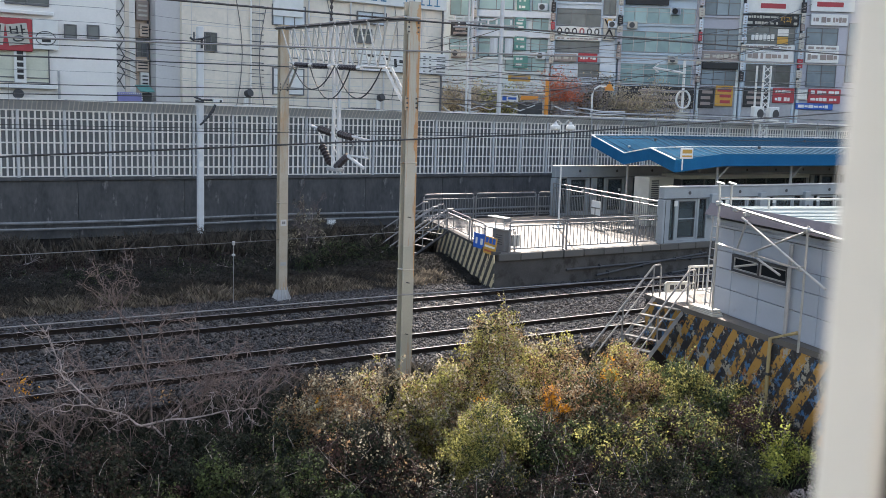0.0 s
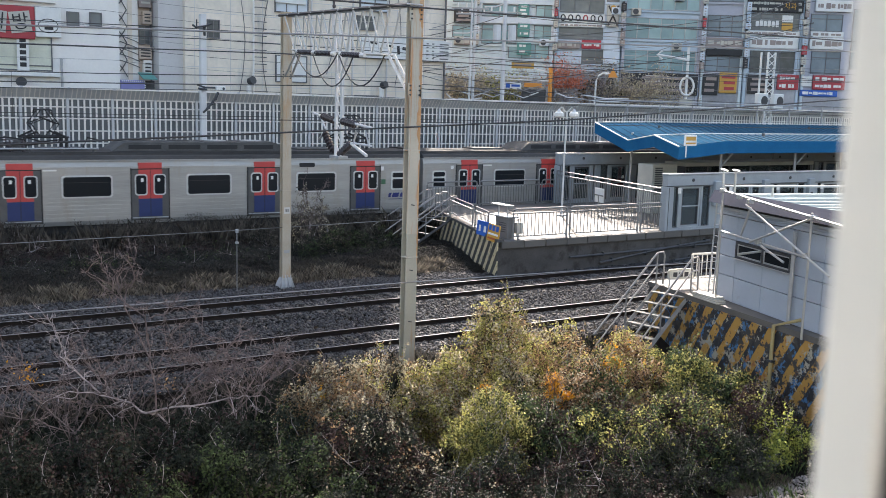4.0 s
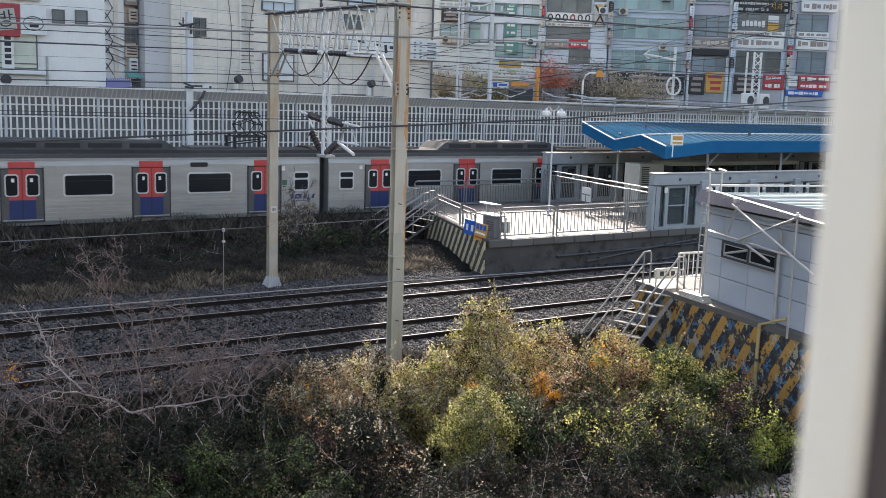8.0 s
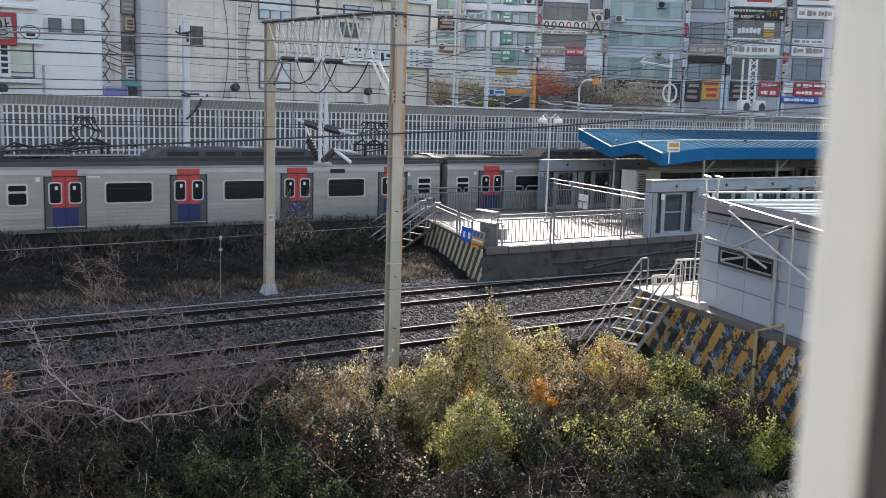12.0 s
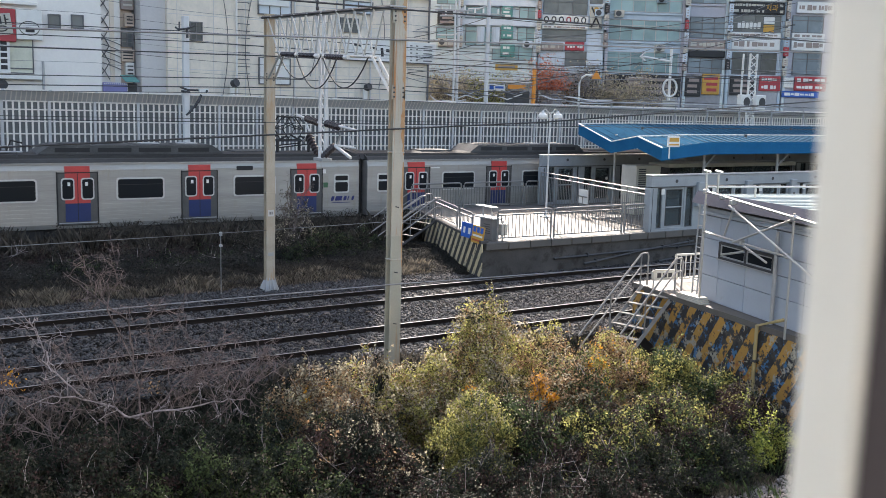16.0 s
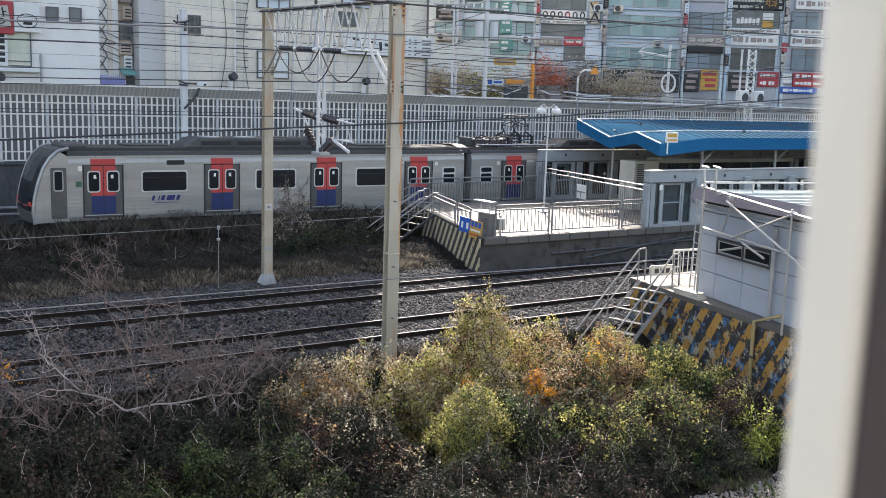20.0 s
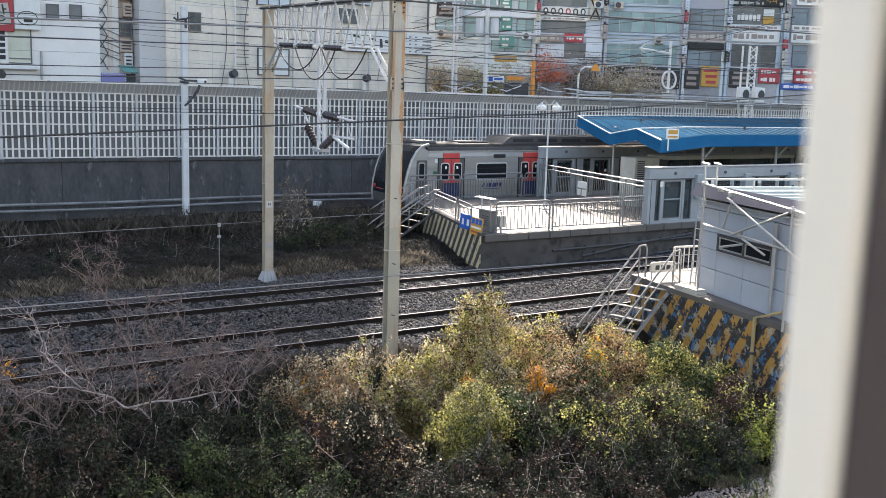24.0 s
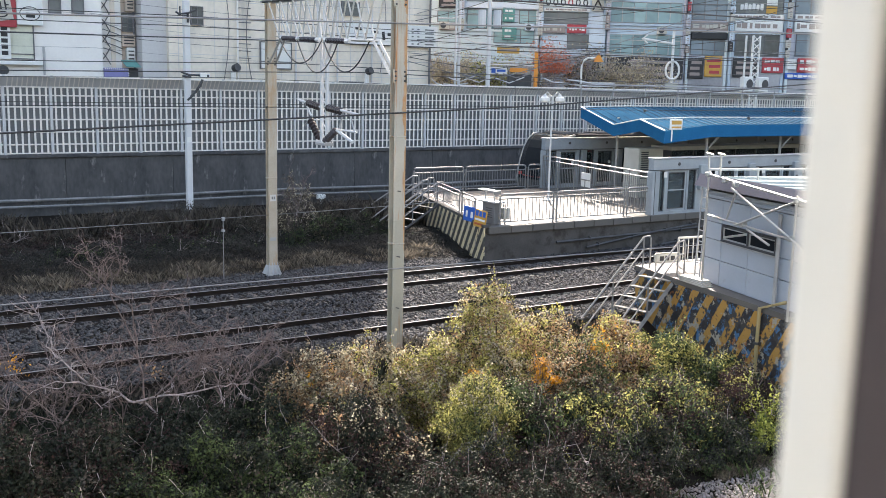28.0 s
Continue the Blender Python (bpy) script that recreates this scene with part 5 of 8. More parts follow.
def h_mast(x, y, z0, h, label, foot=True, upper=POLE, bolts=()):
    """An H-section mast with its two flanges facing the window."""
    ms = thing("line_mast", (x, y, z0), label, "overhead line mast", "overhead line masts")
    for s in (-1, 1):
        part("flange", Geo().cbox(-0.15, 0.15, s * 0.104 - 0.009, s * 0.104 + 0.009, 0, h * 0.42, 0.004), POLE if upper == POLE_RUST else upper, ms, "pale painted flange")
        part("flange", Geo().cbox(-0.15, 0.15, s * 0.104 - 0.009, s * 0.104 + 0.009, h * 0.42, h, 0.004), upper, ms, "rust-streaked flange")
    part("web", Geo().box(-0.008, 0.008, -0.095, 0.095, 0, h), POLE, ms)
    if foot:
        fg = Geo()
        fg.prism([(-0.24, -0.22), (0.24, -0.22), (0.24, 0.22), (-0.24, 0.22)], -0.1, 0.05)
        for sx in (-0.22, -0.07, 0.07, 0.22):
            fg.face([(sx - 0.012, -0.25, 0.05), (sx + 0.012, -0.25, 0.05), (sx * 0.6 + 0.012, -0.115, 0.42), (sx * 0.6 - 0.012, -0.115, 0.42)])
            fg.face([(sx - 0.012, -0.25, 0.05), (sx - 0.012, -0.115, 0.05), (sx * 0.6 - 0.012, -0.115, 0.42)])
        fg.face([(-0.23, -0.19, 0.05), (0.23, -0.19, 0.05), (0.155, -0.12, 0.34), (-0.155, -0.12, 0.34)])
        fg.face([(-0.26, -0.2, 0.05), (-0.26, 0.2, 0.05), (-0.155, 0.12, 0.34), (-0.155, -0.12, 0.34)])
        fg.face([(0.26, -0.2, 0.05), (0.26, 0.2, 0.05), (0.155, 0.12, 0.34), (0.155, -0.12, 0.34)])
        part("foot", fg, GALV, ms, "flared steel mast foot")
    if foot:
        pl_ = part("plate", Geo().box(-0.1, 0.1, -0.122, -0.115, 2.45, 2.66), WINTRIM, ms, "small pale plate")
        part("mark", Geo().box(-0.05, 0.0, -0.125, -0.122, 2.51, 2.6).box(0.02, 0.06, -0.125, -0.122, 2.51, 2.6), SIGNINK_M, pl_, "grey writing bars")
        part("plate", Geo().box(-0.1, 0.1, -0.122, -0.115, 1.15, 1.26), GALV, ms, "small grey plate")
    else:
        for z in (1.9, 3.1, 4.6):
            part("stud", Geo().tube([(-0.05, -0.113, z), (0.03, -0.13, z - 0.02)], 0.012, 5), DARKMETAL, ms)
    for z in bolts:
        bp_ = part("bracket", Geo().cbox(-0.21, -0.1, -0.13, -0.114, z, z + 0.3, 0.006), upper, ms, "bolted bracket plate")
        for dz in (0.05, 0.15, 0.25):
            part("bolt", Geo().tube([(-0.155, -0.13, z + dz), (-0.155, -0.15, z + dz)], 0.022, 6), DARKMETAL, bp_)
            part("bolt", Geo().tube([(0.09, -0.112, z + dz), (0.09, -0.14, z + dz)], 0.022, 6), DARKMETAL, ms)
    for z in (h * 0.36, h * 0.62):
        part("band", Geo().cbox(-0.16, 0.16, -0.12, 0.12, z, z + 0.03, 0.006), upper, ms)
    return ms


SIGNINK_M = mat("faded_plate_ink", (0.2, 0.2, 0.2), (0.14, 0.14, 0.14), 0.6, bump=0)
BACKMAST = mat("pale_grey_mast", (0.7, 0.7, 0.7), (0.58, 0.58, 0.59), 0.6, 0.0, scale=1.5, fine=20, bump=0.08)
M1, M2 = Vector((12.61, 29.4, -0.2)), Vector((11.2, 19.0, -0.9))
h_mast(M1.x, M1.y, M1.z, 8.85, "pale H-section steel mast with rust near the top", upper=POLE_TAN, bolts=(6.75,))
near_mast = h_mast(M2.x, M2.y, M2.z, 9.36, "pale H-section steel mast streaked with rust", foot=False, upper=POLE_RUST, bolts=(7.0, 8.65))
RUSTSTAIN = mat("rust_stain", (0.46, 0.21, 0.08), (0.5, 0.36, 0.22), 0.85, scale=3.5, fine=25, bump=0.2)
for z0, z1, w0 in ((4.3, 5.6, 0.05), (5.75, 7.2, 0.08), (7.0, 8.4, 0.06), (8.5, 9.3, 0.1), (3.2, 4.2, 0.03)):
    g, rnd = Geo(), random.Random(int(z0 * 10))
    n = 14
    edge = [(0.147 - w0 * (0.35 + 0.65 * math.sin(math.pi * (i + 0.5) / n)) * rnd.uniform(0.7, 1.4), z0 + (z1 - z0) * i / (n - 1)) for i in range(n)]
    for (xa, za), (xb, zb) in zip(edge, edge[1:]):
        g.face([(xa, -0.1155, za), (0.147, -0.1155, za), (0.147, -0.1155, zb), (xb, -0.1155, zb)])
    part("rust_stain", g, RUSTSTAIN, near_mast, "orange rust stain")
bp = thing("line_mast", (15.05, 44.75, -0.2), "pale grey square mast behind the far track", "overhead line mast", "overhead line masts")
part("shaft", Geo().cbox(-0.14, 0.14, -0.14, 0.14, 0, 9.84, 0.03), BACKMAST, bp)
part("crossarm", Geo().tube([(-0.55, -0.25, 9.3), (-0.4, -0.25, 9.2), (0.05, -0.25, 9.28), (0.35, -0.25, 9.42)], 0.05, 6), DARKMETAL, bp)
part("bracket", Geo().tube([(-0.36, -0.25, 9.55), (-0.36, -0.25, 9.2)], 0.035, 6), DARKMETAL, bp)
part("bracket", Geo().tube([(0.02, -0.22, 9.25), (0.02, -0.22, 8.85)], 0.06, 6), DARKMETAL, bp)
for pts, r in (([(-0.35, -0.25, 6.62), (0.0, -0.25, 6.5), (0.6, -0.25, 6.5)], 0.05), ([(-0.3, -0.25, 6.45), (0.1, -0.25, 6.4)], 0.05),
               ([(0.05, -0.3, 5.5), (0.3, -0.3, 5.75), (0.6, -0.3, 6.25)], 0.055), ([(0.62, -0.3, 6.3), (0.5, -0.3, 5.95)], 0.06), ([(-0.1, -0.3, 5.35), (0.2, -0.3, 5.6)], 0.05)):
    part("bracket", Geo().tube(pts, r, 6), DARKMETAL, bp)
part("insulator", Geo().ribbed((0.3, -0.3, 5.7), (0.55, -0.3, 6.15), 0.07, 4), INSUL, bp)
bx_ = part("box", Geo().cbox(0.5, 0.95, -0.4, -0.15, 6.38, 6.58, 0.02), WHITE, bp, "white camera housing")
part("lens", Geo().tube([(0.85, -0.4, 6.47), (0.85, -0.42, 6.47)], 0.06, 8), DARKMETAL, bx_)
part("plate", Geo().box(-0.1, 0.1, -0.148, -0.14, 3.4, 3.65), WHITE, bp)
part("base_block", Geo().cbox(-0.35, 0.35, -0.35, 0.35, -0.1, 0.25, 0.03), CONC, bp, "concrete mast footing")

beam = thing("portal_beam", (0, 0, 7.0), "grey lattice beam between two line masts", "portal beam")
T0, T1 = Vector((12.52, 29.5, 1.54)), Vector((11.1, 18.85, 1.1))
B0, B1 = Vector((12.42, 28.1, 0.43)), Vector((11.3, 20.35, 0.06))
for dx in (-0.13, 0.13):
    o = Vector((dx, 0, 0))
    part("top_chord", Geo().tube([T0 + o, T1 + o], 0.042, 4), DARKMETAL if dx < 0 else GALV, beam)
    part("bottom_chord", Geo().tube([B0 + o, B1 + o], 0.035, 4), BEAMSTEEL, beam)
    for i in range(7):
        b = B0.lerp(B1, (i + 0.12) / 6.3)
        for k in (-0.045, 0.075):
            a = T0.lerp(T1, (i + 0.9) / 8.4 + k)
            part("diagonal", Geo().tube([a + o, b + o], 0.023, 4), BEAMSTEEL, beam)
for i in range(10):
    a = T0.lerp(T1, i / 9)
    part("cross_tie", Geo().tube([a + Vector((-0.2, 0, 0)), a + Vector((0.2, 0, 0))], 0.02, 5), GALV, beam)
    c, d = B0.lerp(B1, i / 9), B0.lerp(B1, min(1, (i + 1) / 9))
    part("cross_tie", Geo().tube([c + Vector((-0.2, 0, 0)), d + Vector((0.2, 0, 0))], 0.016, 4), BEAMSTEEL, beam)
for P, Q in ((B0, Vector((12.55, 29.35, -0.36))), (B0 + Vector((0.1, -0.1, 0)), Vector((12.75, 29.3, -0.36))), (B1, Vector((11.1, 19.15, -0.75))), (B1 + Vector((0.1, -0.1, 0)), Vector((11.25, 19.15, -0.75)))):
    part("knee_brace", Geo().tube([P, Q], 0.04, 4), BEAMSTEEL, beam, "pale angle brace")
for f in (0.07, 0.3, 0.6):
    c = B0.lerp(B1, f) + Vector((-0.22, 0, -0.04))
    d = (B1 - B0).normalized()
    part("insulator", Geo().ribbed(c + d * 0.3, c + d * 1.65, 0.066, 11), INSUL, beam, "dark ribbed insulator")
    for e in (0.1, 1.75):
        part("end_fitting", Geo().tube([c + d * e, c + d * (e + 0.3)], 0.05, 6), WHITE, beam, "pale insulator end fitting")
for f0, f1, sag in ((0.0, 0.55, 0.72), (0.24, 0.72, 0.92), (0.55, 1.0, 0.8)):
    a, b = B0.lerp(B1, f0), B0.lerp(B1, f1)
    pts = [a.lerp(b, i / 10) - Vector((0.1, 0, sag * (1 - (i / 5 - 1) ** 2))) for i in range(11)]
    part("jumper", Geo().tube(pts, 0.018, 5), WIRE, beam, "sagging black jumper cable")

drop = thing("drop_bracket", (12.05, 24.42, 4.4), "pale hanging lattice post with wire brackets", "drop bracket")
for dy in (-0.17, 0.17):
    part("leg", Geo().cbox(-0.04, 0.04, dy - 0.045, dy + 0.045, 0, 2.3, 0.006), BACKMAST, drop)
part("leg", Geo().tube([(0, 0.17, 2.3), (0, 0.45, 4.05)], 0.055, 4), BACKMAST, drop)
part("leg", Geo().tube([(0, -0.17, 2.3), (0, -0.52, 2.85), (0, -0.6, 3.9)], 0.055, 4), BACKMAST, drop)
part("leg", Geo().tube([(0, 0.0, 2.3), (0, 0.0, 4.05)], 0.05, 4), BACKMAST, drop)
part("finial", Geo().ribbed((0, 0.4, 4.05), (0, 0.4, 4.7), 0.05, 4), INSUL, drop)
for i in range(7):
    z = 0.1 + i * 0.32
    part("lacing", Geo().tube([(-0.03, -0.17, z), (-0.03, 0.17, z + 0.3)], 0.018, 4), BACKMAST, drop)
part("foot_plate", Geo().cbox(-0.15, 0.15, -0.28, 0.28, -0.03, 0.05, 0.01), GALV, drop)
for pts, r, m in (([(0, 1.68, 1.17), (0, 0.2, 1.0)], 0.035, BACKMAST), ([(0, -0.05, 1.03), (0, -1.95, 0.88)], 0.035, BACKMAST), ([(0, 1.2, 1.1), (0, 0.85, 0.75)], 0.03, BACKMAST),
                  ([(0, 0.95, 0.62), (0, 1.25, 0.45)], 0.03, GALV), ([(0, -0.75, 0.42), (0, -1.65, 0.15)], 0.045, BACKMAST), ([(0, -0.75, 0.44), (0, -1.9, 0.42)], 0.03, BACKMAST),
                  ([(0, -0.9, 0.45), (0, -1.1, 0.9)], 0.025, GALV), ([(0, -1.5, 0.92), (0, -1.75, 0.42)], 0.02, GALV)):
    part("arm", Geo().tube(pts, r, 6), m, drop)
for a, b in (((0, 1.05, 1.1), (0, 0.3, 1.0)), ((0, -0.2, 1.0), (0, -1.0, 0.93)), ((0, 0.9, 0.62), (0, 0.32, 0.14)), ((0, -0.05, 0.08), (0, -0.72, 0.42))):
    part("insulator", Geo().ribbed(a, b, 0.105, 6), INSUL, drop, "dark ribbed insulator")


def wire(name, pts, r, m, label, sag=0.0, out=1.0):
    """out: the whole line is moved away from the window by this factor."""
    pts = [(x * out, y * out, EYE_Z + (z - EYE_Z) * out) for x, y, z in pts]
    P = []
    for a, b in zip(pts, pts[1:]):
        a, b = Vector(a), Vector(b)
        for i in range(12):
            f = i / 12
            P.append(a.lerp(b, f) - Vector((0, 0, sag * 4 * f * (1 - f))))
    P.append(Vector(pts[-1]))
    return solid(name, Geo().tube(P, r, 5), m, label, "wire", "overhead wires")


wire("feeder_wire", [(-40, 18.3, 3.0), (2.6, 18.3, 5.07), (14.9, 18.3, 5.66), (21.5, 18.3, 6.13), (90, 18.3, 11.0)], 0.019, WIRE, "thick dark wire rising along the track", out=18.83 / 18.3)
wire("feeder_wire", [(-50, 18.2, 6.5), (2.9, 18.2, 7.1), (11.3, 18.2, 7.36), (70, 18.2, 9.2)], 0.019, WIRE_L, "pale wire strung past the masts", out=18.83 / 18.2)
wire("feeder_wire", [(-50, 18.6, 7.75), (11.0, 18.6, 8.02), (70, 18.6, 8.5)], 0.02, WIRE, "dark wire strung above the masts", out=18.83 / 18.6)
wire("feeder_wire", [(-50, 29.2, 6.4), (12.5, 29.2, 7.35), (90, 29.2, 7.6)], 0.018, WIRE, "dark wire along the portal beam")
wire("messenger_wire", [(-60, 26.25, 6.9), (12.1, 26.25, 6.6), (80, 26.25, 6.9)], 0.012, WIRE, "thin dark messenger wire above the track", 0.5)
mid_wire = wire("contact_wire", [(-60, 26.25, 5.35), (12.1, 26.25, 5.35), (80, 26.25, 5.35)], 0.01, WIRE, "thin contact wire above the track")
for x in range(-52, 78, 8):
    f = (x + 60) / 72.1 if x < 12.1 else (x - 12.1) / 67.9
    part("dropper", Geo().tube([(x, 26.25, 5.35), (x, 26.25, (6.9 - 0.3 * f if x < 12.1 else 6.6 + 0.3 * f) - 2 * f * (1 - f))], 0.004, 4), WIRE, mid_wire)
wire("messenger_wire", [(-60, 21.75, 6.6), (12.0, 21.75, 6.35), (80, 21.75, 6.6)], 0.012, WIRE, "thin dark messenger wire above the track", 0.5)
far_wire = wire("contact_wire", [(-60, 40.3, 5.1), (15, 40.3, 5.1), (120, 40.3, 5.1)], 0.012, WIRE, "thin contact wire above the far track")
for x in range(-52, 118, 8):
    f = (x + 60) / 75 if x < 15 else (x - 15) / 105
    part("dropper", Geo().tube([(x, 40.3, 5.1), (x, 40.3, 6.2 - 1.6 * f * (1 - f))], 0.006, 4), WIRE, far_wire)
wire("messenger_wire", [(-60, 40.3, 6.2), (15, 40.3, 6.2), (120, 40.3, 6.2)], 0.014, WIRE, "thin dark messenger wire above the track", 0.4)
wire("feeder_wire", [(-60, 44.6, 8.4), (15, 44.6, 8.5), (120, 44.6, 8.6)], 0.02, WIRE, "dark wire along the far masts", 0.3)
wire("feeder_wire", [(-60, 44.6, 8.9), (15, 44.6, 8.95), (120, 44.6, 9.1)], 0.02, WIRE, "dark wire along the far masts", 0.3)
for i, (y, z) in enumerate(((53, 7.6), (53.3, 8.3), (53.6, 8.9), (54, 9.4), (54.3, 10.2), (54.5, 11.0), (53.2, 12.0))):
    wire("street_wire", [(-60, y, z + 0.2), (13, y, z), (33, y, z - 0.1), (75, y, z + 0.3)], 0.009 + 0.003 * (i % 2), (WIRE_L, WIRE)[i % 3 == 1], "black utility wire along the street", 0.35)
wire("guard_cable", [(-40, 18.5, 2.15), (10.8, 18.5, 2.0), (17.9, 18.5, 1.89), (40, 18.5, 1.6)], 0.015, WIRE_L, "pale cable along the near track")
wire("guard_cable", [(-40, 29.3, 1.4), (4.45, 29.3, 1.72), (10.92, 29.3, 1.78), (17, 29.3, 1.88), (32.6, 29.3, 2.3)], 0.012, DUCT, "thin grey cable on short posts")
for x in (10.92,):
    sp = thing("cable_post", (x, 29.3, -0.2), "thin grey post holding a cable", "post")
    part("post", Geo().tube([(0, 0, 0), (0, 0, 2.0)], 0.014, 6), DUCT, sp)
    part("clip", Geo().cbox(-0.04, 0.04, -0.05, 0.05, 1.9, 2.02, 0.01), GALV, sp)
    part("clip", Geo().cbox(-0.05, 0.05, -0.04, 0.04, 1.55, 1.62, 0.01), GALV, sp)
bx = thing("trackside_box", (22.7, 46.4, -0.1), "small white box on the cable ducts", "box")
part("body", Geo().cbox(-0.22, 0.22, -0.12, 0.12, 0.12, 0.36, 0.02), WHITE, bx)
part("foot", Geo().box(-0.05, 0.05, -0.05, 0.05, -0.3, 0.12), GALV, bx)

# ---- the window and room where the camera stands ----
# Unseen room, kept pale behind a wide opening to bounce light onto the jamb.
PLASTER = mat("room_bounce_plaster", (0.82, 0.82, 0.82), (0.77, 0.77, 0.77), 0.85, scale=1, fine=20, bump=0.05)
FACADE = mat("own_facade_render", (0.6, 0.57, 0.52), (0.5, 0.47, 0.43), 0.9, scale=0.6, fine=14, bump=0.2)
g = Geo()
for a in ((-9, -2.7, 5.2, 7.3), (0.43, 9, 5.2, 7.3), (-9, 9, -1.2, 5.2), (-9, 9, 7.3, 10)):
    g.box(a[0], a[1], 0.1, 0.248, a[2], a[3])
solid("wall_window", g, FACADE, "rendered facade round the upstairs window", "wall", kind="structure")
g = Geo().box(-3.2, -3.0, -4, 0.1, 4.4, 7.6).box(3.0, 3.2, -4, 0.1, 4.4, 7.6).box(-3.2, 3.2, -4.2, -4, 4.4, 7.6)
solid("wall_room", g, PLASTER, "plain plaster walls of the room", "wall", kind="structure")
solid("floor_room", Geo().box(-3.2, 3.2, -4.2, 0.1, 4.25, 4.4), PLASTER, "plain floor of the room", "floor", kind="structure")
solid("ceiling_room", Geo().box(-3.2, 3.2, -4.2, 0.1, 7.6, 7.75), PLASTER, "plain white ceiling of the room", "ceiling", kind="structure")
wf = thing("window_1", (0, 0, 5.2), "white plastic window frame with a dark seal", "window", kind="structure")
part("jamb", Geo().cbox(0.345, 0.43, 0.2185, 0.2485, 0, 2.1, 0.003), PVC, wf, "white plastic jamb")
part("jamb", Geo().cbox(-2.7, -2.63, 0.2, 0.26, 0, 2.1, 0.003), PVC, wf, "white plastic jamb")
# Dark box for the seal; its colour also carries the frame's shaded inner side.
part("seal", Geo().cbox(0.3465, 0.43, 0.16, 0.218, 0, 2.1, 0.002), DARKPLASTIC, wf, "dark window seal and shaded frame side")
# Unseen sill added to throw sunlight back at the jamb.
part("sill", Geo().cbox(-2.7, 0.43, 0.26, 0.42, -0.05, 0.0, 0.004), PVC, wf, "unseen white sill added for bounce light")
part("head", Geo().cbox(-2.63, 0.345, 0.2, 0.26, 2.04, 2.1, 0.003), PVC, wf, "white window head")


# ---- buildings beyond the wall ----
PLASTER_W = mat("white_facade", (0.88, 0.85, 0.81), (0.78, 0.75, 0.72), 0.85, scale=0.5, fine=8, bump=0.1, grime=((0.6, 0.61, 0.62), 0.7, 0.62, (1, 1, 0.25)))
PLASTER_G = mat("grey_facade", (0.9, 0.8, 0.68), (0.66, 0.6, 0.52), 0.9, scale=0.45, fine=5, bump=0.25, grime=((0.6, 0.56, 0.5), 0.6, 0.55, (1, 1, 0.25)))
PLASTER_B = mat("blue_grey_facade", (0.66, 0.64, 0.63), (0.54, 0.52, 0.52), 0.9, scale=0.4, fine=8, bump=0.15)
CREAM = mat("cream_facade", (0.62, 0.5, 0.41), (0.5, 0.41, 0.34), 0.85, scale=0.5, fine=8, bump=0.1)
# Reflections are put into these pane colours, which vary from pane to pane.
WINGLASS = mat("window_glass", (0.05, 0.06, 0.065), (0.2, 0.22, 0.235), 0.12, scale=0.5, fine=2, rand=0.8, bump=0)
TEALGLASS = mat("teal_glass", (0.1, 0.18, 0.2), (0.36, 0.54, 0.57), 0.12, scale=0.35, fine=1.5, rand=0.7, bump=0)
BLUEGLASS = mat("blue_glass", (0.08, 0.11, 0.14), (0.27, 0.35, 0.41), 0.12, scale=0.35, fine=1.5, rand=0.7, bump=0)
# Pale panes: a white reflection is painted in as the base colour.
REFLECTGLASS = mat("pale_reflection_glass", (0.5, 0.58, 0.66), (0.7, 0.75, 0.8), 0.15, scale=0.8, fine=3, rand=0.4, bump=0)
SHOPDARK = mat("dark_shop_front", (0.46, 0.47, 0.5), (0.2, 0.2, 0.22), 0.5, scale=0.5, fine=4, rand=0.5, bump=0)
WFRAME = mat("window_metal", (0.16, 0.16, 0.17), (0.11, 0.11, 0.12), 0.5, 0.3, bump=0)
BLIND = mat("pale_blind", (0.72, 0.72, 0.6), (0.55, 0.56, 0.46), 0.8, scale=1, fine=10, bump=0.05)
SIGNRED = mat("sign_red", (0.45, 0.045, 0.06), (0.36, 0.04, 0.05), 0.5, bump=0)
SIGNGREEN = mat("sign_green", (0.1, 0.3, 0.27), (0.08, 0.24, 0.22), 0.5, bump=0)
SIGNTEAL = mat("sign_teal_blue", (0.05, 0.2, 0.36), (0.04, 0.17, 0.3), 0.5, bump=0)
VIOLET = mat("violet_sign", (0.24, 0.24, 0.5), (0.2, 0.2, 0.42), 0.5, bump=0)
SIGNBROWN = mat("sign_brown", (0.33, 0.27, 0.25), (0.27, 0.22, 0.2), 0.6, bump=0)
FACE_C = [mat("far_facade_green", (0.64, 0.72, 0.74), (0.5, 0.57, 0.6), 0.7, scale=0.4, fine=6, bump=0.05),
          mat("far_facade_white", (0.68, 0.75, 0.82), (0.52, 0.59, 0.66), 0.7, scale=0.4, fine=6, bump=0.05),
          mat("far_facade_blue", (0.5, 0.6, 0.68), (0.4, 0.49, 0.57), 0.6, scale=0.4, fine=6, bump=0.05),
          mat("far_facade_brown", (0.5, 0.5, 0.56), (0.4, 0.41, 0.46), 0.7, scale=0.4, fine=6, bump=0.05)]


def text_mesh(s, size, material, thick=0.01):
    cu = bpy.data.curves.new("writing", "FONT")
    cu.body, cu.size, cu.extrude, cu.align_x, cu.align_y = s, size, thick, "CENTER", "CENTER"
    tmp = new("writing_curve", cu)
    dg = bpy.context.evaluated_depsgraph_get()
    dg.update()
    me = bpy.data.meshes.new_from_object(tmp.evaluated_get(dg))
    bpy.data.objects.remove(tmp)
    bpy.data.curves.remove(cu)
    me.materials.clear()
    me.materials.append(material)
    return me


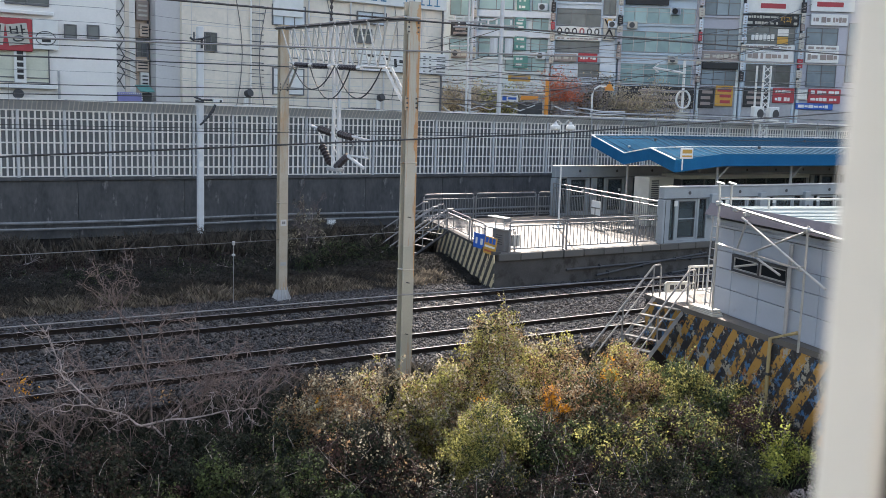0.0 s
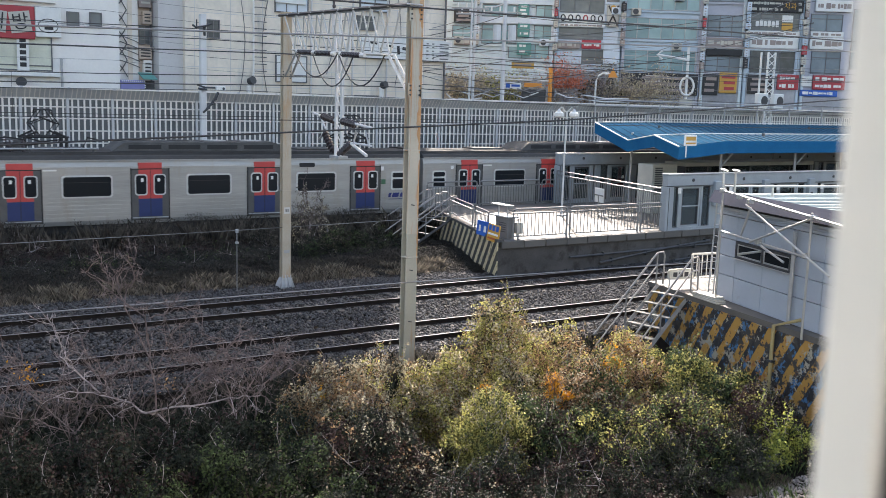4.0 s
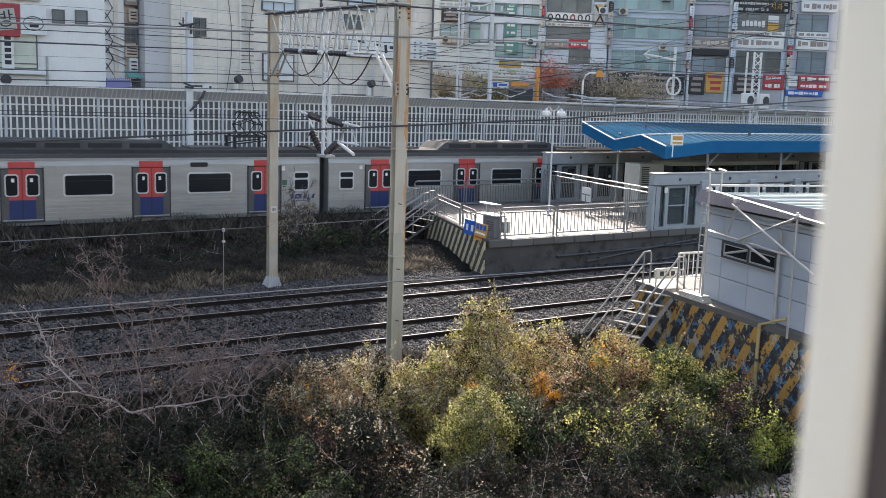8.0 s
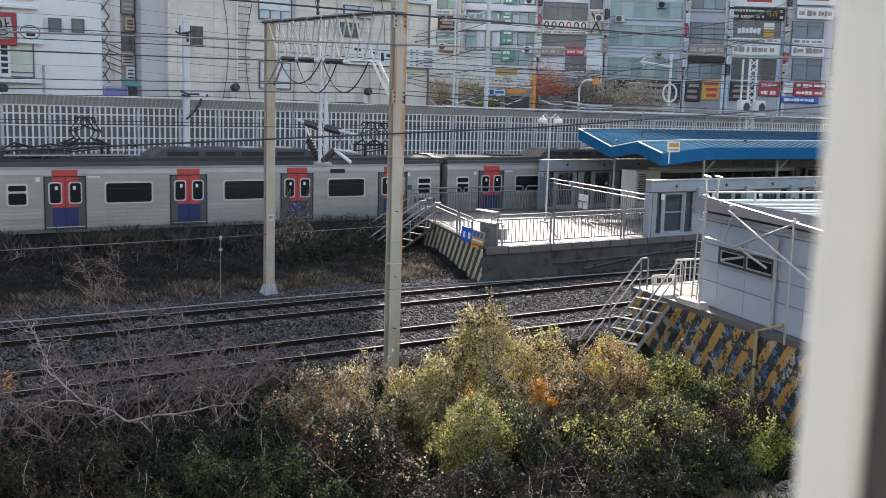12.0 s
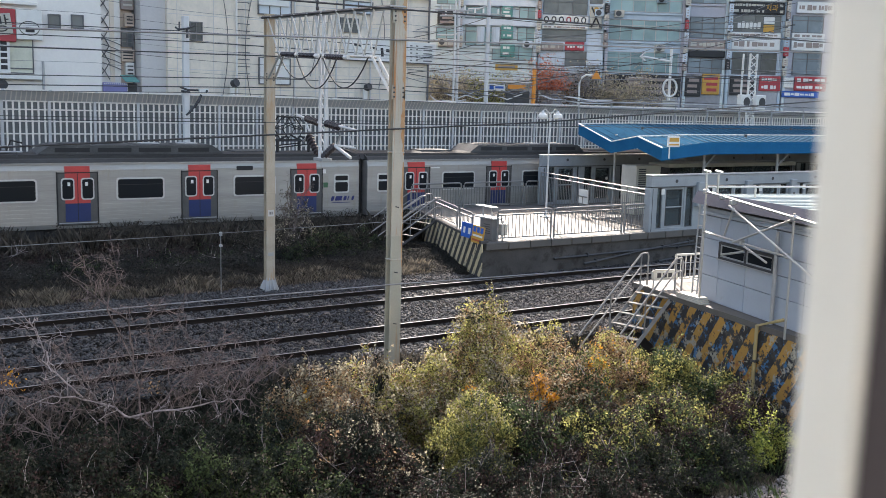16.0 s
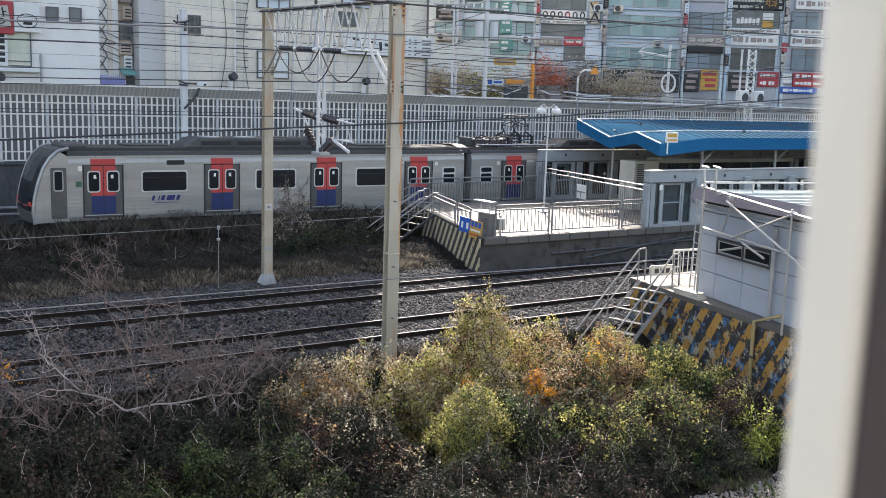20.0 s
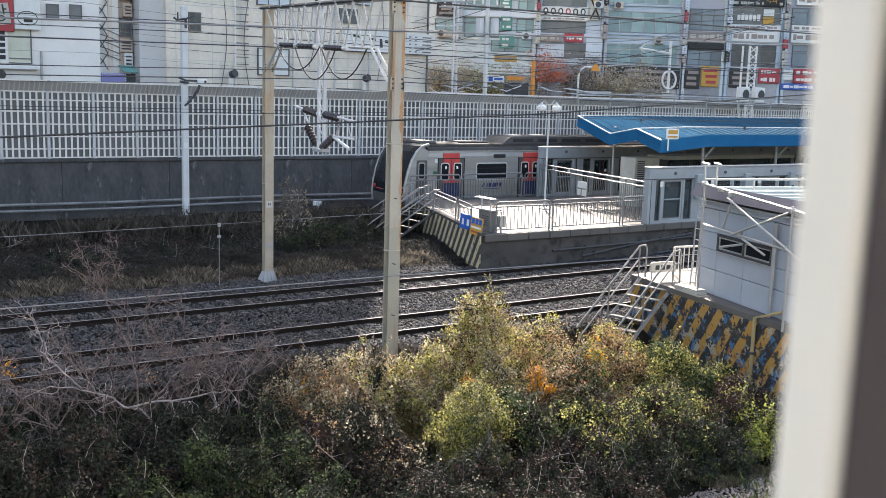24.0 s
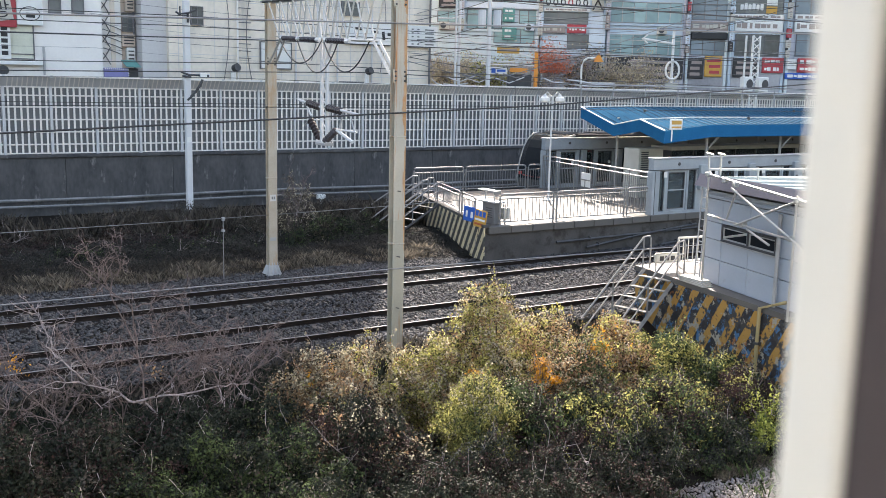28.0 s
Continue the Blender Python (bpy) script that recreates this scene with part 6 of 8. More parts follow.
def window(parent, u0, u1, z0, z1, panes=2, glass_=None, frame_=None, y=0.0, split=None):
    """A framed window set in a facade: frame, sill, panes."""
    t = 0.06
    fr = frame_ or WFRAME
    n = panes
    w = part("window", Geo().ring(u0, u1, y - 0.05, y + 0.1, z0, z1, t), fr, parent, "framed window")
    for i in range(1, n):
        x = u0 + (u1 - u0 - t) * i / n
        part("mullion", Geo().box(x, x + t, y - 0.045, y + 0.1, z0 + t, z1 - t), fr, w)
    if split:
        zz = z0 + (z1 - z0) * split
        part("transom", Geo().box(u0 + t, u1 - t, y - 0.04, y + 0.09, zz, zz + t), fr, w)
    for i in range(n):
        a = u0 + t + (u1 - u0 - t) * i / n
        b = u0 + (u1 - u0 - t) * (i + 1) / n
        part("pane", Geo().box(a, b, y + 0.0, y + 0.03, z0 + t, z1 - t), glass_ or WINGLASS, w)
    return w


# white building with a karaoke sign
wb = thing("white_building", (0, 56.8, 2.45), "white rendered building with a red shop sign", "building", "street buildings")
part("wall", Geo().box(-30, 14.35, 0.1, 14, 0, 30), PLASTER_W, wb)
window(wb, 11.55, 12.2, 7.0, 7.75, 1)
window(wb, 12.75, 13.4, 7.05, 7.8, 1)
window(wb, 5.3, 10.75, 4.5, 6.55, 4, BLIND, WFRAME, split=0.12)
window(wb, 8.6, 10.8, 8.6, 9.6, 2)
part("ledge", Geo().cbox(-10, 11.1, -0.25, 0.1, 4.2, 4.42, 0.03), WHITE, wb)
part("ledge", Geo().cbox(-10, 11.0, -0.2, 0.1, 8.1, 8.3, 0.03), PLASTER_W, wb)
part("ledge", Geo().cbox(11.3, 14.35, -0.06, 0.1, 2.6, 2.7, 0.02), PLASTER_G, wb)
ks = thing("shop_sign", (8.1, 56.62, 8.65), "red shop sign with cream lettering panels", "sign", "shop signs")
part("board", Geo().cbox(-2.5, 1.78, -0.06, 0.12, -0.05, 1.65, 0.03), SIGNRED, ks)
part("side_panel", Geo().cbox(1.8, 3.1, -0.05, 0.12, 0.1, 1.7, 0.03), WHITE, ks, "white panel with an oval mark")
oval = Geo()
for k in range(20):
    a, b = 2 * math.pi * k / 20, 2 * math.pi * (k + 1) / 20
    oval.tube([(2.45 + 0.5 * math.cos(a), -0.06, 0.7 + 0.36 * math.sin(a)), (2.45 + 0.5 * math.cos(b), -0.06, 0.7 + 0.36 * math.sin(b))], 0.02, 4)
oval.box(2.25, 2.7, -0.07, -0.055, 0.5, 0.75)
part("mark", oval, SIGNINK, ks, "black oval mark")
for x, s, tilt in ((1.05, "방", -8), (-0.15, "래", 6)):
    part("letter_panel", Geo().box(-0.52, 0.52, -0.012, 0.012, -0.55, 0.55), BEIGE, ks, "cream panel", at=pose(x, -0.08, 0.82, 0, tilt, 0))
    part("letter", text_mesh(s, 0.95, SIGNINK), None, ks, at=pose(x, -0.11, 0.8, 90, 0, 0) @ pose(0, 0, 0, 0, 0, -tilt))
vb = thing("window_banner", (9.25, 56.68, 7.05), "white banner with unreadable dark writing", "banner")
part("cloth", Geo().box(-0.3, 0.3, -0.02, 0.0, -0.1, 1.8), WHITE, vb)
for i in range(5):
    part("mark", Geo().box(-0.16, 0.16, -0.035, -0.02, 0.1 + i * 0.32, 0.32 + i * 0.32), SIGNINK, vb, "dark writing bar")
dp = thing("drain_pipe", (11.2, 56.7, 2.45), "grey drain pipe on the white wall", "pipe")
part("riser", Geo().tube([(0, 0, 0), (0, 0, 5.2)], 0.07, 8), GALV, dp)

# narrow alley buildings between the two large ones
ab = thing("alley_building", (0, 60, 2.45), "narrow cream and blue building with small signs", "building", "street buildings")
part("wall", Geo().box(14.4, 15.85, -1.4, 9, 0, 24), PLASTER_W, ab, "pale strip of rendered wall")
part("wall", Geo().box(15.87, 17.2, -1.2, 9, 0, 24), CREAM, ab, "cream facade strip")
part("post", Geo().box(15.25, 15.5, -1.46, -1.4, 0, 11), PLASTER_G, ab)
for z0, z1, a, b, m in ((8.4, 9.5, 15.9, 16.6, SIGNBROWN), (7.46, 8.2, 16.1, 16.62, CREAM), (5.45, 6.15, 15.86, 16.6, CREAM), (4.55, 5.4, 16.1, 16.6, WHITE)):
    bd_ = part("sign_board", Geo().cbox(a, b, -1.55, -1.22, z0, z1, 0.02), m, ab, "small shop board")
    for k in range(3):
        part("mark", Geo().box(a + 0.1, b - 0.08, -1.57, -1.55, z0 + (z1 - z0) * (0.2 + 0.25 * k), z0 + (z1 - z0) * (0.3 + 0.25 * k)), SIGNINK if m is not SIGNBROWN else BEIGE, bd_, "writing bar")
window(ab, 15.95, 16.6, 6.3, 7.4, 2, WINGLASS, WFRAME, y=-1.24)
for k in range(6):
    z = 4.4 + k * 0.95
    for a, b in (((14.5, z), (15.2, z + 0.95)), ((15.2, z), (14.5, z + 0.95))):
        part("bracing", Geo().tube([(a[0], -1.45, a[1]), ((a[0] + b[0]) / 2 + 0.05, -1.5, (a[1] + b[1]) / 2), (b[0], -1.45, b[1])], 0.03, 4), WFRAME, ab, "thin crossing cable")
for k in range(5):
    z = 5.2 + k * 0.35
    part("bracket", Geo().tube([(14.55, -1.45, z), (14.75, -1.75, z + 0.12), (15.5, -1.6, z - 0.1), (15.9, -1.5, z - 0.25)], 0.028, 5), WFRAME, ab, "bent cable bracket")
part("drain_pipe", Geo().tube([(16.62, -1.3, 0), (16.62, -1.3, 14)], 0.06, 6), WFRAME, ab)
aw = thing("shop_awning", (15.12, 57.0, 2.45), "violet lit sign box under a green awning", "awning")
part("sign_box", Geo().cbox(-0.75, 0.6, -0.2, 0.1, 3.55, 4.2, 0.02), VIOLET, aw, "violet sign box")
for i in range(12):
    part("bulb", Geo().cbox(-0.72 + i * 0.113, -0.66 + i * 0.113, -0.24, -0.2, 4.1, 4.17, 0.01), WHITE, aw, "small white bulb")
for i in range(4):
    part("bulb", Geo().cbox(0.56, 0.62, -0.24, -0.2, 3.65 + i * 0.12, 3.71 + i * 0.12, 0.01), WHITE, aw, "small white bulb")
part("cover", Geo().sweep([(-0.6, 4.25), (0.6, 4.62), (0.6, 4.66), (-0.6, 4.29)], 0.4, 1.2), SIGNGREEN, aw, "green awning cloth")
part("shutter", Geo().cbox(0.62, 1.25, 0.15, 0.3, 0, 4.2, 0.02), DARKMETAL, aw, "dark shop entrance")
for x in (-0.7, 0.55):
    part("leg", Geo().tube([(x, 0, 0), (x, 0, 3.6)], 0.04, 6), GALV, aw)

# large grey building
gb = thing("grey_building", (0, 57, 2.45), "large grey rendered building with pipes and few windows", "building", "street buildings")
part("wall", Geo().box(18.15, 36.05, 0.1, 18, 0, 36), PLASTER_G, gb)
part("side_wall", Geo().box(16.72, 18.15, 0.5, 18, 0, 36), PLASTER_B, gb, "smooth blue-grey wall strip")
for z in [0.9 + i * 1.05 for i in range(12)]:
    part("joint", Geo().box(18.17, 36.03, 0.085, 0.1, z, z + 0.03), PLASTER_B, gb)
for u0, u1, z0, z1, n in ((19.45, 20.2, 6.8, 7.88, 2), (23.7, 25.9, 8.6, 9.85, 3), (29.5, 31.65, 9.1, 9.9, 2), (29.3, 30.6, 7.9, 8.8, 1)):
    window(gb, u0, u1, z0, z1, n, WINGLASS if u0 < 21 or n == 1 else REFLECTGLASS)
w = window(gb, 23.75, 25.85, 4.4, 6.05, 2, WHITE, WFRAME, split=0.25)
for x in (22.3, 26.1, 29.0, 31.5):
    part("conduit", Geo().tube([(x, -0.05, 0), (x, -0.05, 14)], 0.06, 6), PLASTER_W if x < 23 else PLASTER_B, gb)
for k in range(16):
    z = 5.0 + k * 0.42
    part("step_iron", Geo().tube([(22.4, 0.1, z), (22.4, -0.15, z), (23.1, -0.15, z), (23.1, 0.1, z)], 0.025, 5), WFRAME, gb, "thin wall rung")
for x, z0, z1, dx in ((21.3, 10.5, 3.0, 0.5), (23.3, 9.5, 3.4, -0.4), (27.2, 11.0, 5.0, 0.6), (28.3, 8.4, 2.5, -0.3), (32.2, 10.8, 4.4, 0.4)):
    P = [Vector((x + dx * math.sin(i / 8 * 3.1), 0.06, z0 + (z1 - z0) * i / 8)) for i in range(9)]
    part("loose_cable", Geo().tube(P, 0.022, 5), WFRAME, gb, "thin loose cable on the wall")
for x in (18.7, 20.9, 22.9, 25.2, 27.6, 30.0, 32.3, 34.4):
    part("joint", Geo().box(x, x + 0.03, 0.086, 0.1, 0, 30), PLASTER_B, gb)
for x, z in ((28.9, 2.9), (29.2, 3.7), (31.3, 3.2)):
    part("frame", Geo().box(x, x + 1.9, -0.04, 0.1, z, z + 0.06).box(x, x + 0.06, -0.04, 0.1, z - 1.0, z), WFRAME, gb)
for x in (35.95,):
    part("corner_pipe", Geo().tube([(x, -0.08, 0), (x, -0.08, 14)], 0.07, 6), WFRAME, gb)
for x, z in ((22.0, 4.35), (31.1, 4.4)):
    v = thing("wall_vent", (x, 56.7, 2.45 + z), "black round vent on a pale duct", "vent", "wall vents")
    part("hood", Geo().tube([(0, 0.05, 0), (0.1, -0.25, 0.1)], 0.24, 12), DARKMETAL, v)
    part("duct", Geo().tube([(-0.05, 0.1, -0.75), (-0.05, 0.05, -0.1)], 0.16, 8), PLASTER_W, v)
v = thing("wall_vent", (9.1, 56.6, 6.35), "black round vent on the white wall", "vent", "wall vents")
part("hood", Geo().tube([(0, 0.1, 0), (0, -0.2, 0)], 0.26, 12), DARKMETAL, v)
part("duct", Geo().tube([(0, 0.1, -0.7), (0, 0.05, -0.1)], 0.12, 8), PLASTER_W, v)
s1 = thing("wall_sign", (33.1, 56.92, 9.28), "long white sign with black brush writing bars", "sign", "wall signs")
part("board", Geo().cbox(-3.5, 1.1, -0.08, 0.1, -0.7, 0.72, 0.02), WHITE, s1)
part("board", Geo().cbox(1.12, 3.4, -0.08, 0.1, -0.72, 0.7, 0.02), WHITE, s1, "white list panel")
for i, (x, w_, h_) in enumerate(((-2.9, 0.5, 0.12), (-2.2, 0.15, 0.5), (-1.7, 0.5, 0.14), (-0.9, 0.2, 0.55), (-0.5, 0.5, 0.2), (0.3, 0.3, 0.5), (0.75, 0.16, 0.6))):
    part("mark", Geo().box(x, x + w_, -0.095, -0.08, -h_ / 2, h_ / 2), SIGNINK, s1, "black brush writing bar", at=pose(0, 0, 0, 0, 6 * (-1) ** i, 0))
for i in range(5):
    for x, w_ in ((1.35, 0.16), (1.8, 0.16), (2.4, 0.7)):
        part("mark", Geo().box(x, x + w_, -0.095, -0.08, 0.42 - i * 0.24, 0.5 - i * 0.24), SIGNINK_M, s1, "small grey writing bar")
s2 = thing("wall_sign", (31.9, 56.92, 13.35), "white banner with blue writing bars high on the wall", "sign", "wall signs")
part("board", Geo().cbox(-4.5, 4.3, -0.08, 0.1, -0.5, 0.9, 0.02), WHITE, s2)
for i, x in enumerate((-3.6, -2.9, -2.2, -1.5, -0.8, 0.9, 1.5, 2.1, 2.7, 3.3)):
    part("mark", Geo().box(x, x + 0.42, -0.095, -0.08, -0.28, -0.2).box(x + 0.17, x + 0.25, -0.095, -0.08, -0.2, 0.22).box(x, x + 0.42, -0.095, -0.08, 0.22, 0.3), SIGNTEAL, s2, "blue writing bar")
s3 = thing("wall_sign", (24.5, 56.92, 13.2), "white sheet notice on the grey wall", "sign", "wall signs")
part("board", Geo().cbox(-0.8, 1.2, -0.06, 0.1, -1.6, 0.6, 0.02), WHITE, s3)

# ---- shopping street far behind: facades stand square to the street ----
FAR_AT = pose(47.5, 74.05, 0, 0, 0, -32.7)
COLS = {"R": SIGNRED, "G": SIGNGREEN, "Y": SIGNYEL, "K": SIGNINK, "W": WHITE, "B": SIGNBROWN, "L": WHITE, "D": SIGNINK, "Q": WHITE, "O": WHITE, "X": BEIGE, "S": SIGNBLUE, "T": WHITE, "P": FACE_C[1]}


FRONT = [-8.0, 9.1, 15.0, 22.1, 25.9, 31.0]


def far_block(label, u0, u1, style, windows, signs):
    b = thing("shop_building", FAR_AT, label, "building", "shopping street buildings")
    part("wall", Geo().box(u0, u1, 0.05, 14, 2.0, 27), FACE_C[style], b)
    part("pier", Geo().cbox(u0 + 0.02, u0 + 0.28, -0.12, 0.05, 2.0, 27, 0.03), FACE_C[(style + 1) % 4], b)
    part("pier", Geo().cbox(u1 - 0.28, u1 - 0.02, -0.12, 0.05, 2.0, 27, 0.03), FACE_C[(style + 1) % 4], b)
    gl = (TEALGLASS, WINGLASS, TEALGLASS, BLUEGLASS)[style]
    for a, c, z0, z1 in windows + [(u0 + 0.5, u1 - 0.5, 19.6 + k * 3.6, 21.6 + k * 3.6) for k in range(2)]:
        window(b, a, c, z0, z1, max(2, int((c - a) / 1.05)), gl, WFRAME if style != 2 else GALV, split=0.7 if z1 - z0 > 1.4 else None)
        part("band", Geo().cbox(a - 0.1, c + 0.1, -0.1, 0.05, z0 - 0.22, z0 - 0.04, 0.02), FACE_C[style], b)
    part("shop_front", Geo().cbox(u0 + 0.3, u1 - 0.3, -0.09, 0.05, 2.4, (8.2, 9.0, 8.9, 9.0, 9.0, 7.3)[FRONT.index(u0)], 0.02), SHOPDARK, b, "dark shop fronts")
    for a, c, z0, z1, k in signs:
        s = part("sign_board", Geo().cbox(a, c, -0.22, -0.04, z0, z1, 0.03), COLS[k], b, "shop sign board")
        h = z1 - z0
        ink = {"R": WHITE, "G": WHITE, "Y": SIGNRED, "K": SIGNBROWN, "W": SIGNBROWN, "B": BEIGE, "L": SIGNBROWN, "D": BEIGE, "Q": SIGNRED, "O": SIGNINK, "X": SIGNINK, "S": WHITE, "T": SIGNBLUE, "P": FACE_C[0]}[k]
        rnd = random.Random(int(a * 10 + z0 * 7))
        if k == "P":
            continue
        if k == "X":
            part("mark", Geo().tube([(a + 0.1, -0.25, z0 + 0.1), (c - 0.1, -0.25, z1 - 0.1)], 0.07, 5), SIGNINK, s, "black crossed strokes")
            part("mark", Geo().tube([(a + 0.1, -0.25, z1 - 0.1), (c - 0.1, -0.25, z0 + 0.1)], 0.07, 5), SIGNINK, s, "black crossed strokes")
            part("mark", Geo().tube([((a + c) / 2, -0.22, z1 - 0.3), ((a + c) / 2, -0.27, z1 - 0.3)], 0.25, 10), SIGNYEL, s, "orange disc")
            continue
        if k == "O":
            for i in range(6):
                x = a + 0.4 + i * (c - a - 0.8) / 5
                ring = Geo()
                for q in range(12):
                    t0, t1 = 2 * math.pi * q / 12, 2 * math.pi * (q + 1) / 12
                    ring.tube([(x + 0.18 * math.cos(t0), -0.24, (z0 + z1) / 2 + 0.25 * math.sin(t0)), (x + 0.18 * math.cos(t1), -0.24, (z0 + z1) / 2 + 0.25 * math.sin(t1))], 0.05, 4)
                part("mark", ring, SIGNINK if i != 3 else SIGNRED, s, "round mark")
            continue
        if c - a > 1.0 and h < 1.6 and k not in "K":
            x = a + 0.25
            rows = 2 if h > 1.0 else 1
            for r in range(rows):
                x = a + 0.2
                zz0, zz1 = z0 + h * (r + 0.25) / rows, z0 + h * (r + 0.75) / rows
                while x < c - 0.4:
                    w_ = rnd.uniform(0.12, 0.55)
                    e = rnd.uniform(0, 0.22) * (zz1 - zz0)
                    part("mark", Geo().box(x, min(x + w_, c - 0.15), -0.235, -0.22, zz0 + e, zz1 - e), ink, s, "writing bar")
                    x += w_ + rnd.choice((0.05, 0.06, 0.22))
        elif h >= 1.0:
            for r in range(3):
                mk = Geo().box(a + (c - a) * rnd.uniform(0.1, 0.3), c - (c - a) * rnd.uniform(0.1, 0.3), -0.235, -0.22, z0 + h * (0.15 + r * 0.28), z0 + h * (0.3 + r * 0.28))
                part("mark", mk, ink, s, "writing bar")
    return b

far_block("glass office block with pale floor bands", -8.0, 9.0, 0,
          windows=[(2.5, 5.6, 15.2, 17.0), (7.2, 8.8, 15.2, 17.0), (2.55, 5.65, 13.45, 14.5), (2.6, 5.7, 11.1, 12.75), (7.3, 8.85, 13.5, 14.55), (7.2, 8.85, 11.6, 12.8), (0.0, 1.9, 14.6, 16.6), (0.0, 1.9, 11.6, 12.6), (5.0, 8.6, 9.9, 11.2)],
          signs=[(5.85, 7.0, 15.2, 16.3, 'G'), (5.75, 6.7, 13.5, 14.6, 'G'), (5.75, 6.8, 11.75, 13.0, 'G'), (5.75, 7.0, 10.2, 11.25, 'G'), (0.1, 1.8, 12.8, 14.0, 'K'), (0.2, 2.3, 10.9, 11.5, 'B'), (2.0, 8.9, 14.55, 15.1, 'P'), (2.0, 8.9, 12.85, 13.4, 'P')])
far_block("white panelled block with a round mark banner", 9.1, 14.9, 1,
          windows=[(9.4, 13.3, 16.1, 17.6), (9.4, 13.3, 13.98, 15.5), (9.35, 13.3, 11.68, 12.7), (11.5, 14.0, 9.6, 10.8), (13.5, 14.6, 15.0, 17.0)],
          signs=[(9.3, 13.38, 13.12, 13.93, 'O'), (9.3, 13.4, 12.74, 13.06, 'W'), (13.55, 14.58, 12.85, 14.75, 'X'), (9.2, 11.3, 10.85, 11.55, 'B'), (11.45, 13.15, 10.9, 11.65, 'R'), (13.4, 14.8, 9.6, 11.4, 'P')])
far_block("glass curtain wall block with grey bands", 15.0, 22.0, 2,
          windows=[(15.2, 21.6, 16.7, 18.2), (15.2, 21.65, 14.4, 15.8), (15.2, 21.6, 11.9, 13.75), (15.2, 21.6, 9.1, 10.95)],
          signs=[(15.4, 19.2, 16.0, 16.5, 'K'), (17.2, 18.6, 8.05, 8.8, 'W'), (15.1, 21.9, 7.1, 8.95, 'K')])
far_block("brown grey block with dark shop signs", 22.1, 25.8, 3,
          windows=[(22.4, 25.6, 15.3, 16.8), (22.45, 25.7, 12.3, 14.15), (22.45, 25.7, 9.25, 10.6)],
          signs=[(22.35, 25.65, 11.35, 12.2, 'B'), (22.45, 25.65, 10.65, 11.22, 'K'), (23.8, 25.35, 7.4, 9.2, 'Y'), (22.3, 23.7, 7.2, 9.0, 'K')])
far_block("block covered with white clinic signs", 25.9, 30.9, 1,
          windows=[(26.0, 30.5, 12.95, 14.4), (26.4, 30.35, 9.25, 11.2)],
          signs=[(26.0, 30.9, 15.6, 18.4, 'Q'), (25.9, 30.7, 14.5, 15.52, 'D'), (26.0, 30.55, 12.48, 12.9, 'W'), (26.2, 30.5, 11.42, 12.38, 'L'), (28.9, 30.8, 7.85, 9.18, 'R'), (26.3, 28.7, 7.4, 9.1, 'K')])
far_block("narrow block with white signs and red shop front", 31.0, 38.7, 3,
          windows=[(31.5, 34.3, 13.0, 14.5), (31.8, 34.4, 9.3, 11.3), (35.2, 38.4, 9.8, 15.0)],
          signs=[(31.65, 35.5, 15.9, 18.6, 'Q'), (31.75, 35.0, 14.7, 15.68, 'W'), (31.5, 34.4, 12.5, 12.98, 'W'), (31.5, 34.45, 11.45, 12.45, 'L'), (31.1, 31.95, 8.2, 9.08, 'T'), (32.05, 34.9, 7.95, 9.2, 'R'), (31.0, 34.3, 7.35, 7.9, 'S')])

cl = thing("clinic_sign", FAR_AT, "dark clinic sign with orange lettering", "sign")
part("plate", Geo().cbox(28.85, 30.2, -0.29, -0.23, 14.6, 15.45, 0.01), SIGNINK, cl)
part("letter", text_mesh("치과", 0.62, SIGNYEL, 0.02), None, cl, "orange lettering", at=pose(29.5, -0.31, 15.02, 90, 0, 0))
for z0, z1 in ((12.9, 14.6),):
    sh_ = thing("window_decal", FAR_AT, "row of white shapes on a clinic window", "decal")
    for i in range(6):
        part("shape", Geo().rbox(26.65 + i * 0.35, 26.93 + i * 0.35, -0.1, -0.06, 13.25, 13.75 + 0.1 * (i % 2), 0.1), WHITE, sh_)
    part("panel", Geo().box(28.95, 29.9, -0.1, -0.06, 13.7, 14.28), WHITE, sh_)
    part("panel", Geo().box(28.95, 29.9, -0.1, -0.06, 13.0, 13.6), SIGNYEL, sh_)

# stacks of small boards that stick out between the blocks
for j, (u, z0, n) in enumerate(((2.2, 11.0, 6), (9.05, 10.6, 8), (14.95, 11.2, 7), (22.05, 9.4, 9), (25.88, 9.6, 8), (30.95, 9.2, 9))):
    rnd = random.Random(70 + j)
    ps = thing("projecting_signs", FAR_AT, "stack of small shop boards on a wall bracket", "sign", "projecting signs")
    z = z0
    part("bracket", Geo().box(u - 0.04, u + 0.04, -0.5, -0.02, z0, z0 + n * 0.95), DARKMETAL, ps)
    for k in range(n):
        h = rnd.uniform(0.5, 0.9)
        w_ = rnd.uniform(0.14, 0.24)
        m = (BEIGE, SIGNINK, SIGNBROWN, FACE_C[1], FACE_C[2], SIGNRED, FACE_C[3], BEIGE)[rnd.randrange(8)]
        b = part("board", Geo().cbox(u - w_, u + w_, -0.62, -0.42, z, z + h, 0.02), m, ps)
        for q in range(3):
            part("mark", Geo().box(u - w_ * 0.4, u + w_ * 0.4, -0.635, -0.62, z + h * (0.15 + 0.27 * q), z + h * (0.24 + 0.27 * q)), SIGNBROWN if m is not SIGNBROWN else BEIGE, b, "writing bar")
        z += h + rnd.uniform(0.02, 0.2)
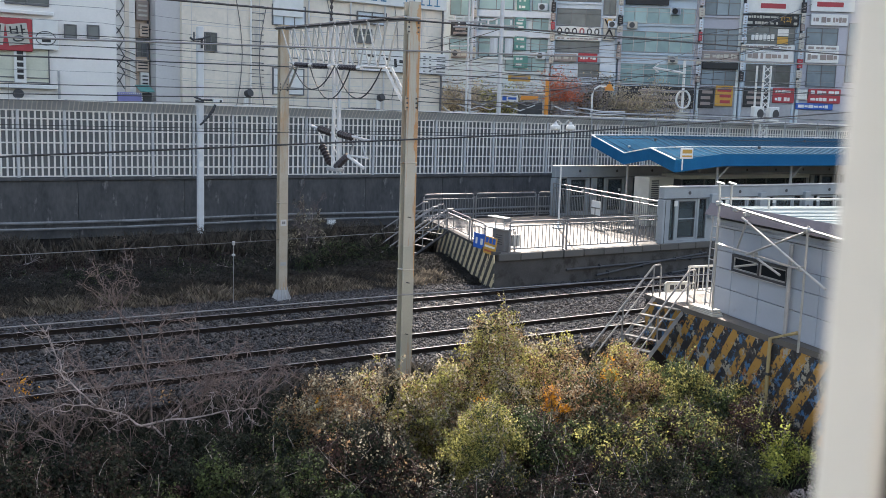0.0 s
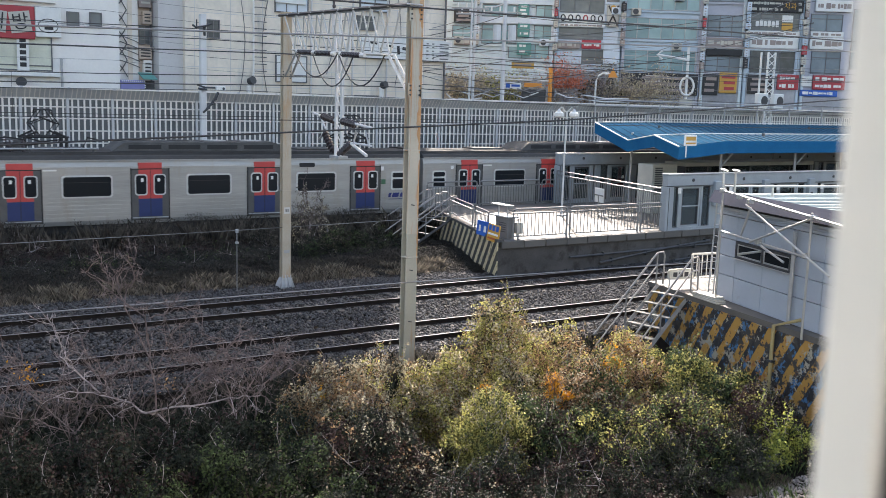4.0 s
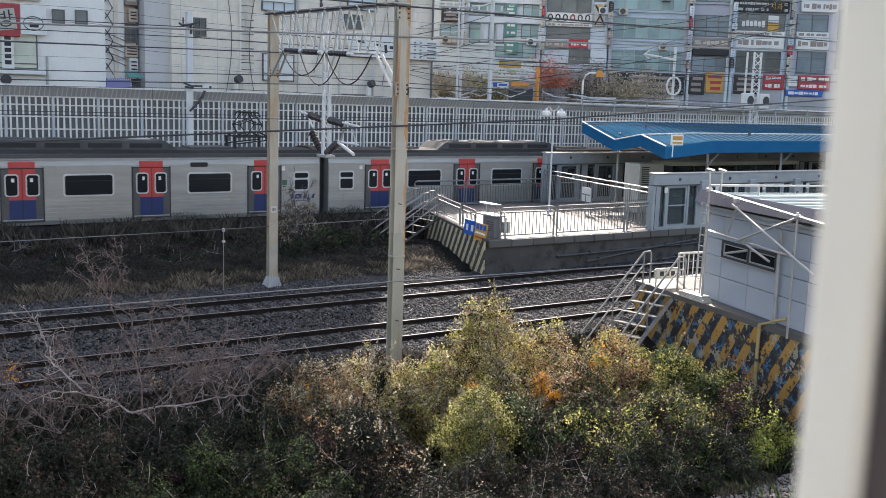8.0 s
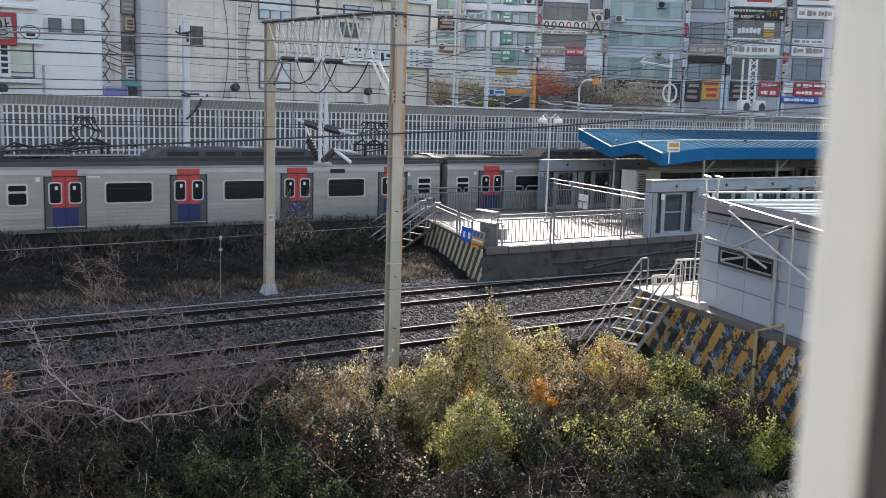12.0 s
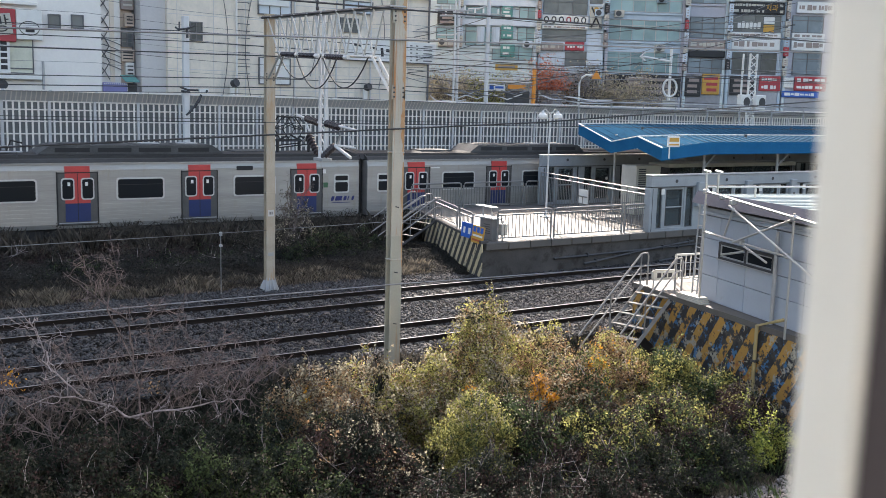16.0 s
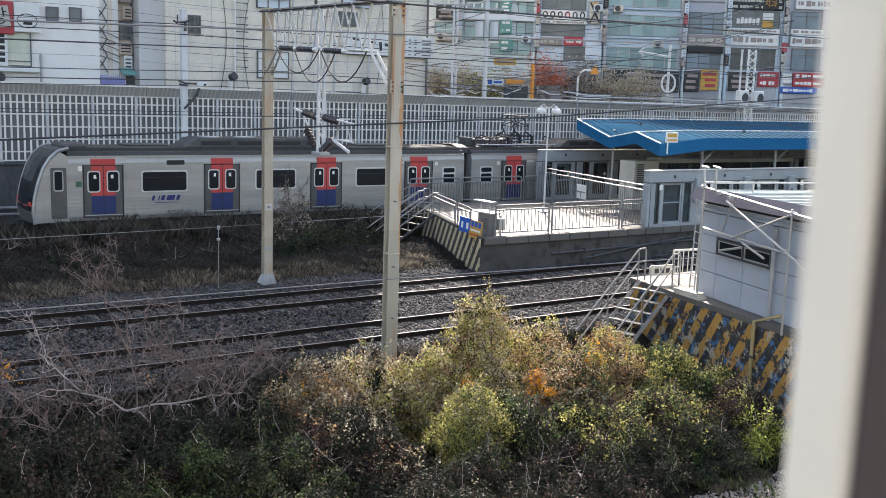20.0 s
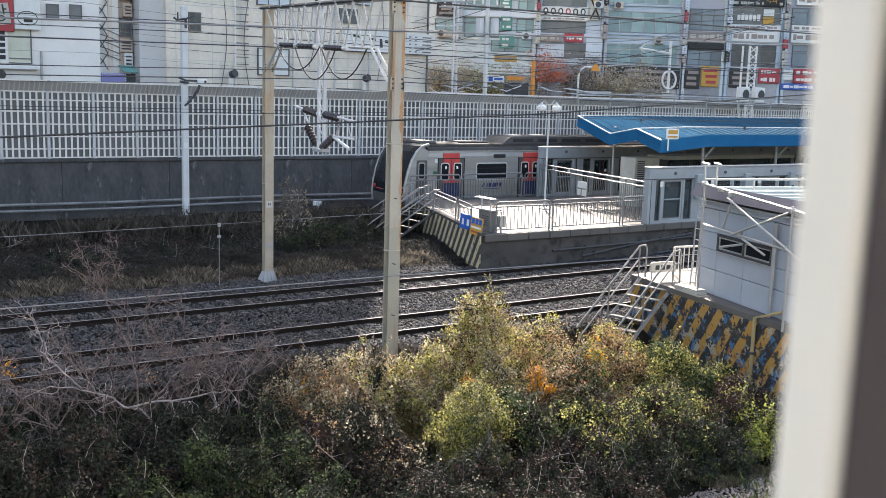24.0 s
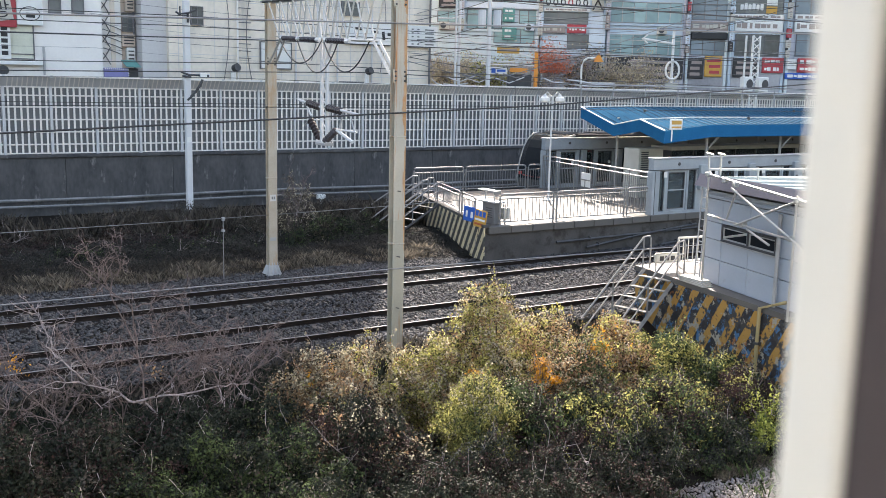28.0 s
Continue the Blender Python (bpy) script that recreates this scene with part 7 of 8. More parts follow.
# outdoor air units and thin sills on the facades
for j in range(8):
    rnd = random.Random(300 + j)
    u, z = rnd.choice((0.6, 3.4, 8.1, 11.2, 14.3, 16.1, 19.8, 23.2)), rnd.choice((9.0, 11.0, 13.9, 15.2))
    fu = thing("outdoor_air_unit", FAR_AT @ Matrix.Translation((u + 0.1 * j / 22, -0.05, z)), "pale outdoor air unit fixed on a facade", "air unit", "outdoor air units")
    part("case", Geo().cbox(-0.42, 0.42, -0.32, 0.02, 0, 0.62, 0.03), FACE_C[1] if j % 3 else BEIGE, fu)
    part("fan", Geo().tube([(-0.08, -0.325, 0.31), (-0.08, -0.34, 0.31)], 0.25, 12), DARKMETAL, fu)

# street furniture in front of the shops
def street(u, d):
    return FAR_AT @ Matrix.Translation((u, -d, 2.45))


for u, d, h, r in ((3.46, 22, 16, 0.16), (1.54, 20, 14, 0.11), (1.23, 24, 12, 0.08)):
    up = thing("utility_pole", street(u, d), "pale concrete utility pole with crossarms", "utility pole", "utility poles")
    part("shaft", Geo().tube([(0, 0, 0), (0, 0, h)], r, 10, r2=r * 0.8), BACKMAST, up)
    for z in (9.4, 11.3):
        part("crossarm", Geo().cbox(-1.3, 1.1, -0.06, 0.06, z, z + 0.1, 0.01), GALV, up)
    for x in (-0.9, -0.35, 0.6):
        part("insulator", Geo().tube([(x, 0, 9.5), (x, 0, 9.8)], 0.07, 6), WHITE, up)
    if r > 0.15:
        for x in (-0.5, 0.5):
            part("transformer", Geo().tube([(x, -0.2, 7.5), (x, -0.2, 8.6)], 0.27, 10), BACKMAST, up, "grey pole transformer")
    for k in range(2):
        a = random.uniform(-1, 1)
        part("cable_loop", Geo().tube([(a, -0.2, 4.2 + k * 0.3), (a + 0.9, -0.25, 3.9 + k * 0.35), (a + 1.9, -0.2, 4.3 + k * 0.25)], 0.04, 5), (BACKMAST, WIRE_L)[k % 2], up)
for k in range(9):
    rnd = random.Random(500 + k)
    a = street(3.46, 22) @ Vector((0, 0, 4.0 + k * 0.75))
    b = street(-14 + k, 20) @ Vector((0, 0, 4.5 + rnd.uniform(0, 6)))
    c = street(26, 16) @ Vector((0, 0, 5.5 + rnd.uniform(0, 7)))
    wire("service_wire", [tuple(b), tuple(a), tuple(c)], 0.022, (WIRE_L, WIRE)[k % 2], "thin service wire strung from a street pole", 0.5)
for pts in ([(-0.23, 8.3), (1.13, 8.25)], [(2.09, 8.67), (3.37, 8.23)], [(2.11, 8.2), (3.57, 7.95)], [(3.57, 7.82), (6.6, 7.99)], [(-0.27, 6.5), (0.42, 6.12)], [(0.52, 6.2), (2.18, 6.27)],
            [(7.23, 6.8), (8.9, 6.4)], [(0.1, 10.6), (1.9, 10.84)], [(2.15, 12.4), (3.67, 12.7)], [(9.0, 6.7), (12.3, 6.5)], [(8.6, 6.45), (12.4, 6.3)], [(1.9, 9.3), (3.4, 9.0)]):
    P = [street(u, 20) @ Vector((0, 0, z - 2.45)) for u, z in pts]
    mid_ = P[0].lerp(P[1], 0.5) - Vector((0, 0, 0.12))
    solid("street_cable", Geo().tube([P[0], mid_, P[1]], 0.055, 6), BACKMAST, "thick pale cable strung over the street", "cable", "street cables")
SIGNORANGE = mat("orange_sign", (0.85, 0.33, 0.05), (0.75, 0.28, 0.045), 0.5, bump=0)
op = thing("street_sign_post", street(7.05, 18), "orange post carrying street signs", "sign post")
part("post", Geo().tube([(0, 0, 0), (0, 0, 6.1)], 0.14, 8), SIGNORANGE, op)
part("arm", Geo().tube([(0, 0, 5.15), (-3.9, 0, 5.2)], 0.05, 6), WHITE, op)
part("arm", Geo().tube([(0, 0, 5.7), (-3.2, 0, 6.5)], 0.05, 6), WHITE, op)
pt = part("plate", Geo().cbox(-3.23, -2.05, -0.1, -0.04, 4.52, 5.0, 0.02), WHITE, op, "white and blue street plate")
part("mark", Geo().box(-3.15, -2.85, -0.11, -0.1, 4.6, 4.92).box(-2.75, -2.15, -0.11, -0.1, 4.68, 4.84), SIGNBLUE, pt)
part("plate", Geo().cbox(-1.85, -0.6, -0.1, -0.04, 4.68, 4.98, 0.02), SIGNORANGE, op, "orange street plate")
pt = part("plate", Geo().cbox(-2.79, -1.21, -0.1, -0.04, 5.97, 6.41, 0.02), SIGNYEL, op, "yellow street plate")
part("mark", Geo().box(-2.6, -1.4, -0.11, -0.1, 6.1, 6.28), SIGNBROWN, pt, "writing bar")
part("cabinet", Geo().cbox(-1.95, -0.25, 0.3, 1.2, 2.4, 4.55, 0.04), DARKMETAL, op)

sl = thing("street_lamp", street(10.27, 18), "white street lamp with a bent arm", "street lamp")
part("post", Geo().tube([(0, 0, 0), (0, 0, 5.2), (0.15, 0, 5.6), (0.45, 0, 5.8), (0.9, 0, 5.8)], 0.07, 8), WHITE, sl)
part("head", Geo().cbox(0.6, 1.0, -0.12, 0.12, 5.68, 5.82, 0.04), WHITE, sl)
part("warning_plate", Geo().face([(0.8, -0.2, 5.5), (1.5, -0.2, 5.5), (1.15, -0.2, 6.2)]).face([(0.8, -0.16, 5.5), (1.5, -0.16, 5.5), (1.15, -0.16, 6.2)]).box(0.8, 1.2, -0.16, 0.0, 5.72, 5.78), SIGNORANGE, sl, "orange warning triangle")
ar = thing("arrow_sign", street(17.15, 16), "white arrow sign with a round disc", "sign post")
part("post", Geo().tube([(0, 0, 0), (0, 0, 8.0)], 0.1, 8), WHITE, ar)
part("arrow", Geo().tube([(-0.1, -0.1, 7.0), (-2.2, -0.1, 7.3)], 0.09, 6), WHITE, ar)
part("arrow_head", Geo().tube([(-1.9, -0.1, 7.6), (-2.3, -0.1, 7.3), (-1.9, -0.1, 7.0)], 0.07, 5), WHITE, ar)
ring = Geo()
for q in range(16):
    t0, t1 = 2 * math.pi * q / 16, 2 * math.pi * (q + 1) / 16
    ring.tube([(0.5 * math.cos(t0), -0.15, 5.1 + 0.65 * math.sin(t0)), (0.5 * math.cos(t1), -0.15, 5.1 + 0.65 * math.sin(t1))], 0.08, 5)
part("disc_rim", ring, WHITE, ar)
part("banner", Geo().cbox(-0.45, 0.45, -0.12, -0.05, 1.6, 4.2, 0.02), BEIGE, ar)
lt = thing("lattice_post", (55.25, 45.8, 2.55), "pale steel lattice post beside the barrier", "lattice post")
for dx in (-0.35, 0.35):
    for dy in (-0.3, 0.3):
        part("leg", Geo().box(dx - 0.05, dx + 0.05, dy - 0.05, dy + 0.05, -2.6, 7.4), WHITE, lt)
for i in range(20):
    z = -2.2 + i * 0.48
    part("lacing", Geo().tube([(-0.35, -0.33, z), (0.35, -0.33, z + 0.45)], 0.035, 4), WHITE, lt)
    part("lacing", Geo().tube([(0.35, -0.33, z), (-0.35, -0.33, z + 0.45)], 0.035, 4), WHITE, lt)
for dx in (-1.0, 0.6):
    a = part("air_unit", Geo().cbox(dx - 0.5, dx + 0.5, -0.7, -0.35, 3.6, 4.6, 0.04), WHITE, lt, "white outdoor air unit")
    part("fan", Geo().tube([(dx + 0.1, -0.71, 4.1), (dx + 0.1, -0.73, 4.1)], 0.33, 12), DARKMETAL, a)
rl = thing("street_rail", street(11, 27), "pale guard rail along the raised street", "guard rail")
for k in range(2):
    part("rail", Geo().tube([(-2, 0, 3.55 + k * 0.35), (20, 0, 3.55 + k * 0.3)], 0.045, 5), GALV, rl)
for k in range(12):
    part("post", Geo().tube([(-2 + k * 2, 0, 0), (-2 + k * 2, 0, 3.9)], 0.045, 5), GALV, rl)


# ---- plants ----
# The ramp's near-black end stands in for shaded gaps among the leaves.
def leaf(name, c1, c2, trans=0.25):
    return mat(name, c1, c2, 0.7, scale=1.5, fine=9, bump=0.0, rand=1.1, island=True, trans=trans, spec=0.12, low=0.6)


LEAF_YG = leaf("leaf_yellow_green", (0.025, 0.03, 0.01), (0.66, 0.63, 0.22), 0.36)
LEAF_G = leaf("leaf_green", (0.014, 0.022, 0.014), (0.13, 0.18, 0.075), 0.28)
# Near-black leaves put the shade of the left and front bushes into colour.
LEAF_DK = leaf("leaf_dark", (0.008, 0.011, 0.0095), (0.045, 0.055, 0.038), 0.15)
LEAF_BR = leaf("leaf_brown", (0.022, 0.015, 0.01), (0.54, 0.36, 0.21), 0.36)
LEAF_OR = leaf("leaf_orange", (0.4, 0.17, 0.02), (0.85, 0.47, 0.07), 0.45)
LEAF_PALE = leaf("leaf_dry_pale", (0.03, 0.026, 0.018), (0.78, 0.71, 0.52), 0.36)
# Purple brown, with the shade of the front thickets darkened into it.
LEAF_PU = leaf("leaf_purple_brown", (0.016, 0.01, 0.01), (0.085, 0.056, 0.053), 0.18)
LEAF_LIME = leaf("leaf_lime", (0.13, 0.18, 0.035), (0.76, 0.78, 0.22), 0.5)
BARK = mat("twig_bark", (0.06, 0.046, 0.046), (0.03, 0.022, 0.022), 0.85, scale=6, fine=30, bump=0.2)
LEAF_TAN = leaf("leaf_dull_tan", (0.03, 0.026, 0.021), (0.31, 0.27, 0.215), 0.3)
# Scrub leaves darkened: shade over the low growth is put into their colour.
LEAF_SHADE = leaf("leaf_shade_scrub", (0.012, 0.012, 0.0115), (0.056, 0.055, 0.05), 0.14)
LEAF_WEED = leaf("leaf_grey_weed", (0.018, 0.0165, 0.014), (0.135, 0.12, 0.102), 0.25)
TWIG = mat("twig_red_brown", (0.23, 0.18, 0.17), (0.03, 0.022, 0.022), 0.85, scale=6, fine=30, bump=0.2)
BARK_L = mat("twig_pale", (0.46, 0.41, 0.41), (0.09, 0.073, 0.075), 0.8, scale=6, fine=30, bump=0.2)


def leaf_mesh(name, pos, nrm, size, material, rng, aspect=0.55):
    """Folded four-cornered leaves at pos, facing about nrm."""
    n = len(pos)
    nrm = nrm + rng.normal(0, 0.55, (n, 3))
    nrm /= np.linalg.norm(nrm, axis=1, keepdims=True) + 1e-9
    t = np.cross(nrm, rng.normal(0, 1, (n, 3)))
    t /= np.linalg.norm(t, axis=1, keepdims=True) + 1e-9
    b = np.cross(nrm, t)
    s = (size * rng.uniform(0.55, 1.35, n))[:, None]
    v = np.stack([pos - t * s * 0.5, pos - b * s * aspect * 0.5 + nrm * s * 0.12, pos + t * s * 0.5, pos + b * s * aspect * 0.5 + nrm * s * 0.12], 1)
    f = np.arange(n * 4).reshape(n, 4)
    return shell(name, v.reshape(-1, 3), f, material)


def lumps_for(rng, rx, ry, z0, z1, n, dome):
    """Uneven clumps that fill a bush; each reaches a different height."""
    out = []
    for _ in range(n):
        a, r = rng.uniform(0, 6.283), math.sqrt(rng.uniform(0, 1)) * (0.6 if dome else 1.0)
        x, y = math.cos(a) * r * rx, math.sin(a) * r * ry
        top = z1 - (z1 - z0) * (0.5 * r ** 2) - rng.uniform(0, 0.08 if dome else 0.22) * (z1 - z0)
        rad = rng.uniform(0.34, 0.46) * (rx + ry) * 0.5 if dome else rng.uniform(0.16, 0.34) * (rx + ry) * 0.5
        out.append((x, y, top - rad, rad))
        for f in (0.8, 0.55, 0.28):
            out.append((x * 1.1 + rng.normal(0, 0.12), y * 1.1 - 0.12 * (1 - f), z0 + (top - rad - z0) * f, rad * rng.uniform(0.95, 1.3)))
    return out


def bush(x, y, ztop, rx, ry, mix, seed, label, n=9000, size=0.05, z0=-0.95, stems=9, clumps=14, shoots=4, dome=False):
    rng = np.random.default_rng(seed)
    bs = thing("bush", (x, y, z0), label, "bush", "trackside bushes")
    h = ztop - z0
    L = np.array(lumps_for(rng, rx, ry, 0.1, h, clumps, dome))
    w = L[:, 3] ** 2
    for k in range(stems):
        sg = Geo()
        c = L[rng.integers(len(L))]
        p0 = Vector((rng.normal(0, rx * 0.2), rng.normal(0, ry * 0.2), 0))
        p2 = Vector((c[0], c[1], c[2] + c[3] * 0.6))
        p1 = p0.lerp(p2, 0.5) + Vector((rng.normal(0, 0.12), rng.normal(0, 0.12), 0.1))
        sg.tube([p0, p1, p2], 0.022, 5, r2=0.006)
        for q in range(7):
            e = p1.lerp(p2, rng.uniform(0.2, 1))
            sg.tube([e, e + Vector(rng.normal(0, 0.2, 3)) + Vector((0, 0, 0.15))], 0.006, 4, r2=0.003)
        part("stem", sg, BARK if k % 3 else BARK_L, bs)
    # young shoots that stand out of the top, and trailing shoots on the side of the window
    tips = []
    order = np.argsort(-(L[:, 2] + L[:, 3]))
    for k in range(shoots):
        c = L[order[rng.integers(max(3, len(L) // 4))]]
        up = k % 3 != 2
        p0 = Vector((c[0], c[1] - (0 if up else c[3] * 0.7), c[2] + c[3] * (0.8 if up else 0.2)))
        d = Vector((rng.normal(0, 0.3), rng.normal(0, 0.3), 1.0)) if up else Vector((rng.normal(0, 0.5), -0.5, -0.55))
        p1 = p0 + d.normalized() * rng.uniform(0.22, 0.5)
        bend = p0.lerp(p1, 0.5) + Vector((rng.normal(0, 0.04), rng.normal(0, 0.04), 0.03))
        part("shoot", Geo().tube([p0, bend, p1], 0.007, 4, r2=0.003), BARK_L, bs)
        tips.append((p0, p1))
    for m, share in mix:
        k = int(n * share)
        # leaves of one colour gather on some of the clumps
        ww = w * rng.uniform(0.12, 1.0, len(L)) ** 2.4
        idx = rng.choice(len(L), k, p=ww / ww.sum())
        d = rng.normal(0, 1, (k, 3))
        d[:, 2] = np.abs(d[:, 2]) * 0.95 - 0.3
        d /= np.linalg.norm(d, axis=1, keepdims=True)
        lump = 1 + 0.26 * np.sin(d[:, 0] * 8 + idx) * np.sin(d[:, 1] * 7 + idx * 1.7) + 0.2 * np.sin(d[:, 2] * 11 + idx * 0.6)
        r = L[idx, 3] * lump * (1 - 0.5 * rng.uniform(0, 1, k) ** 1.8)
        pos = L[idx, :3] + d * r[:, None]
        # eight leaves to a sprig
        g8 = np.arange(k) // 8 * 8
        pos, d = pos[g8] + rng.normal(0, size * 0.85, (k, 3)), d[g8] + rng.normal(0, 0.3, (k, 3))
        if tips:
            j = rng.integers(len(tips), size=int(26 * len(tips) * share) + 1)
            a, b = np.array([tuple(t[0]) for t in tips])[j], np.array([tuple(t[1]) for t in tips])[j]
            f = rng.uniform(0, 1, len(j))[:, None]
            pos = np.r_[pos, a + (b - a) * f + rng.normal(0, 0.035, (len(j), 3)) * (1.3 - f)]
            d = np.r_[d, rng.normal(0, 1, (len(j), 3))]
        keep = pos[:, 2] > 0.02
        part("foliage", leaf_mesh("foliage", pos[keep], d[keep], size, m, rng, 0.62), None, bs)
    return bs


def litter(x0, x1, y0, y1, z, rise, n, size, material, label, seed):
    """Low scrub: small leaves lying and standing over a strip of ground, in uneven patches."""
    rng = np.random.default_rng(seed)
    px, py = rng.uniform(x0, x1, n), rng.uniform(y0, y1, n)
    patch = 0.5 + 0.5 * np.sin(px * 1.3 + seed) * np.sin(py * 1.9 + px * 0.4) + 0.25 * np.sin(px * 4.1 + py * 3.3)
    z = np.maximum(z, np.where(py > 29.5, -0.22 + 0.25 * np.sin((py - 29.5) / 8.5 * math.pi), -2.0))
    pos = np.stack([px, py, z + rise * np.clip(patch, 0.05, 1) * rng.uniform(0, 1, n) ** 0.6], 1)
    ob = new("low_scrub", leaf_mesh("low_scrub", pos, np.tile((0.0, -0.3, 0.8), (n, 1)), size, material, rng, 0.6))
    return tagged(ob, label, "scrub", kind="stuff")


def grass_patch(x0, x1, y0, y1, zf, n, length, material, label, seed, width=0.02, lean=0.35):
    rng = np.random.default_rng(seed)
    px, py = rng.uniform(x0, x1, n), rng.uniform(y0, y1, n)
    clump = np.clip(0.5 + 0.5 * np.sin(px * 2.1 + seed) * np.sin(py * 1.7 + px * 0.6) + 0.35 * np.sin(px * 6.3 + py * 5.1), 0, 1)
    l = length * rng.uniform(0.35, 1.2, n) * (0.3 + 0.95 * clump ** 1.5)
    base = np.stack([px, py, np.maximum(zf, np.where(py > 29.5, -0.24 + 0.25 * np.sin((py - 29.5) / 8.5 * math.pi), -2.0))], 1)
    a = rng.uniform(0, 6.283, n)
    side = np.stack([np.cos(a), np.sin(a), np.zeros(n)], 1) * width * 0.5
    off = rng.normal(0, lean, (n, 3)) * l[:, None]
    off[:, 2] = 0
    tip = base + off + np.stack([np.zeros(n), np.zeros(n), l], 1)
    midp = base + off * 0.35 + np.stack([np.zeros(n), np.zeros(n), l * 0.6], 1)
    v = np.stack([base - side, base + side, midp + side * 0.8, tip], 1)
    ob = new("grass", shell("grass", v.reshape(-1, 3), np.arange(n * 4).reshape(n, 4), material))
    return tagged(ob, label, "grass", kind="stuff")


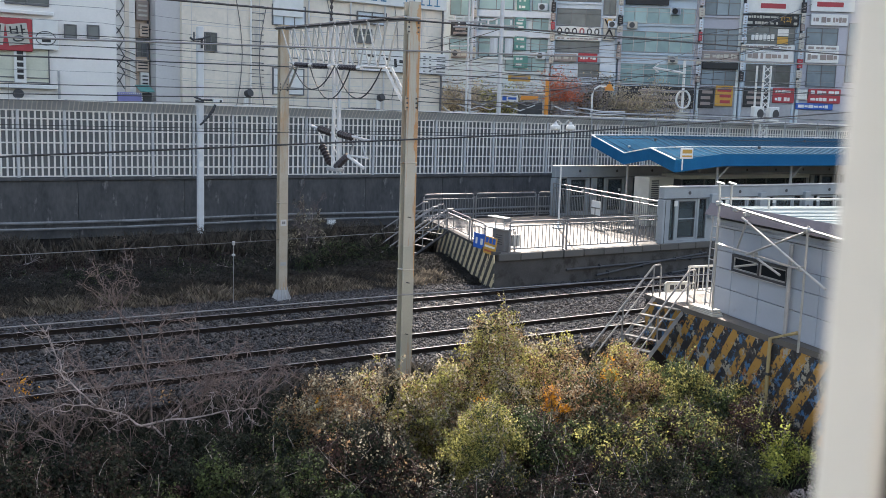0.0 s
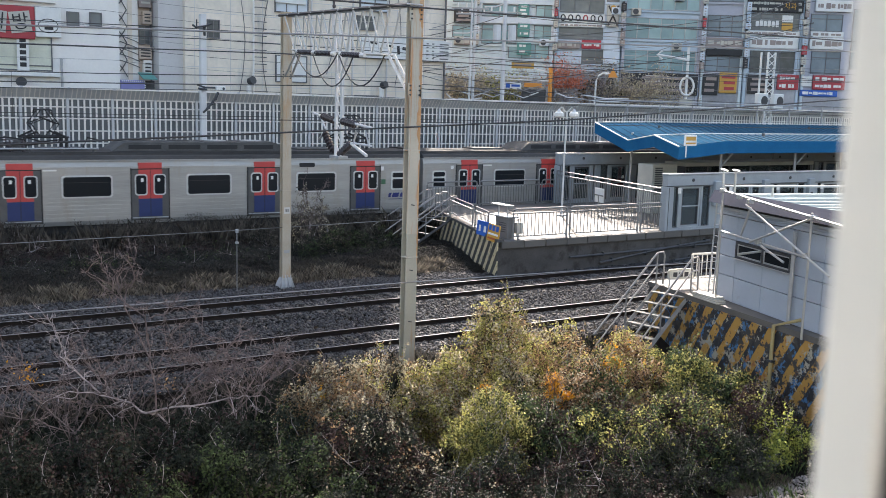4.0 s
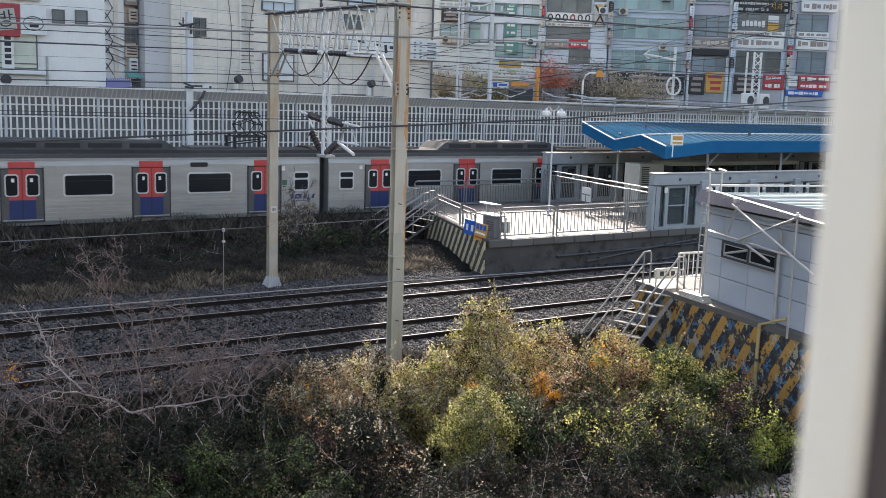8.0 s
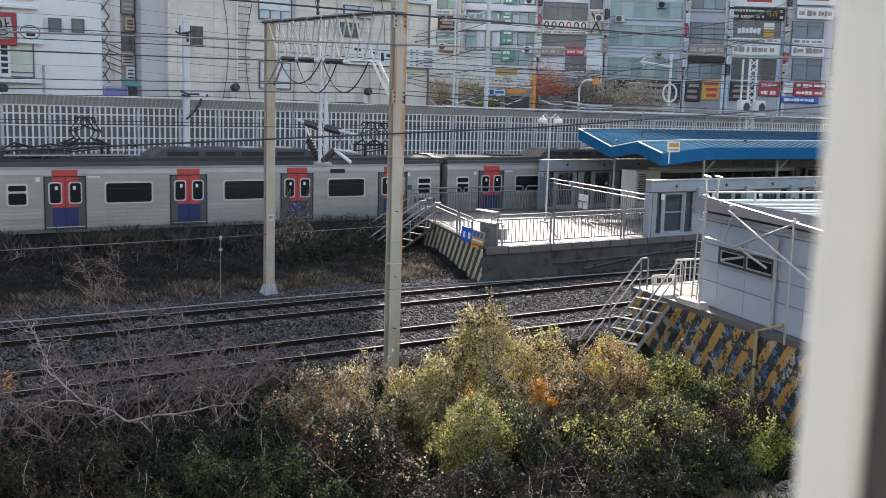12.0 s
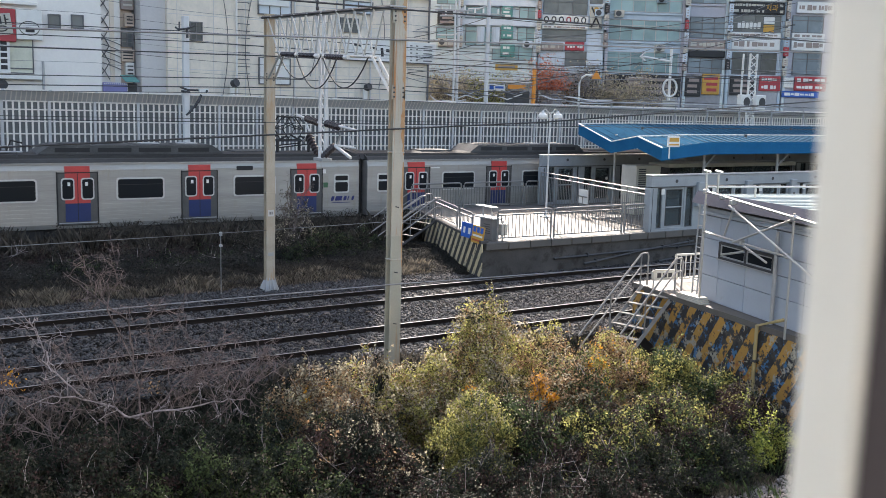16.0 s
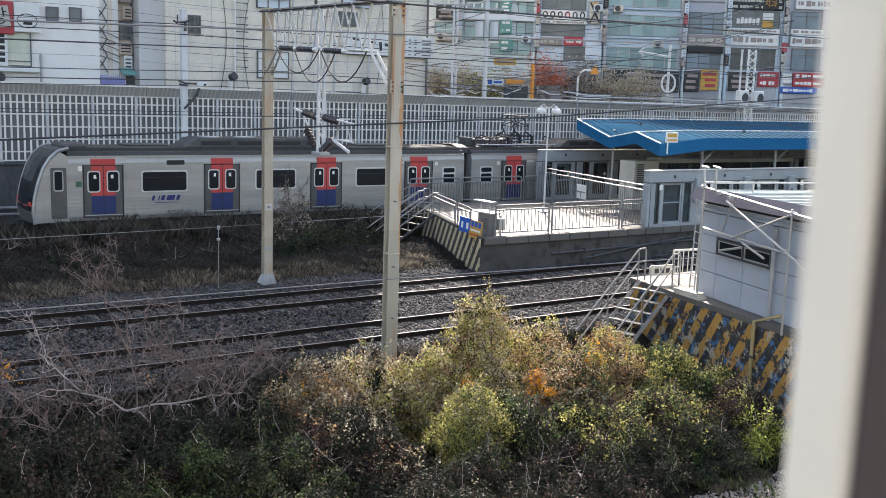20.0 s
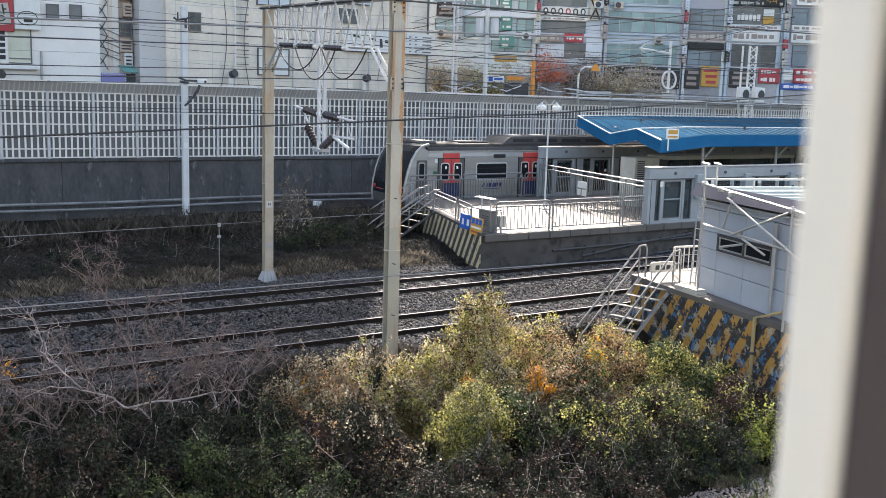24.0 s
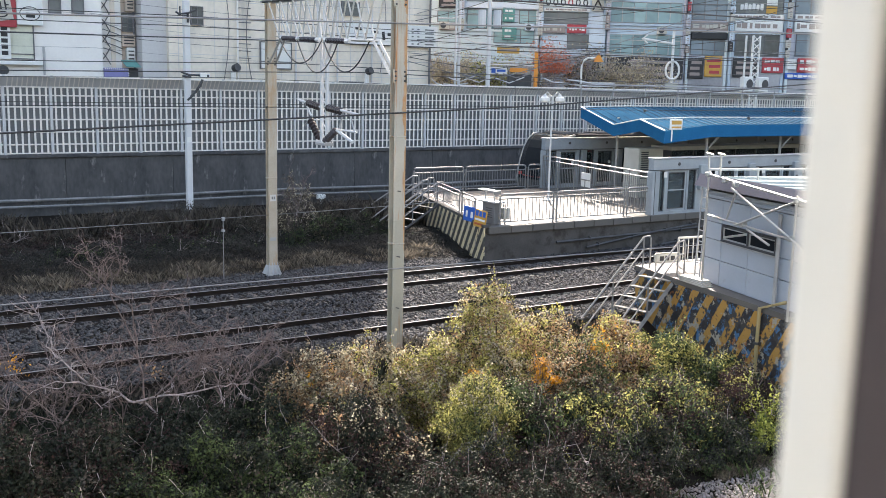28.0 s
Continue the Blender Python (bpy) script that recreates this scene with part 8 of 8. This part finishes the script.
YG, G_, DK, BR, OR_, PA, PU, LI = LEAF_YG, LEAF_G, LEAF_DK, LEAF_BR, LEAF_OR, LEAF_PALE, LEAF_PU, LEAF_LIME
BUSHES = [
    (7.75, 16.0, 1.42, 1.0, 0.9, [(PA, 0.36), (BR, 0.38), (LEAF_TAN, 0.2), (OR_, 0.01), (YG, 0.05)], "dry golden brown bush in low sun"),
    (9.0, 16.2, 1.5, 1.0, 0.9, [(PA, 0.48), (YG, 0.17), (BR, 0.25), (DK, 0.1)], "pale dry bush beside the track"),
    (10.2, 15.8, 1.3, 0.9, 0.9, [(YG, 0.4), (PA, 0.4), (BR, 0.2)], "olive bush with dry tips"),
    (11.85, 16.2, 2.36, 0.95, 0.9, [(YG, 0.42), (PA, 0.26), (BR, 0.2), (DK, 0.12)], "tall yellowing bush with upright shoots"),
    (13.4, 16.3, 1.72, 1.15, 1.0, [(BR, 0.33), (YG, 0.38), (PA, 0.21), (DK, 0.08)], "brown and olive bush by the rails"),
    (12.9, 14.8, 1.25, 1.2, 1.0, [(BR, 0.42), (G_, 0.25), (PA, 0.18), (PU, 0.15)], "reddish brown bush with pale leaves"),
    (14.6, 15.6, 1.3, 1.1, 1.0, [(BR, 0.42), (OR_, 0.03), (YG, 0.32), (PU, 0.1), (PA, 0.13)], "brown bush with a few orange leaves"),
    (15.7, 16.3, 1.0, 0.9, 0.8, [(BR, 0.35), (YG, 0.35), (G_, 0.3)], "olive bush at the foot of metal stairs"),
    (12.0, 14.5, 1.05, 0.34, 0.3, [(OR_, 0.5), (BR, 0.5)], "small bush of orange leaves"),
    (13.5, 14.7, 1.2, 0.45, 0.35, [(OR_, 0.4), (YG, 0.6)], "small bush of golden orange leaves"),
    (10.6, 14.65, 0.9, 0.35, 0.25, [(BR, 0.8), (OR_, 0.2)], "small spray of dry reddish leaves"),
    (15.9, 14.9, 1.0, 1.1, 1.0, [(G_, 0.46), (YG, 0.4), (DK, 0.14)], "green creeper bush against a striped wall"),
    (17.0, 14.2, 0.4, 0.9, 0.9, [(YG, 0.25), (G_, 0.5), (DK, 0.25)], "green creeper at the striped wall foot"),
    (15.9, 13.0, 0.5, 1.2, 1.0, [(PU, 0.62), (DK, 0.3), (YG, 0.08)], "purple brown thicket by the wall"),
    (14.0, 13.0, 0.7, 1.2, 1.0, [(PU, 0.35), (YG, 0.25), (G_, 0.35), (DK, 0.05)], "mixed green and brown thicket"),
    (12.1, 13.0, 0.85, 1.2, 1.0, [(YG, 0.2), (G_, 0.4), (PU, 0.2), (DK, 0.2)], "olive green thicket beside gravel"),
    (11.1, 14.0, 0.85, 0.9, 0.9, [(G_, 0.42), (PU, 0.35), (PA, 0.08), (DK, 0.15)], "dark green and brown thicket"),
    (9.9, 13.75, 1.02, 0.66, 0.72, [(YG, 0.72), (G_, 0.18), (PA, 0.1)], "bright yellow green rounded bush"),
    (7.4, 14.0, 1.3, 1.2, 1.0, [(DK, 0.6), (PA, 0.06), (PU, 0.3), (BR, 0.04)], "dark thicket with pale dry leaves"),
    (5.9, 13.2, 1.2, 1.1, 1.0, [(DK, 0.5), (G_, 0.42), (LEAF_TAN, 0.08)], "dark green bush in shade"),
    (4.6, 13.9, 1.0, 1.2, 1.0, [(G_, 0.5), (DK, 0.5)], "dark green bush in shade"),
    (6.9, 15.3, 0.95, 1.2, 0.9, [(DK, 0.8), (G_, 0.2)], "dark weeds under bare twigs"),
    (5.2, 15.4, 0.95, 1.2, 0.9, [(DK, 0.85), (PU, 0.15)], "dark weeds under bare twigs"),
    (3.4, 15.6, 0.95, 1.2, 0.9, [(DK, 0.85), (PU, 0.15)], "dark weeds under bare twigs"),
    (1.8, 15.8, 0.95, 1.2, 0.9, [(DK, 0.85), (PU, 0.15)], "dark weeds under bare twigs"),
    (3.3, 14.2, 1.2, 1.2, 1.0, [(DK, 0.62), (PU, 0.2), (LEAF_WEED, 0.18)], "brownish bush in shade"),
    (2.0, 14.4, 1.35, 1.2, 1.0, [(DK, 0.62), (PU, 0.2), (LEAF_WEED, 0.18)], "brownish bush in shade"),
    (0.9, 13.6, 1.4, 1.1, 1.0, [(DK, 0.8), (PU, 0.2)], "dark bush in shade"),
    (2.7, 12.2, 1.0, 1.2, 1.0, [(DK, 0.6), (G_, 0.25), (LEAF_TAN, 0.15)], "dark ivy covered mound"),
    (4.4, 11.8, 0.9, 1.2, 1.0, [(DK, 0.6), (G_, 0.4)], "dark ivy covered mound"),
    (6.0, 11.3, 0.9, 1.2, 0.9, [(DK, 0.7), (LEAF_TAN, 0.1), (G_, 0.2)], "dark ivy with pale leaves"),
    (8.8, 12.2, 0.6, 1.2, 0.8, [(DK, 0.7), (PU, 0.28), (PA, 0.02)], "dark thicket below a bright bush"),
    (11.0, 12.3, 0.5, 1.2, 0.8, [(DK, 0.45), (LEAF_SHADE, 0.3), (PU, 0.25)], "purple brown thicket in shade"),
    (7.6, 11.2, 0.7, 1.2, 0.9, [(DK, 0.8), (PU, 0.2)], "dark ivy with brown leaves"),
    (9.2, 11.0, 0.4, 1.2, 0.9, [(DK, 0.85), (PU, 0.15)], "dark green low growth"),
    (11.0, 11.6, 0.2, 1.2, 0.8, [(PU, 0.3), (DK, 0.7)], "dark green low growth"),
    (12.6, 12.0, 0.15, 1.2, 0.7, [(G_, 0.1), (LEAF_SHADE, 0.3), (DK, 0.6)], "green low growth beside gravel"),
    (14.2, 12.3, 0.1, 1.1, 0.7, [(G_, 0.2), (LEAF_SHADE, 0.3), (DK, 0.5)], "green low growth beside gravel"),
]
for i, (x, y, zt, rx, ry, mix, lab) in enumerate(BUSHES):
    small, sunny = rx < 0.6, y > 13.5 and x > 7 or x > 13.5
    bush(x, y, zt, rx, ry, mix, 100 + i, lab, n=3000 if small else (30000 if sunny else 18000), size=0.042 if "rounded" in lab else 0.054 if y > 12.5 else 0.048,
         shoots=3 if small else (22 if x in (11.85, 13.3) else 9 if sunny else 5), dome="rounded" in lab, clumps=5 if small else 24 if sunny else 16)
bush(16.1, 12.3, 0.25, 0.65, 0.7, [(LI, 0.68), (YG, 0.1), (G_, 0.22)], 150, "bright lime green weeds in the sun", n=8000, size=0.055, shoots=12)
# shrubs between the tracks
MIDS = [(15.7, 34.0, 3.0, 0.85, 0.7, [(LEAF_WEED, 0.3), (PA, 0.25), (LEAF_TAN, 0.45)], "thin dry shrub between the tracks", 3600),
        (16.6, 33.4, 1.3, 1.6, 0.9, [(DK, 0.5), (G_, 0.25), (LEAF_WEED, 0.25)], "dark green shrub between the tracks", 12000),
        (18.4, 33.6, 1.2, 1.4, 0.9, [(DK, 0.6), (G_, 0.2), (LEAF_WEED, 0.2)], "dark green shrub between the tracks", 10000),
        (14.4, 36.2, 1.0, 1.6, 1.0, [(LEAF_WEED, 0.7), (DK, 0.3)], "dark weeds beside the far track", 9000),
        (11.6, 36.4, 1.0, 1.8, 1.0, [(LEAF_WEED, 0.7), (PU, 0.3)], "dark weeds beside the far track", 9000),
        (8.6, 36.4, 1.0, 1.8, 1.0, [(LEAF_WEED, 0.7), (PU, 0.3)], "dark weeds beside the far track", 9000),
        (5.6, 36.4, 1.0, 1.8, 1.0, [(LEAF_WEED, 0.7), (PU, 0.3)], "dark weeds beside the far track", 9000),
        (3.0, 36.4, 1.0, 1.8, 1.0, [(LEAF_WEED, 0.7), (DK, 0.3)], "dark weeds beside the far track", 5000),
        (13.2, 33.8, 0.75, 1.8, 1.2, [(DK, 0.3), (LEAF_SHADE, 0.6), (G_, 0.1)], "dark scrub between the tracks", 9000),
        (9.7, 33.8, 0.75, 1.9, 1.2, [(DK, 0.3), (LEAF_SHADE, 0.6), (G_, 0.1)], "dark scrub between the tracks", 9000),
        (6.2, 33.6, 0.75, 1.9, 1.2, [(DK, 0.3), (LEAF_SHADE, 0.6), (G_, 0.1)], "dark scrub between the tracks", 9000),
        (3.2, 33.4, 0.75, 1.8, 1.2, [(DK, 0.3), (LEAF_SHADE, 0.6), (G_, 0.1)], "dark scrub between the tracks", 7000)]
for i, (x, y, zt, rx, ry, mix, lab, n) in enumerate(MIDS):
    bush(x, y, zt, rx, ry, mix, 200 + i, lab, n=n, size=0.06, z0=-0.2, stems=14 if i == 0 else 5, shoots=14 if i == 0 else 4)
grass_patch(2, 19.5, 29.7, 31.0, -0.25, 15000, 0.27, LEAF_TAN, "dry pale grass along the ballast edge", 5, width=0.009)
grass_patch(2, 19.5, 30.4, 32.4, -0.2, 16000, 0.22, LEAF_WEED, "dark weeds along the ballast edge", 6, width=0.006)
litter(0, 19.5, 31.4, 38.0, -0.2, 0.5, 110000, 0.055, LEAF_SHADE, "dark low scrub between the tracks", 7)
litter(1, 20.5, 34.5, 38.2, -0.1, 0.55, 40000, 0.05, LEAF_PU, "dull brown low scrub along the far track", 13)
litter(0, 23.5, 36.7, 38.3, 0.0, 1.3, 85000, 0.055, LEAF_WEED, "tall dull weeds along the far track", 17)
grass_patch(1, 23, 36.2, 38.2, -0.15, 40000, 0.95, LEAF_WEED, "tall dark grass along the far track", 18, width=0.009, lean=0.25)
# Dark leaf layer added over sunlit soil to stand in for shade.
litter(16.5, 22.6, 29.4, 37.0, -0.22, 0.14, 70000, 0.06, LEAF_SHADE, "dark leaves added as shade beside the platform end", 19)
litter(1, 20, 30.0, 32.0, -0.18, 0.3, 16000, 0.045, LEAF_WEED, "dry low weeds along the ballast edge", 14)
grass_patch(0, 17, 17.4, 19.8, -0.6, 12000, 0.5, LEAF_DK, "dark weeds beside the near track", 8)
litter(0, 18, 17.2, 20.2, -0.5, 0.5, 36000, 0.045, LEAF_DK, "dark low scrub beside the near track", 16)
grass_patch(0, 18.5, 10, 18, -0.98, 20000, 0.24, LEAF_G, "green undergrowth between the bushes", 9, width=0.006)
grass_patch(0, 18.4, 18.7, 20.0, -0.35, 8000, 0.4, LEAF_WEED, "dark weeds at the ballast foot", 15, width=0.011)
grass_patch(13.6, 15.2, 11.2, 12.0, -0.95, 5000, 0.15, LEAF_TAN, "short dry grass beside gravel", 11, width=0.006, lean=0.25)


def bare_shrub(x, y, z, limbs, seed, label, twigs=11):
    """A leafless shrub: crooked limbs along given lines, with side twigs that fork and hang."""
    rng = np.random.default_rng(seed)
    rnd = random.Random(seed)
    sh_ = thing("bare_shrub", (x, y, z), label, "shrub", "bare shrubs")
    o = Vector((x, y, z))

    def twig(g, p, d, length, r, level):
        pts = [p]
        for i in range(4):
            d = (d + Vector(rng.normal(0, 0.3, 3)) + Vector((0, 0, 0.02))).normalized()
            pts.append(pts[-1] + d * length / 4)
        g.tube(pts, r, 4, r2=r * 0.45, caps=False)
        if level < 2:
            for k in range(4 if level == 0 else 2):
                side = Vector(rng.normal(0, 1, 3))
                twig(g, pts[rnd.randint(1, 4)], (d * 0.5 + side * 0.6).normalized(), length * rnd.uniform(0.3, 0.6), r * 0.6, level + 1)
    for k, (line, r) in enumerate(limbs):
        pts = []
        L = [Vector(p) - o for p in line]
        for a, b in zip(L, L[1:]):
            for i in range(4):
                pts.append(a.lerp(b, i / 4) + Vector(rng.normal(0, 0.018, 3)))
        pts.append(L[-1])
        pts[0] = L[0]
        n = len(pts)
        limb = part("limb", Geo().tube(pts, r, 6, r2=r * 0.4), BARK_L if seed == 31 and k < 4 else TWIG, sh_, "crooked leafless limb")
        g = Geo()
        for q in range(twigs):
            i = rnd.randint(max(1, n // 4), n - 1)
            d = (pts[i] - pts[i - 1]).normalized()
            twig(g, pts[i], (d * 0.6 + Vector(rng.normal(0, 0.8, 3)) + Vector((0, 0, 0.15))).normalized(), rnd.uniform(0.25, 0.55), 0.0085, 0)
        tagged(part("twig_tangle", g, BARK_L if k in (1, 2, 3) and seed == 31 else TWIG, limb, "fine tangled twigs"), kind="stuff")
    return sh_


BASE = (4.9, 16.3, -0.9)
bare_shrub(*BASE, [([BASE, (4.96, 16.3, 0.13), (4.67, 16.3, 0.53), (4.43, 16.3, 0.58)], 0.03),
                   ([(4.43, 16.3, 0.58), (4.93, 16.2, 0.65), (5.89, 16.2, 0.68), (6.51, 16.3, 0.6)], 0.021),
                   ([(4.43, 16.3, 0.58), (4.18, 16.3, 0.78), (3.68, 16.3, 1.04), (3.2, 16.3, 1.14)], 0.021),
                   ([(3.68, 16.3, 1.04), (3.3, 16.3, 1.46), (3.13, 16.35, 1.67), (3.03, 16.3, 2.08), (2.88, 16.3, 2.45)], 0.016),
                   ([(4.62, 16.3, 0.49), (4.54, 16.35, 1.5), (4.43, 16.3, 2.27), (3.74, 16.3, 2.89), (3.42, 16.3, 3.18)], 0.018),
                   ([(4.54, 16.35, 1.5), (4.1, 16.3, 2.5), (4.24, 16.3, 3.0), (4.32, 16.3, 3.4)], 0.014),
                   ([(4.5, 16.3, 2.23), (5.0, 16.3, 2.38), (5.32, 16.3, 2.4)], 0.011),
                   ([(4.15, 16.3, 2.5), (3.88, 16.3, 2.95), (3.73, 16.3, 3.2)], 0.01),
                   ([(4.67, 16.3, 0.53), (5.42, 16.3, 1.19), (5.73, 16.3, 1.5), (6.1, 16.3, 1.75)], 0.016),
                   ([(4.96, 16.3, 0.13), (5.22, 16.2, 0.81), (5.58, 16.2, 0.95), (6.2, 16.3, 1.2)], 0.015)], 31, "leafless twiggy shrub with pale crooked limbs")
bare_shrub(5.9, 16.1, -0.9, [([(5.9, 16.1, -0.9), (6.0, 16.2, 0.4), (6.5, 16.3, 1.1), (7.0, 16.4, 1.45)], 0.018), ([(6.0, 16.2, 0.4), (6.6, 16.3, 0.8), (7.3, 16.4, 1.1)], 0.013),
                             ([(6.0, 16.2, 0.4), (5.8, 16.3, 1.1), (5.9, 16.4, 1.7)], 0.013)], 32, "leafless brown twiggy shrub", 13)
bare_shrub(3.3, 15.8, -0.9, [([(3.3, 15.8, -0.9), (3.2, 16.0, 0.5), (2.6, 16.1, 1.2), (2.2, 16.2, 1.7)], 0.016), ([(3.2, 16.0, 0.5), (3.6, 16.0, 1.1), (4.0, 16.1, 1.5)], 0.013),
                             ([(3.2, 16.0, 0.5), (2.4, 16.0, 0.9), (1.8, 16.0, 1.0)], 0.012)], 33, "leafless thorny shrub in shade", 13)
bare_shrub(6.6, 16.6, -0.7, [([(6.6, 16.6, -0.7), (6.5, 16.6, 0.6), (6.1, 16.7, 1.3), (5.6, 16.8, 1.8)], 0.014), ([(6.5, 16.6, 0.6), (6.9, 16.6, 1.1), (7.1, 16.7, 1.5)], 0.012),
                             ([(6.5, 16.6, 0.6), (5.9, 16.6, 0.9), (5.2, 16.7, 1.3)], 0.012)], 37, "leafless crooked shrub beside dry bushes", 13)
bare_shrub(4.0, 16.6, -0.8, [([(4.0, 16.6, -0.8), (4.1, 16.6, 0.6), (3.6, 16.7, 1.4), (3.3, 16.7, 1.9)], 0.014), ([(4.1, 16.6, 0.6), (4.7, 16.6, 1.2), (5.0, 16.7, 1.8)], 0.012),
                             ([(4.1, 16.6, 0.6), (3.2, 16.6, 0.9), (2.5, 16.7, 1.2)], 0.012)], 38, "leafless crooked shrub in shade", 12)
bare_shrub(2.4, 16.5, -0.9, [([(2.4, 16.5, -0.9), (2.45, 16.5, 0.8), (2.55, 16.6, 1.5), (2.42, 16.6, 1.8)], 0.01), ([(2.45, 16.5, 0.8), (2.2, 16.6, 1.2), (2.0, 16.6, 1.5)], 0.009)], 34, "thin bare saplings beside the track", 5)
for x, seed, up in ((5.3, 41, 1.0), (6.4, 42, 0.8), (3.2, 43, 1.15), (1.7, 44, 1.1), (4.3, 45, 1.1)):
    sh = bare_shrub(x, 16.9, -0.8, [([(x, 16.9, -0.8), (x + 0.1, 16.9, 0.1 * up), (x - 0.5, 16.9, 1.0 * up), (x - 0.9, 17.0, 1.6 * up)], 0.012),
                                    ([(x + 0.1, 16.9, 0.1 * up), (x + 0.5, 16.9, 0.9 * up), (x + 1.0, 17.0, 1.3 * up)], 0.011),
                                    ([(x + 0.1, 16.9, 0.1 * up), (x, 16.9, 1.0 * up), (x + 0.2, 17.0, 1.7 * up)], 0.011)], seed, "low leafless thicket of reddish twigs", 12)
    if seed in (43, 45):
        rng = np.random.default_rng(seed)
        tip = (-0.55, 0.0, 2.15) if seed == 43 else (0.7, 0.0, 1.75)
        part("foliage", leaf_mesh("foliage", np.array([tip]) + rng.normal(0, 0.11, (34, 3)), rng.normal(0, 1, (34, 3)), 0.07, LEAF_OR if seed == 43 else LEAF_BR, rng), None, sh, "a few dry orange leaves")
bare_shrub(15.7, 34.0, -0.2, [([(15.7, 34.0, -0.2), (15.6, 34.0, 1.5), (15.3, 34.0, 2.8)], 0.02), ([(15.6, 34.0, 1.2), (15.9, 34.0, 2.2), (16.2, 34.0, 2.7)], 0.016),
                              ([(15.65, 34.0, 0.8), (15.2, 33.9, 1.6), (14.9, 33.9, 2.1)], 0.016)], 35, "dry twiggy shrub between the tracks", 12)


# trees along the street
def tree(m, h, spread, mat_leaf, seed, label, n=2500, size=0.18, bare=0.3):
    rng = np.random.default_rng(seed)
    t = thing("street_tree", m, label, "tree", "street trees")
    part("trunk", Geo().tube([(0, 0, 0), (0.05, 0, h * 0.3), (0, 0.05, h * 0.55)], 0.16, 8, r2=0.08), BARK, t)
    ends = []
    for k in range(12):
        a = rng.uniform(0, 6.283)
        e = Vector((math.cos(a) * spread * rng.uniform(0.4, 1), math.sin(a) * spread * rng.uniform(0.4, 1), h * rng.uniform(0.65, 1.0)))
        s = Vector((0, 0, h * rng.uniform(0.3, 0.55)))
        mid_ = s.lerp(e, 0.5) + Vector((0, 0, 0.3))
        g = Geo().tube([s, mid_, e], 0.05, 5, r2=0.012)
        for q in range(12):
            b0 = mid_.lerp(e, rng.uniform(0, 1))
            g.tube([b0, b0 + Vector(rng.normal(0, 0.45, 3)) + Vector((0, 0, 0.4))], 0.011, 4, r2=0.006)
        part("limb", g, BARK_L, t)
        ends += [mid_, e, s.lerp(e, 0.8)]
    E_ = np.array([tuple(e) for e in ends])
    c = E_[rng.integers(len(E_), size=n)] + rng.normal(0, 0.45, (n, 3))
    c = c[c[:, 2] > bare * h]
    n = len(c)
    part("crown", leaf_mesh("crown", c, rng.normal(0, 1, (n, 3)), size, mat_leaf, rng), None, t)


LEAF_RED = leaf("leaf_red", (0.4, 0.1, 0.05), (0.8, 0.3, 0.19), 0.4)
LEAF_DRY = leaf("leaf_dry_tan", (0.26, 0.22, 0.14), (0.78, 0.68, 0.5), 0.4)
tree(street(8.64, 14), 6.6, 1.1, LEAF_RED, 51, "small tree with coral red autumn leaves", 2600, 0.17, 0.72)
tree(street(13.4, 12), 6.4, 2.0, LEAF_DRY, 52, "street tree with sparse tan leaves", 2200, 0.17)
tree(street(14.8, 12), 6.2, 1.9, LEAF_DRY, 53, "street tree with sparse tan leaves", 2000, 0.17)
tree(street(1.2, 14), 5.6, 2.0, LEAF_DRY, 54, "street tree with pale dry leaves", 2500, 0.17)
tree(street(4.0, 12), 5.6, 2.0, LEAF_YG, 55, "street tree with yellow green leaves", 2200, 0.17)
for i, (u, d, h, sp) in enumerate(((0.4, 10, 5.8, 1.8), (3.8, 10, 5.6, 1.8), (7.4, 11, 6.0, 1.8), (9.2, 12, 6.6, 1.8), (12.4, 12, 6.4, 1.7), (14.6, 13, 5.8, 1.7), (19.8, 11, 5.4, 1.5))):
    tree(street(u * (88 - d) / 88, d), h, sp, (LEAF_DRY, LEAF_BR, LEAF_DRY)[i % 3], 60 + i, "street tree with mostly bare twigs", 1300, 0.15)
tree(street(13.2 * 0.86, 13), 6.6, 1.8, LEAF_DK, 56, "street tree with dark leaves", 1000, 0.14)


# ---- motion of the train ----
def motions():
    for k, car in enumerate(TRAIN):
        turn = 180 if k == 9 else 0
        walk(car, [(t, pose(s - 20 * k + 10, FAR_TRACK, 0, 0, 0, turn)) for t, s in RUN])


motions()
